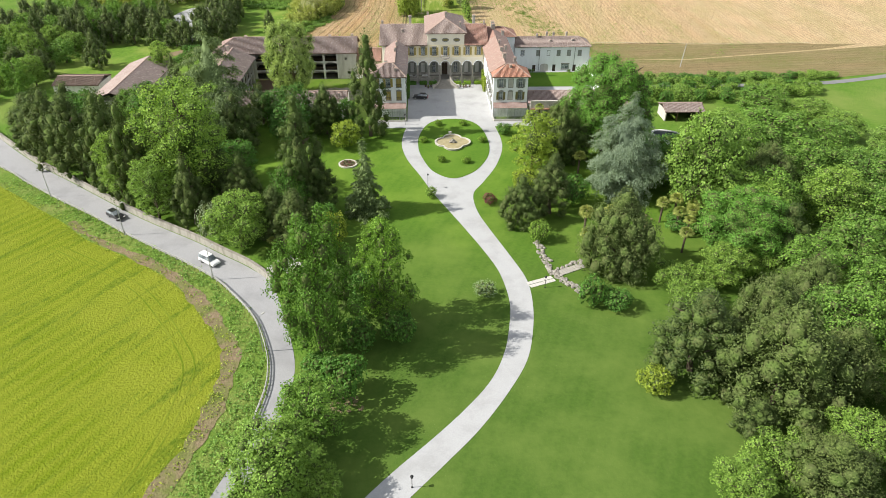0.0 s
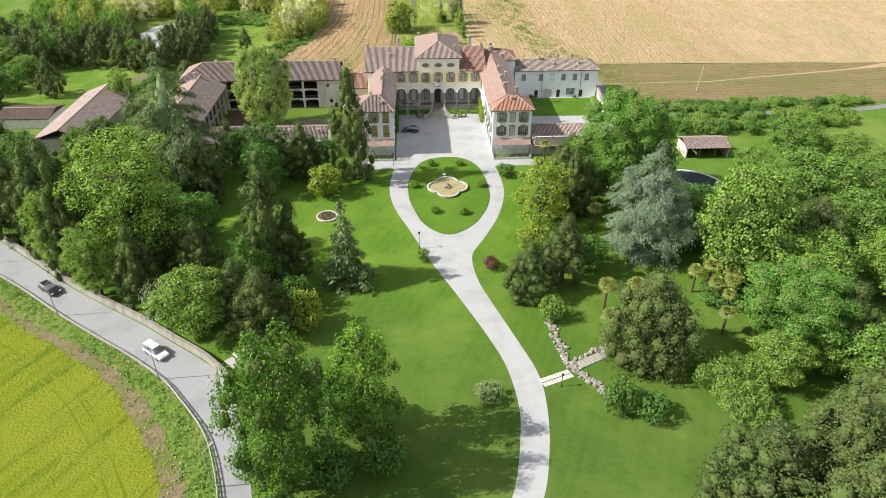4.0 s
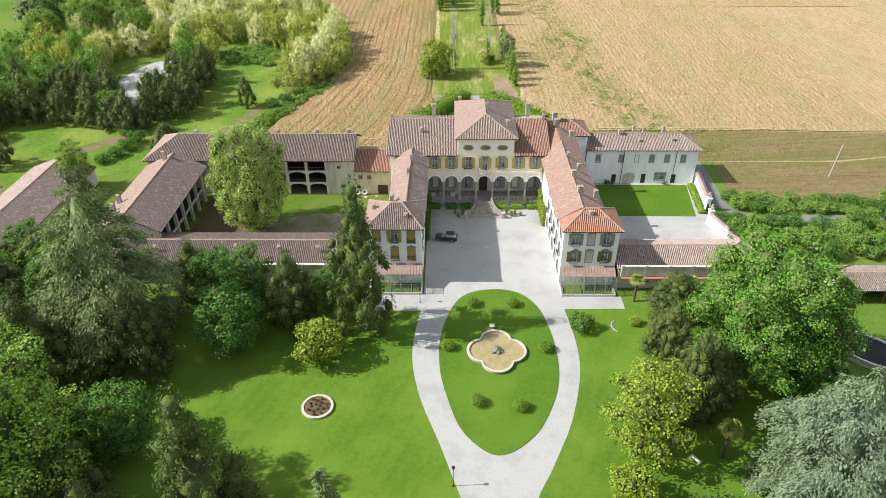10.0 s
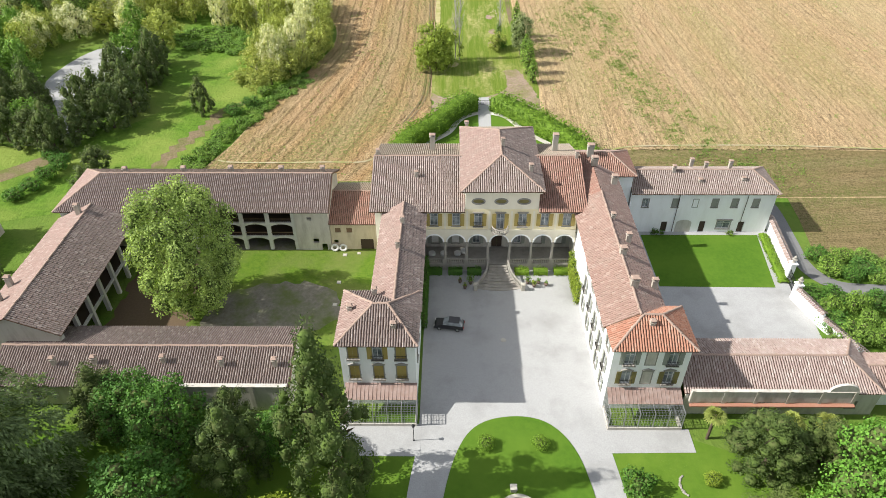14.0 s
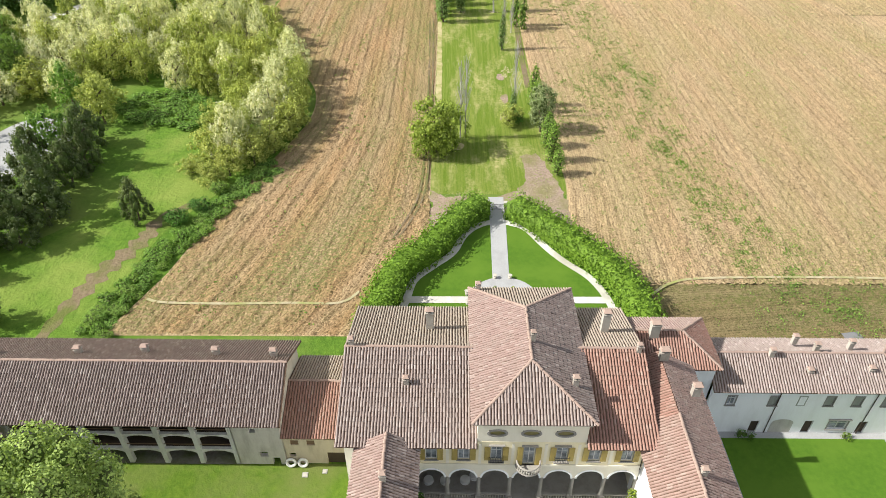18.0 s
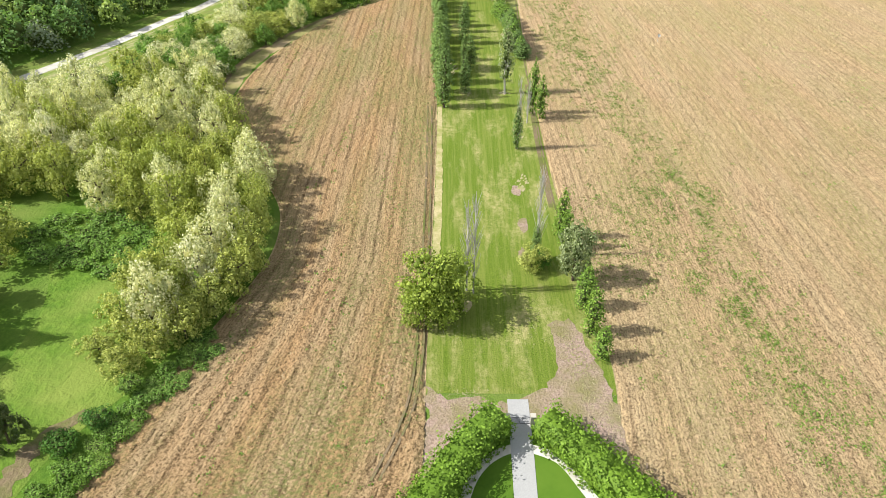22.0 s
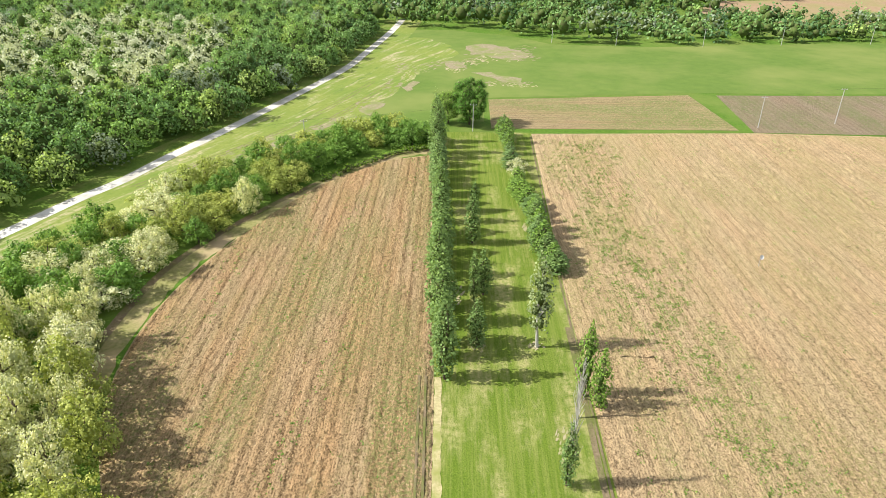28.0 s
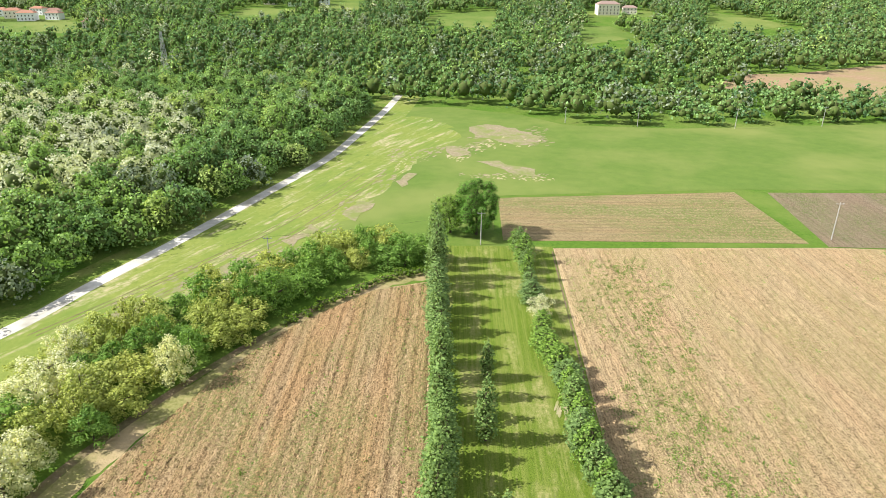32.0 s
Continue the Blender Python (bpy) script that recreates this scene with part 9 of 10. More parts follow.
def park_bench(x, y, turn):
    """A small white bench: two end frames, seat and back slats."""
    ob = thing("park_bench", (x, y, 0), "small white painted bench on the lawn under trees", "bench")
    m = Matrix.Translation((x, y, 0.02)) @ pose(0, 0, 0, 0, 0, turn)
    for e in (-0.62, 0.62):
        bm = bmesh.new()
        box(bm, e - 0.04, e + 0.04, -0.24, -0.17, 0, 0.44, m)
        box(bm, e - 0.04, e + 0.04, 0.17, 0.24, 0, 0.86, m)
        box(bm, e - 0.04, e + 0.04, -0.17, 0.17, 0.38, 0.44, m)
        part("end_frame", bm, M["white_paint"], ob)
    for k in range(4):
        part("seat_slat", boxed(-0.75, 0.75, -0.25 + k * 0.125, -0.15 + k * 0.125, 0.443, 0.475, m), M["white_paint"], ob)
    for z in (0.56, 0.70):
        part("back_slat", boxed(-0.75, 0.75, 0.135, 0.165, z, z + 0.1, m), M["white_paint"], ob)


def boxed(x0, x1, y0, y1, z0, z1, m):
    bm = bmesh.new()
    box(bm, x0, x1, y0, y1, z0, z1, m)
    return bm


park_bench(32.7, 145.2, 150.0)
park_bench(34.3, 142.2, 120.0)
edging = thing("stone_edging", (27.4, 170.4, 0), "curved edging of small pale stones in grass", "edging")
for k in range(11):
    a = radians(120 + k * 12)
    bm = bmesh.new()
    rock(bm, 29.9 + 1.2 * math.cos(a), 170.1 + 1.5 * math.sin(a), 0.06, 0.13 + 0.03 * (k % 3), rock_rng, 0.7)
    part("stone", bm, M["stone"], edging)

# gate steps at the road
landing = thing("paved_landing", (-25, 107, 0), "landing of square pale slabs beside the road wall", "landing")
for i in range(6):
    for j in range(5):
        bm = bmesh.new()
        box(bm, -0.40, 0.40, -0.40, 0.40, 0.0, 0.1, Matrix.Translation((-25.9, 107.4, 0.0)) @ pose(0, 0, 0, 0, 0, -48) @ Matrix.Translation(((i - 2.5) * 0.9 + rock_rng.normal(0, 0.02), (j - 2) * 0.9, 0.0)) @ pose(0, 0, 0, 0, 0, rock_rng.normal(0, 1.5)))
        part("slab", bm, M["paving"], landing)
gate_stairs = thing("gate_stairs", (-28.6, 105.4, 0), "narrow stone stairs by the road", "steps")
for k in range(7):
    bm = bmesh.new()
    box(bm, -0.2, 0.2, -0.7, 0.7, 0, 0.1 + k * 0.1, Matrix.Translation((-29.6 + k * 0.30, 106.6 - k * 0.33, 0.0)) @ pose(0, 0, 0, 0, 0, -48))
    part("step", bm, M["concrete"], gate_stairs)

# road wall, fence and lamps
wall_line = curve([(x + 0.25, y + 0.35) for x, y in ROAD_R[1:12]], steps=5)
road_wall = thing("road_wall", (-70, 135, 0), "weathered plastered retaining wall along the road", "wall")
for a, b in zip(wall_line[:-1], wall_line[1:]):
    d = Vector((b[0] - a[0], b[1] - a[1], 0))
    m = Matrix.Translation(((a[0] + b[0]) / 2, (a[1] + b[1]) / 2, 0)) @ pose(0, 0, 0, 0, 0, math.degrees(math.atan2(d.y, d.x)))
    bm = bmesh.new()
    box(bm, -d.length / 2 - 0.05, d.length / 2 + 0.05, -0.22, 0.22, 0, 1.5, m)
    seg = part("wall_section", bm, M["mossy_wall"], road_wall)
    bm = bmesh.new()
    box(bm, -d.length / 2 - 0.04, d.length / 2 + 0.04, -0.28, 0.28, 1.504, 1.6, m)
    part("coping", bm, M["rock"], seg)
fence_line = curve([(x - 0.2, y - 0.3) for x, y in ROAD_L[1:17]], steps=5)
fence = thing("road_fence", (-50, 107, 0), "low pale post-and-rail fence along the road", "fence")
for a, b in zip(fence_line[:-1], fence_line[1:]):
    d = Vector((b[0] - a[0], b[1] - a[1], 0))
    m = Matrix.Translation((a[0], a[1], 0)) @ pose(0, 0, 0, 0, 0, math.degrees(math.atan2(d.y, d.x)))
    bm = bmesh.new()
    box(bm, -0.08, 0.08, -0.08, 0.08, 0, 0.95, m)
    part("post", bm, M["concrete"], fence)
    for z in (0.42, 0.78):
        bm = bmesh.new()
        box(bm, 0.08, d.length - 0.08, -0.05, 0.05, z, z + 0.12, m)
        part("rail", bm, M["concrete"], fence)


def street_lamp(x, y, h, dx, dy):
    ob = thing("street_lamp", (x, y, 0), "slim grey steel street lamp on the verge", "street lamp", "street lamps along the road")
    bm = bmesh.new()
    tube(bm, (x, y, 0), (x, y, h), 0.09, 0.05, 8)
    part("pole", bm, M["galvanised"], ob)
    bm = bmesh.new()
    tube(bm, (x, y, h - 0.05), (x + dx, y + dy, h + 0.25), 0.04, 0.04, 6)
    arm = part("arm", bm, M["galvanised"], ob)
    bm = bmesh.new()
    box(bm, -0.3, 0.3, -0.12, 0.12, 0, 0.12, Matrix.Translation((x + dx, y + dy, h + 0.2)) @ pose(0, 0, 0, 0, 0, math.degrees(math.atan2(dy, dx))))
    part("lamp_head", bm, M["concrete"], arm)


for x, y in ((-39.4, 102.6), (-61.9, 119.2), (-26.2, 82.2), (-84.8, 136.4)):
    street_lamp(x, y, 7.0, 0.75, 0.95)


def garden_lamp(x, y, h):
    ob = thing("garden_lamp", (x, y, 0), "small dark iron lamp post beside the drive", "lamp")
    bm = bmesh.new()
    lathe(bm, [(0.14, 0), (0.14, 0.1), (0.05, 0.2), (0.04, h)], (x, y, 0), 8)
    part("post", bm, M["iron"], ob)
    bm = bmesh.new()
    lathe(bm, [(0.06, h), (0.17, h + 0.08), (0.2, h + 0.34), (0.24, h + 0.36), (0.02, h + 0.55)], (x, y, 0), 8)
    part("lantern", bm, M["iron"], ob)


garden_lamp(-1.8, 55.2, 1.9)
garden_lamp(1.7, 138.0, 3.4)
garden_lamp(22.8, 98.2, 2.2)
garden_lamp(-4.1, 176.4, 2.8)


def car(x, y, turn, paint, label, van=False, z=0.06):
    """A parked or passing car: shaped body, dark glass, four wheels, lamps."""
    ob = thing("car", (x, y, z), label, "car")
    base = Matrix.Translation((x, y, z)) @ pose(0, 0, 0, 0, 0, turn)
    length, width = 4.55, 1.84
    low = [(-2.27, 0.35), (-2.3, 0.75), (-2.2, 1.0), (-1.0, 1.05), (1.0, 1.02), (1.9, 0.9), (2.25, 0.7), (2.27, 0.35)]
    cab = [(-2.15, 1.0), (-1.75, 1.5), (-1.2, 1.62), (0.1, 1.62), (0.95, 1.05)] if not van else [(-2.2, 1.0), (-2.15, 1.75), (-1.9, 1.85), (0.6, 1.85), (1.3, 1.05)]

    def prism(name, prof, half0, half1, zmid, mat, parent):
        bm = bmesh.new()
        rows = []
        for s in (-1, 1):
            rows.append([bm.verts.new(base @ Vector((px, s * (half0 if pz < zmid else half1), pz))) for px, pz in prof])
        bm.faces.new(rows[0])
        bm.faces.new(rows[1][::-1])
        for i in range(len(prof)):
            bm.faces.new((rows[0][i - 1], rows[1][i - 1], rows[1][i], rows[0][i]))
        bmesh.ops.recalc_face_normals(bm, faces=bm.faces[:])
        bmesh.ops.bevel(bm, geom=bm.edges[:], offset=0.05, segments=2, affect="EDGES")
        return part(name, bm, mat, parent)

    body = prism("body", low, width / 2, width / 2 - 0.06, 0.9, paint, ob)
    prism("cabin", cab, width / 2 - 0.08, width / 2 - 0.24, 1.3, M["glass"], ob)
    bm = bmesh.new()
    top = cab[2][1] if not van else 1.85
    box(bm, cab[1][0] + 0.15, cab[3][0] - 0.05, -width / 2 + 0.26, width / 2 - 0.26, top - 0.02, top + 0.03, base)
    part("roof_panel", bm, paint, ob)
    for px in (-1.4, 1.42):
        for s in (-1, 1):
            bm = bmesh.new()
            tube(bm, base @ Vector((px, s * 0.72, 0.33)), base @ Vector((px, s * 0.94, 0.33)), 0.33, 0.33, 16)
            wheel = part("wheel", bm, M["rubber"], ob)
            bm = bmesh.new()
            tube(bm, base @ Vector((px, s * 0.93, 0.33)), base @ Vector((px, s * 0.955, 0.33)), 0.22, 0.2, 12)
            part("rim", bm, M["galvanised"], wheel)
    for px, mat in ((2.24, "white_paint"), (-2.28, "lamp_red")):
        for s in (-1, 1):
            bm = bmesh.new()
            box(bm, px - 0.06, px + 0.06, s * 0.68 - 0.2, s * 0.68 + 0.2, 0.66, 0.82, base)
            part("headlight" if px > 0 else "tail_light", bm, M[mat], body)


M["lamp_red"] = plain("red_lamp_plastic", (0.35, 0.02, 0.02), 0.3)
for key, c in (("paint_dark", (0.018, 0.018, 0.020)), ("paint_white", (0.72, 0.72, 0.71))):
    pm = Mat(key, 0.3, 0.5)
    pm.colour(c)
    pm.b.inputs["Coat Weight"].default_value = 0.6
    M[key] = pm.m
car(0.4, 197.2, 172.0, M["paint_dark"], "dark grey car parked on the gravel court")
car(-41.6, 108.4, -37.0, M["paint_white"], "white van on the country road", True)
car(-66.4, 126.6, -37.0, M["paint_dark"], "dark grey car on the country road")
manhole = thing("manhole_cover", (8.6, 194.4, 0.05), "round pale manhole cover in the gravel", "cover")
bm = bmesh.new()
lathe(bm, [(0.42, 0.0), (0.42, 0.03), (0.36, 0.045)], (8.6, 194.4, 0.045), 18)
part("disc", bm, M["pale_stone"], manhole)


def pot_plant(x, y, h, seed, z=0.05):
    ob = thing("potted_plant", (x, y, z), "leafy plant in a terracotta pot by the stairs", "plant")
    bm = bmesh.new()
    lathe(bm, [(0.2, 0), (0.32, 0.45), (0.36, 0.47), (0.36, 0.55)], (x, y, z), 12)
    part("pot", bm, M["tile_dark"], ob)
    part("foliage", crown_mesh("foliage", [(x, y, z + 0.5 + h * 0.4, h * 0.42, h * 0.45)], M["leaf_yellow" if seed % 2 else "leaf_mid"], 0.2, 1.0, np.random.default_rng(seed)), None, ob)


for i, (x, y, h) in enumerate(((3.9, 207.3, 1.5), (3.0, 206.2, 0.8), (13.4, 207.4, 1.4), (14.4, 206.6, 1.1), (15.2, 207.4, 0.8), (2.2, 207.6, 0.7), (16.4, 206.9, 0.7))):
    pot_plant(x, y, h, 60 + i)


def cafe_table(x, y):
    """A round table under a white cloth, with two white chairs."""
    ob = thing("round_table", (x, y, 1.3), "round table under a white cloth in the loggia", "table")
    bm = bmesh.new()
    lathe(bm, [(0.62, 0.35), (0.6, 0.72), (0.56, 0.76), (0.05, 0.765)], (x, y, 1.3), 16)
    part("tablecloth", bm, M["white_paint"], ob)
    bm = bmesh.new()
    tube(bm, (x, y, 1.3), (x, y, 1.98), 0.05, 0.05, 8)
    part("leg", bm, M["iron"], ob)


for x in (-2.6, -0.6, 1.8, 2.9):
    cafe_table(x, 213.6 + 0.4 * math.sin(x * 3))

# rear garden
pond2 = thing("rear_fountain", (8.5, 246.85, terr(246.85)), "small round stone fountain in the rear garden", "fountain")
zr = terr(246.6) + 0.085
bm = bmesh.new()
lathe(bm, [(2.6, 0.0), (2.6, 0.12), (2.4, 0.14), (2.3, 0.02)], (8.5, 246.85, zr), 32)
part("outer_ring", bm, M["stone"], pond2)
bm = bmesh.new()
lathe(bm, [(1.2, 0.0), (1.2, 0.4), (0.98, 0.42), (0.92, 0.15)], (8.5, 246.85, zr), 24)
part("basin", bm, M["pale_stone"], pond2)
bm = bmesh.new()
lathe(bm, [(0.18, 0.0), (0.14, 0.6), (0.4, 0.75), (0.1, 0.8), (0.06, 1.1)], (8.5, 246.85, zr), 14)
part("spout", bm, M["stone"], pond2)
for dx, dy in ((-1.45, 1.55), (1.5, 1.55), (-1.3, -1.45), (1.5, -1.3)):
    plant("yellow", 8.5 + dx, 246.85 + dy, 1.3, 0.42, label="small clipped yellow-green cone beside the fountain")
for dx, dy in ((-6.0, 0.9), (6.0, 0.95), (-5.9, -1.3), (6.1, -1.2), (-1.3, 4.9), (1.2, 4.9)):
    ob = thing("stone_urn", (8.5 + dx, 246.85 + dy, terr(246.85 + dy)), "small pale stone urn at the path edge", "urn")
    bm = bmesh.new()
    lathe(bm, [(0.32, 0.0), (0.32, 0.35), (0.12, 0.42), (0.34, 0.72), (0.4, 0.78), (0.3, 0.8)], (8.5 + dx, 246.85 + dy, zr), 12)
    part("vessel", bm, M["pale_stone"], ob)
rear_gate = thing("rear_gate", (8.4, 270.9, terr(270.9)), "iron garden gate between low stone pillars", "gate")
zg = terr(270.9)
for x in (6.7, 10.1):
    part("pillar", boxes((x - 0.3, x + 0.3, 270.6, 271.2, zg - 0.1, zg + 1.7), (x - 0.36, x + 0.36, 270.54, 271.26, zg + 1.7, zg + 1.82)), M["pale_stone"], rear_gate)
for x0, x1 in ((7.05, 8.38), (8.42, 9.75)):
    bm = bmesh.new()
    for z in (0.15, 1.25):
        box(bm, x0, x1, 270.88, 270.92, zg + z, zg + z + 0.05)
    for k in range(10):
        x = x0 + (x1 - x0) * k / 9
        box(bm, x - 0.012, x + 0.012, 270.885, 270.915, zg + 0.2, zg + 1.45)
    part("gate_leaf", bm, M["iron"], rear_gate)

# side court: walls, gate pillars, lane edge
side_wall = thing("court_wall", (57.8, 216, 0), "white plastered garden wall with tiled coping", "wall")
for (x0, y0), (x1, y1), h in (((58.9, 223.4), (57.3, 209.6), 2.6), ((55.8, 203.4), (57.4, 197.4), 2.6), ((57.4, 197.4), (60.4, 190.0), 2.0)):
    d = Vector((x1 - x0, y1 - y0, 0))
    m = Matrix.Translation(((x0 + x1) / 2, (y0 + y1) / 2, 0)) @ pose(0, 0, 0, 0, 0, math.degrees(math.atan2(d.y, d.x)))
    bm = bmesh.new()
    box(bm, -d.length / 2, d.length / 2, -0.2, 0.2, 0, h, m)
    sec = part("wall_section", bm, M["white_plaster"], side_wall)
    a, b = Vector((x0, y0, 0)), Vector((x1, y1, 0))
    off = Vector((-d.y, d.x, 0)).normalized() * 0.5
    v1, q1 = tile_field([tuple(a + off + Vector((0, 0, h + 0.02))), tuple(b + off + Vector((0, 0, h + 0.02))), tuple(b + Vector((0, 0, h + 0.34))), tuple(a + Vector((0, 0, h + 0.34)))])
    v2, q2 = tile_field([tuple(b - off + Vector((0, 0, h + 0.02))), tuple(a - off + Vector((0, 0, h + 0.02))), tuple(a + Vector((0, 0, h + 0.34))), tuple(b + Vector((0, 0, h + 0.34)))])
    part("coping_tiles", quads_mesh("coping_tiles", np.concatenate([v1, v2]), np.concatenate([q1, q2 + len(v1)]), M["tile_pale"]), None, sec, kind="stuff")
for x, y in ((57.2, 209.2), (56.0, 203.9)):
    ob = thing("gate_pillar", (x, y, 0), "white gate pillar with stone urn on top", "pillar")
    part("shaft", boxes((x - 0.45, x + 0.45, y - 0.45, y + 0.45, 0, 3.1), (x - 0.58, x + 0.58, y - 0.58, y + 0.58, 3.1, 3.3)), M["white_plaster"], ob)
    bm = bmesh.new()
    lathe(bm, [(0.3, 3.3), (0.14, 3.5), (0.42, 3.95), (0.46, 4.02), (0.2, 4.1), (0.26, 4.4), (0.05, 4.7)], (x, y, 0), 12)
    part("urn", bm, M["stone"], ob)
drive_gate = thing("side_gate", (56.6, 206.5, 0), "dark iron gate of the side court", "gate")
bm = bmesh.new()
for k in range(22):
    t = k / 21
    x, y = 56.9 + (56.3 - 56.9) * t, 208.6 + (204.5 - 208.6) * t
    box(bm, x - 0.02, x + 0.02, y - 0.02, y + 0.02, 0.08, 2.3)
for z in (0.2, 1.2, 2.1):
    d = Vector((-0.6, -4.1, 0))
    m = Matrix.Translation((56.6, 206.55, 0)) @ pose(0, 0, 0, 0, 0, math.degrees(math.atan2(d.y, d.x)))
    box(bm, -2.07, 2.07, -0.025, 0.025, z, z + 0.06, m)
part("gate_leaf", bm, M["iron"], drive_gate)
# two old tyres painted white, stood against the wall
for i, x in enumerate((-19.9, -18.4)):
    ob = thing("planter_ring", (x, 216.0, 0), "white painted old tyre leaning on the wall", "tyre")
    lean = Matrix.Translation((x, 215.95, 0.05)) @ pose(0, 0, 0, 72, 0, 0)
    bm = bmesh.new()
    prof = [(0.52 + 0.18 * math.cos(a * math.pi / 5), 0.17 * math.sin(a * math.pi / 5)) for a in range(10)]
    n = 24
    rings = [[bm.verts.new(lean @ Vector((r * math.cos(2 * math.pi * k / n), 0.70 + r * math.sin(2 * math.pi * k / n), z))) for k in range(n)] for r, z in prof]
    for a in range(10):
        for k in range(n):
            bm.faces.new((rings[a][k], rings[a][(k + 1) % n], rings[(a + 1) % 10][(k + 1) % n], rings[(a + 1) % 10][k]))
    part("tread", bm, M["white_paint"], ob)
for x, y, w in ((-18.0, 214.9, 0.36), (-15.6, 215.4, 0.3), (-18.1, 207.6, 0.34), (-16.2, 204.9, 0.34), (-18.0, 202.1, 0.36)):
    ob = thing("well_cover", (x, y, 0.03), "small square pale concrete cover in the court grass", "cover")
    part("slab", boxes((x - w, x + w, y - w, y + w, 0.0, 0.10)), M["concrete"], ob)
    part("lid", boxes((x - w * 0.7, x + w * 0.7, y - w * 0.7, y + w * 0.7, 0.104, 0.13)), M["pale_stone"], ob)

# swimming pool in the meadow
pool = thing("garden_pool", (68.4, 163.3, 0), "oval above-ground pool with dark cover and white rim", "pool")
bm = bmesh.new()
n = 40
rings = []
for k, (s, z) in enumerate(((1.0, 0.0), (1.0, 1.15), (1.05, 1.15), (1.05, 1.25), (0.95, 1.25), (0.95, 0.9))):
    rings.append([bm.verts.new(Vector((68.4, 163.3, z)) + (pose(0, 0, 0, 0, 0, -42) @ Vector((6.0 * s * math.cos(2 * math.pi * i / n), 3.5 * s * math.sin(2 * math.pi * i / n), 0)))) for i in range(n)])
for a, b in zip(rings[:-1], rings[1:]):
    for i in range(n):
        j = (i + 1) % n
        bm.faces.new((a[i], a[j], b[j], b[i]))
part("pool_wall", bm, M["white_paint"], pool)
bm = bmesh.new()
bm.faces.new([bm.verts.new(Vector((68.4, 163.3, 1.0)) + (pose(0, 0, 0, 0, 0, -42) @ Vector((5.7 * math.cos(2 * math.pi * i / n), 3.32 * math.sin(2 * math.pi * i / n), 0)))) for i in range(n)])
part("cover", bm, M["pool_dark"], pool)


def pole(x, y, h, label, arms=True, lean=0.0):
    ob = thing("utility_pole", (x, y, terr(y)), label, "pole")
    z = terr(y)
    bm = bmesh.new()
    tube(bm, (x, y, z - 0.3), (x + lean, y, z + h), 0.16, 0.1, 8)
    part("shaft", bm, M["concrete"], ob)
    if arms:
        bm = bmesh.new()
        box(bm, x - 1.0, x + 1.0, y - 0.05, y + 0.05, z + h - 0.5, z + h - 0.38)
        arm = part("crossarm", bm, M["galvanised"], ob)
        for dx in (-0.9, 0.0, 0.9):
            bm = bmesh.new()
            lathe(bm, [(0.05, 0.0), (0.09, 0.1), (0.04, 0.22)], (x + dx, y, z + h - 0.38), 6)
            part("insulator", bm, M["white_paint"], arm)
    return (x + lean, y, z + h)


def cable(name, a, b, sag):
    bm = bmesh.new()
    prev = None
    for k in range(13):
        t = k / 12
        p = Vector(a).lerp(Vector(b), t) - Vector((0, 0, 4 * sag * t * (1 - t)))
        if prev:
            tube(bm, prev, p, 0.02, 0.02, 4, False)
        prev = p
    bmesh.ops.remove_doubles(bm, verts=bm.verts[:], dist=0.03)
    tagged(part(name, bm, M["iron"]), "thin dark overhead power cable", "cable")


pole(91.6, 225.6, 8.0, "leaning pale concrete pole at the field edge", False, 0.7)
tops = [pole(97.2, 494.0, 10.5, "pale concrete power pole in the field"), pole(124.6, 499.0, 12.0, "pale concrete power pole in the field"), pole(212.0, 517.0, 12.0, "pale concrete power pole in the field")]
cable("power_cable", tops[0], tops[1], 0.6)
cable("power_cable", tops[1], tops[2], 1.4)
row = [pole(x, y, 9.0, "slim power pole along the far wood") for x, y in ((47.4, 632.5), (78.9, 626.5), (121.6, 624.0), (163.0, 630.0), (210.0, 634.0))]
for a, b in zip(row[:-1], row[1:]):
    cable("power_cable", a, b, 0.8)
west_poles = [pole(-106.0, 440.0, 9.0, "slim power pole beside the track"), pole(-46.0, 470.0, 9.0, "slim power pole by the hedgerow"), pole(4.0, 488.0, 9.0, "slim power pole at the avenue end")]
for a, b in zip(west_poles[:-1], west_poles[1:]):
    cable("power_cable", a, b, 0.7)

# lattice mast above the wood
mast = thing("lattice_mast", (-172, 722, terr(722)), "grey steel lattice mast above the wood", "mast")
zm = terr(722)
for i, j in ((-1, -1), (1, -1), (1, 1), (-1, 1)):
    bm = bmesh.new()
    tube(bm, (-172 + i * 2.0, 722 + j * 2.0, zm), (-172 + i * 0.4, 722 + j * 0.4, zm + 30), 0.14, 0.1, 4)
    part("leg", bm, M["galvanised"], mast)
for k in range(9):
    z0, z1 = zm + k * 3.3, zm + (k + 1) * 3.3
    w0, w1 = 2.0 - 1.6 * k / 9, 2.0 - 1.6 * (k + 1) / 9
    bm = bmesh.new()
    for s in (-1, 1):
        tube(bm, (-172 - w0, 722 + s * w0, z0), (-172 + w1, 722 + s * w1, z1), 0.07, 0.07, 4)
        tube(bm, (-172 + w0, 722 + s * w0, z0), (-172 - w1, 722 + s * w1, z1), 0.07, 0.07, 4)
        tube(bm, (-172 + s * w0, 722 - w0, z0), (-172 + s * w1, 722 + w1, z1), 0.07, 0.07, 4)
    part("bracing", bm, M["galvanised"], mast)


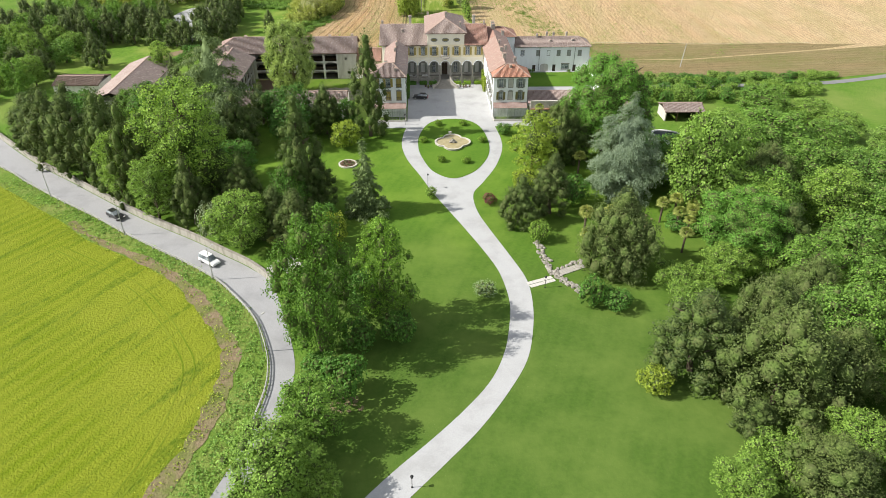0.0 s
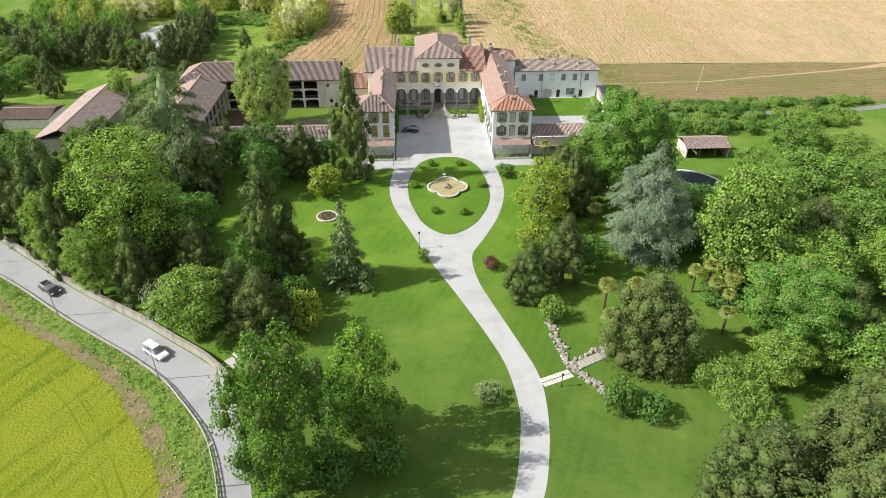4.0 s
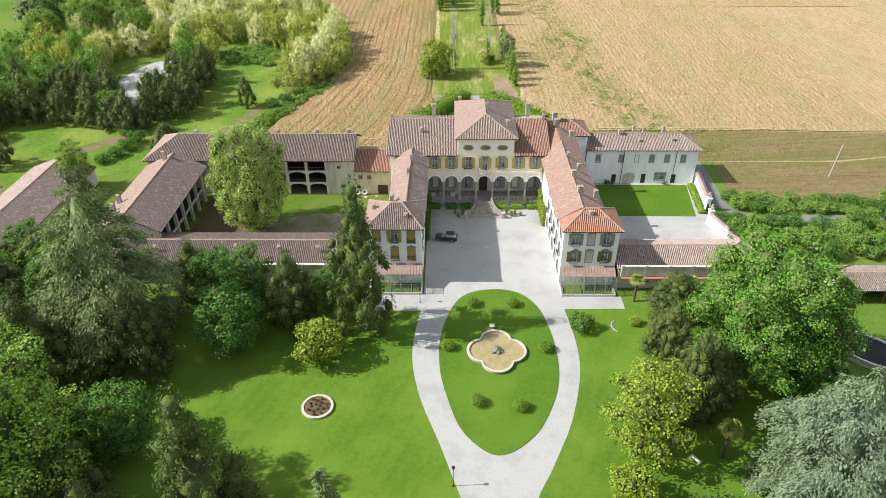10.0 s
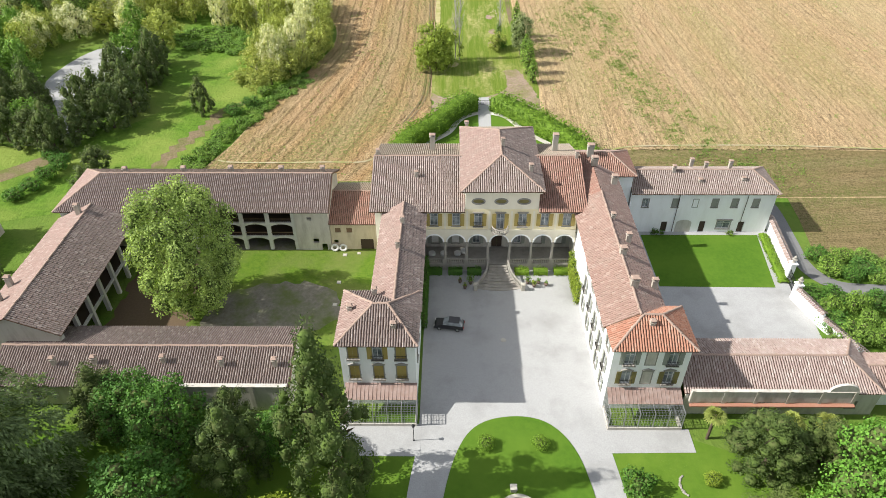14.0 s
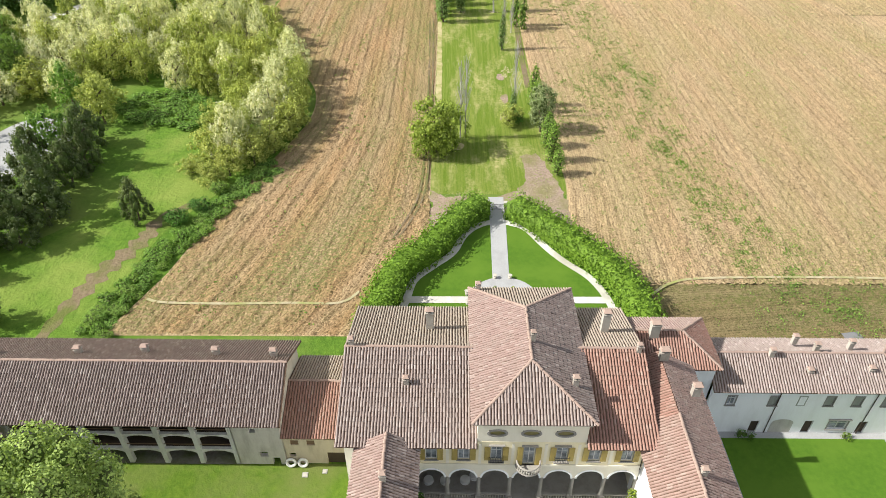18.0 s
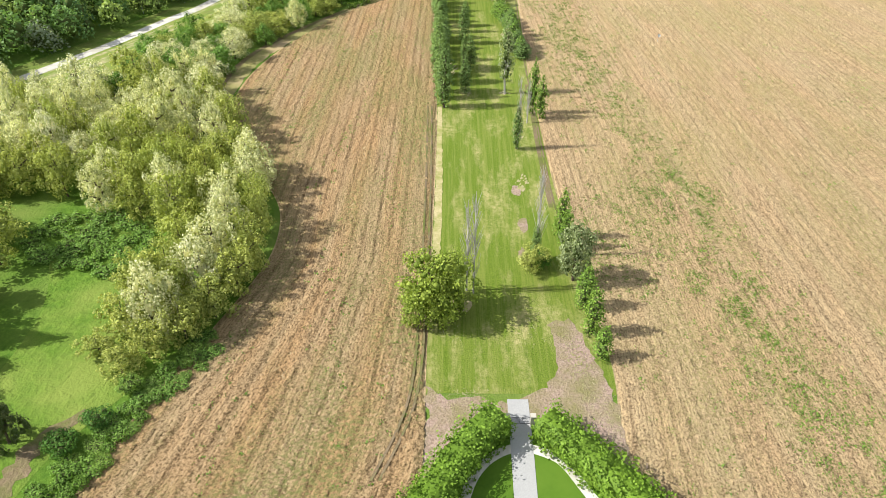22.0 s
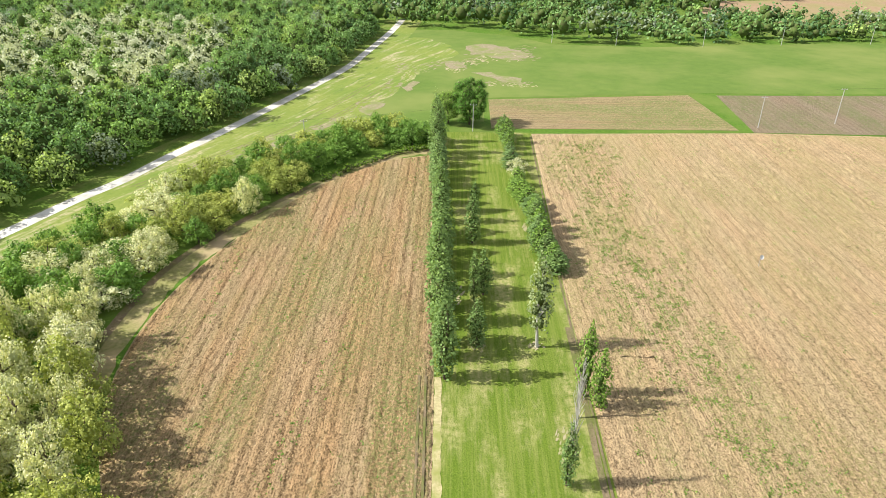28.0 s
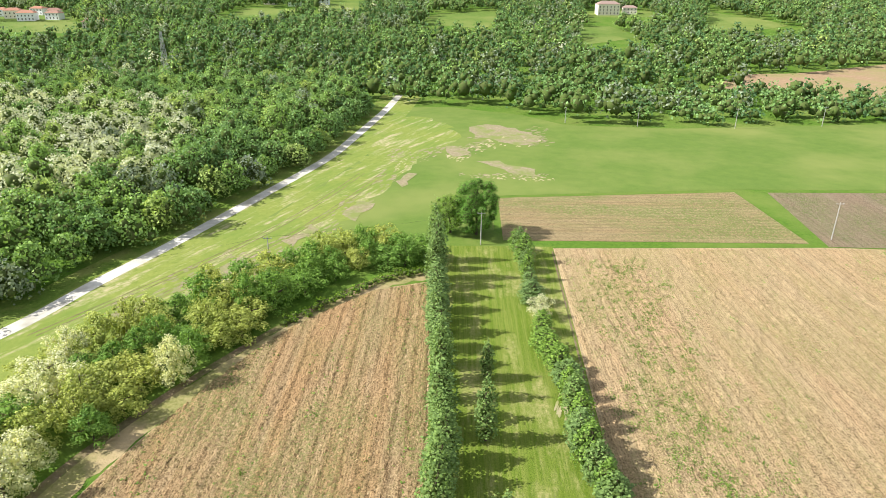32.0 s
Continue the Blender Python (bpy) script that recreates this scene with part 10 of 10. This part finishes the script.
def far_house(x, y, w, d, h, turn, wallmat, roofmat, storeys=2, label="distant white house with red tiled roof"):
    """A house far off: walls, windows, hipped roof."""
    z = terr(y)
    ob = thing("far_house", (x, y, z), label, "house")
    m = Matrix.Translation((x, y, z)) @ pose(0, 0, 0, 0, 0, turn)
    bm = bmesh.new()
    box(bm, -w / 2, w / 2, -d / 2, d / 2, -2, h, m)
    part("wall", bm, M[wallmat], ob)
    bm = bmesh.new()
    c = [bm.verts.new(m @ Vector((i * (w / 2 + 0.6), j * (d / 2 + 0.6), h + 0.01))) for i, j in ((-1, -1), (1, -1), (1, 1), (-1, 1))]
    t = [bm.verts.new(m @ Vector((i * (w / 2 - d * 0.35), 0, h + d * 0.24))) for i in (-1, 1)]
    for f in ((c[0], c[1], t[1], t[0]), (c[2], c[3], t[0], t[1]), (c[1], c[2], t[1]), (c[3], c[0], t[0]), (c[3], c[2], c[1], c[0])):
        bm.faces.new(f)
    part("roof", bm, M[roofmat], ob)
    n = max(2, int(w / 3.2))
    for s in range(storeys):
        for k in range(n):
            bm = bmesh.new()
            a = -w / 2 + (k + 0.5) * w / n
            zz = 0.9 + s * 3.0
            box(bm, a - 0.5, a + 0.5, -d / 2 - 0.05, -d / 2 + 0.02, zz, zz + 1.4, m)
            part("window", bm, M["dark"], ob)


far_house(150, 1046, 22, 13, 10, 4, "cream_plaster", "tile_pink", 3, "distant pale villa on the hillside among trees")
far_house(174, 1052, 14, 9, 6, -6, "cream_plaster", "tile_pink")
for x, y, w, d, h, turn, wm, rm in ((-410, 985, 16, 10, 7, 8, "white_plaster", "tile_red"), (-388, 992, 14, 9, 6, -5, "white_plaster", "tile_redold"), (-432, 1000, 15, 10, 7, 12, "cream_plaster", "tile_red"), (-452, 1012, 13, 9, 6, 3, "white_plaster", "tile_red"),
                                   (-398, 1010, 13, 9, 6, 20, "cream_plaster", "tile_redold"), (-420, 1022, 14, 9, 6, -10, "white_plaster", "tile_red"), (-322, 944, 24, 12, 6, 6, "old_plaster", "tile_redold"), (-180, 1096, 14, 9, 6, 10, "white_plaster", "tile_red"), (-210, 1110, 13, 9, 6, -8, "cream_plaster", "tile_red"), (-150, 1108, 12, 8, 6, 5, "white_plaster", "tile_redold")):
    far_house(x, y, w, d, h, turn, wm, rm)

# weeds in the ploughed fields
weed_rng = np.random.default_rng(77)


def weeds(name, label, spots, size, mat, each=5, spread=0.24):
    """Low tufts: a few leaf sprays round each spot."""
    n = len(spots)
    base = np.array([(x, y, terr(y) + 0.27) for x, y in spots])
    grow = np.repeat(weed_rng.uniform(0.55, 1.3, n), each)
    c = np.repeat(base, each, axis=0) + weed_rng.normal(0, 1, (n * each, 3)) * (spread, spread, 0.05) * grow[:, None]
    v, q = cards(c, np.tile((0.0, 0.0, 1.0), (len(c), 1)), size * grow, weed_rng, 0.7)
    tagged(new(name, quads_mesh(name, v, q, M[mat])), label, "weeds", kind="stuff")


def patchy(x, y, wide):
    """Uneven cover between 0 and 1, in patches about so wide."""
    k = 2 * math.pi / wide
    return 0.5 + 0.25 * math.sin(x * k + 1.7 * math.sin(y * k * 0.41)) + 0.25 * math.sin(y * k * 0.63 + 2.1 * math.sin(x * k * 0.77))


band = curve([(66, 238), (57, 252), (51, 266), (47.6, 278), (46.6, 292), (45.8, 303), (46.0, 322), (43.5, 332), (40, 355), (36.5, 380), (34.8, 401), (34.0, 420), (34.5, 450), (36, 475)], steps=10)
spots = []
for _ in range(6200):
    k = weed_rng.integers(0, len(band))
    x, y = band[k]
    wide = 4.6 if y < 330 else 3.8
    x, y = x + weed_rng.normal(0, wide), y + weed_rng.normal(0, 2.6)
    if weed_rng.random() < patchy(x, y, 9.0) * 1.1:
        spots.append((x, y))
for _ in range(6500):
    x, y = weed_rng.uniform(23, 125), weed_rng.uniform(238, 486)
    x = round(x / 2.2) * 2.2 + weed_rng.normal(0, 0.3)
    if weed_rng.random() < (patchy(x, y, 23.0) ** 2) * (1.0 if x < 44 or y < 275 else 0.5):
        spots.append((x, y))
for _ in range(2600):
    x, y = weed_rng.uniform(23, 47), weed_rng.uniform(365, 480)
    if weed_rng.random() < patchy(x, y, 13.0) ** 2:
        spots.append((x, y))
for _ in range(900):
    x, y = weed_rng.uniform(23, 42), weed_rng.uniform(296, 330)
    if weed_rng.random() < patchy(x, y, 8.0):
        spots.append((x, y))
spots = [s for s in spots if inside(PLOUGH_R, *s)]
weeds("field_weeds", "thin green weeds in bands over the ploughed soil", spots, 0.24, "leaf_weed", 9, 0.36)
spots = []
for _ in range(9000):
    x, y = weed_rng.uniform(-56, -5), weed_rng.uniform(240, 465)
    if inside(PLOUGH_L, x, y) and weed_rng.random() < patchy(x * 1.6, y * 0.5, 21.0) ** 3 * 0.8:
        spots.append((x, y))
weeds("field_weeds", "thin green weeds in bands over the ploughed soil", spots, 0.30, "leaf_weed", 4)


ROAD_BAND = curve(ROAD_L) + curve(ROAD_R)[::-1]
edge_line, road_line = np.array(curve(FIELD_EDGE)), np.array(curve(ROAD_L))
for count, near, mat, size in ((2000, (0.42, 0.95), "leaf_light", 0.26), (500, (-0.02, 0.12), "leaf_yellow", 0.22)):
    spots = []
    for _ in range(count):
        p = edge_line[weed_rng.integers(12, len(edge_line))]
        q = road_line[np.argmin(np.hypot(*(road_line - p).T))]
        u = weed_rng.uniform(*near)
        spots.append(tuple(p + (q - p) * u + weed_rng.normal(0, 0.9, 2)))
    spots = [c for c in spots if not inside(ROAD_BAND, *c)]
    weeds("verge_tufts", "tufts of rough grass on the road verge", spots, size, mat)


def west_rows(gx, gy):
    """Across the rows of the west field: straight far off, fanning out with the field's edges towards the villa."""
    right = np.interp(gy, [238, 246, 255, 263, 275, 300], [-17.0, -12.6, -9.2, -6.6, -4.8, -4.3])
    left = np.interp(gy, [238, 252, 272, 289, 305], [-54.0, -49.0, -43.4, -37.8, -33.3])
    return 29.0 * (right - gx) / (right - left)


def east_rows(gx, gy):
    return gx + 0.03 * (gy - 300) + 9.0 * np.exp(-(gx - 20) / 9.0) * np.clip((276 - gy) / 40, 0, 1)


def furrows(name, label, outline, x0, x1, y0, y1, dx, dy, mat, seed, flow, every, deep):
    """Turned soil with real relief: furrows along the rows, broken into clods, a deeper one at every pass of the plough."""
    rng = np.random.default_rng(seed)
    xs, ys = np.arange(x0, x1, dx), np.arange(y0, y1, dy)
    gx, gy = np.meshgrid(xs, ys)
    poly = np.array(outline)
    hit = np.zeros(gx.shape, bool)
    for i in range(len(poly)):
        (ax, ay), (bx, by) = poly[i], poly[i - 1]
        if ay != by:
            hit ^= ((ay > gy) != (by > gy)) & (gx < (bx - ax) * (gy - ay) / (by - ay) + ax)
    u = flow(gx, gy)
    sway = u + 0.12 * np.sin(gy * 0.13 + u * 0.9)
    rows = np.sin(2 * math.pi * sway / (every / 2)) * (0.55 + 0.45 * np.sin(gy * 0.9 + u * 2.1) * np.sin(gy * 0.23 + u))
    groove = np.exp(-((np.mod(sway, every) - every / 2) / 0.28) ** 2) * (0.5 + 0.5 * np.sin(np.floor(sway / every) * 2.7 + gy * 0.02))
    knots = rng.normal(0, 1, (len(ys) // 5 + 3, len(xs)))
    f = np.arange(len(ys)) / 5.0
    i0 = f.astype(int)
    lumps = knots[i0] * (1 - (f - i0))[:, None] + knots[i0 + 1] * (f - i0)[:, None]
    h = 0.16 + 0.006 * rows - deep * groove + 0.010 * np.clip(lumps, -1.8, 1.8) + rng.normal(0, 0.10, gx.shape)
    edge = hit.copy()
    edge[1:-1, 1:-1] = hit[1:-1, 1:-1] & hit[:-2, 1:-1] & hit[2:, 1:-1] & hit[1:-1, :-2] & hit[1:-1, 2:]
    h = np.where(edge, h, -0.15)
    z = np.interp(gy, KNOT_Y, KNOT_Z) + 0.03 + h
    jx, jy = rng.normal(0, dx * 0.22, gx.shape), rng.normal(0, dy * 0.22, gx.shape)
    verts = np.stack([gx + jx, gy + jy, z], -1).reshape(-1, 3)
    n = len(xs)
    cell = hit[:-1, :-1] | hit[1:, :-1] | hit[:-1, 1:] | hit[1:, 1:]
    jj, ii = np.nonzero(cell)
    base = jj * n + ii
    quads = np.stack([base, base + 1, base + n + 1, base + n], 1)
    keep, back = np.unique(quads, return_inverse=True)
    flat = np.stack([u, gy], -1).reshape(-1, 2)
    tagged(new(name, quads_mesh(name, verts[keep], back.reshape(-1, 4), mat, flat=flat[keep])), label, "soil", kind="stuff")


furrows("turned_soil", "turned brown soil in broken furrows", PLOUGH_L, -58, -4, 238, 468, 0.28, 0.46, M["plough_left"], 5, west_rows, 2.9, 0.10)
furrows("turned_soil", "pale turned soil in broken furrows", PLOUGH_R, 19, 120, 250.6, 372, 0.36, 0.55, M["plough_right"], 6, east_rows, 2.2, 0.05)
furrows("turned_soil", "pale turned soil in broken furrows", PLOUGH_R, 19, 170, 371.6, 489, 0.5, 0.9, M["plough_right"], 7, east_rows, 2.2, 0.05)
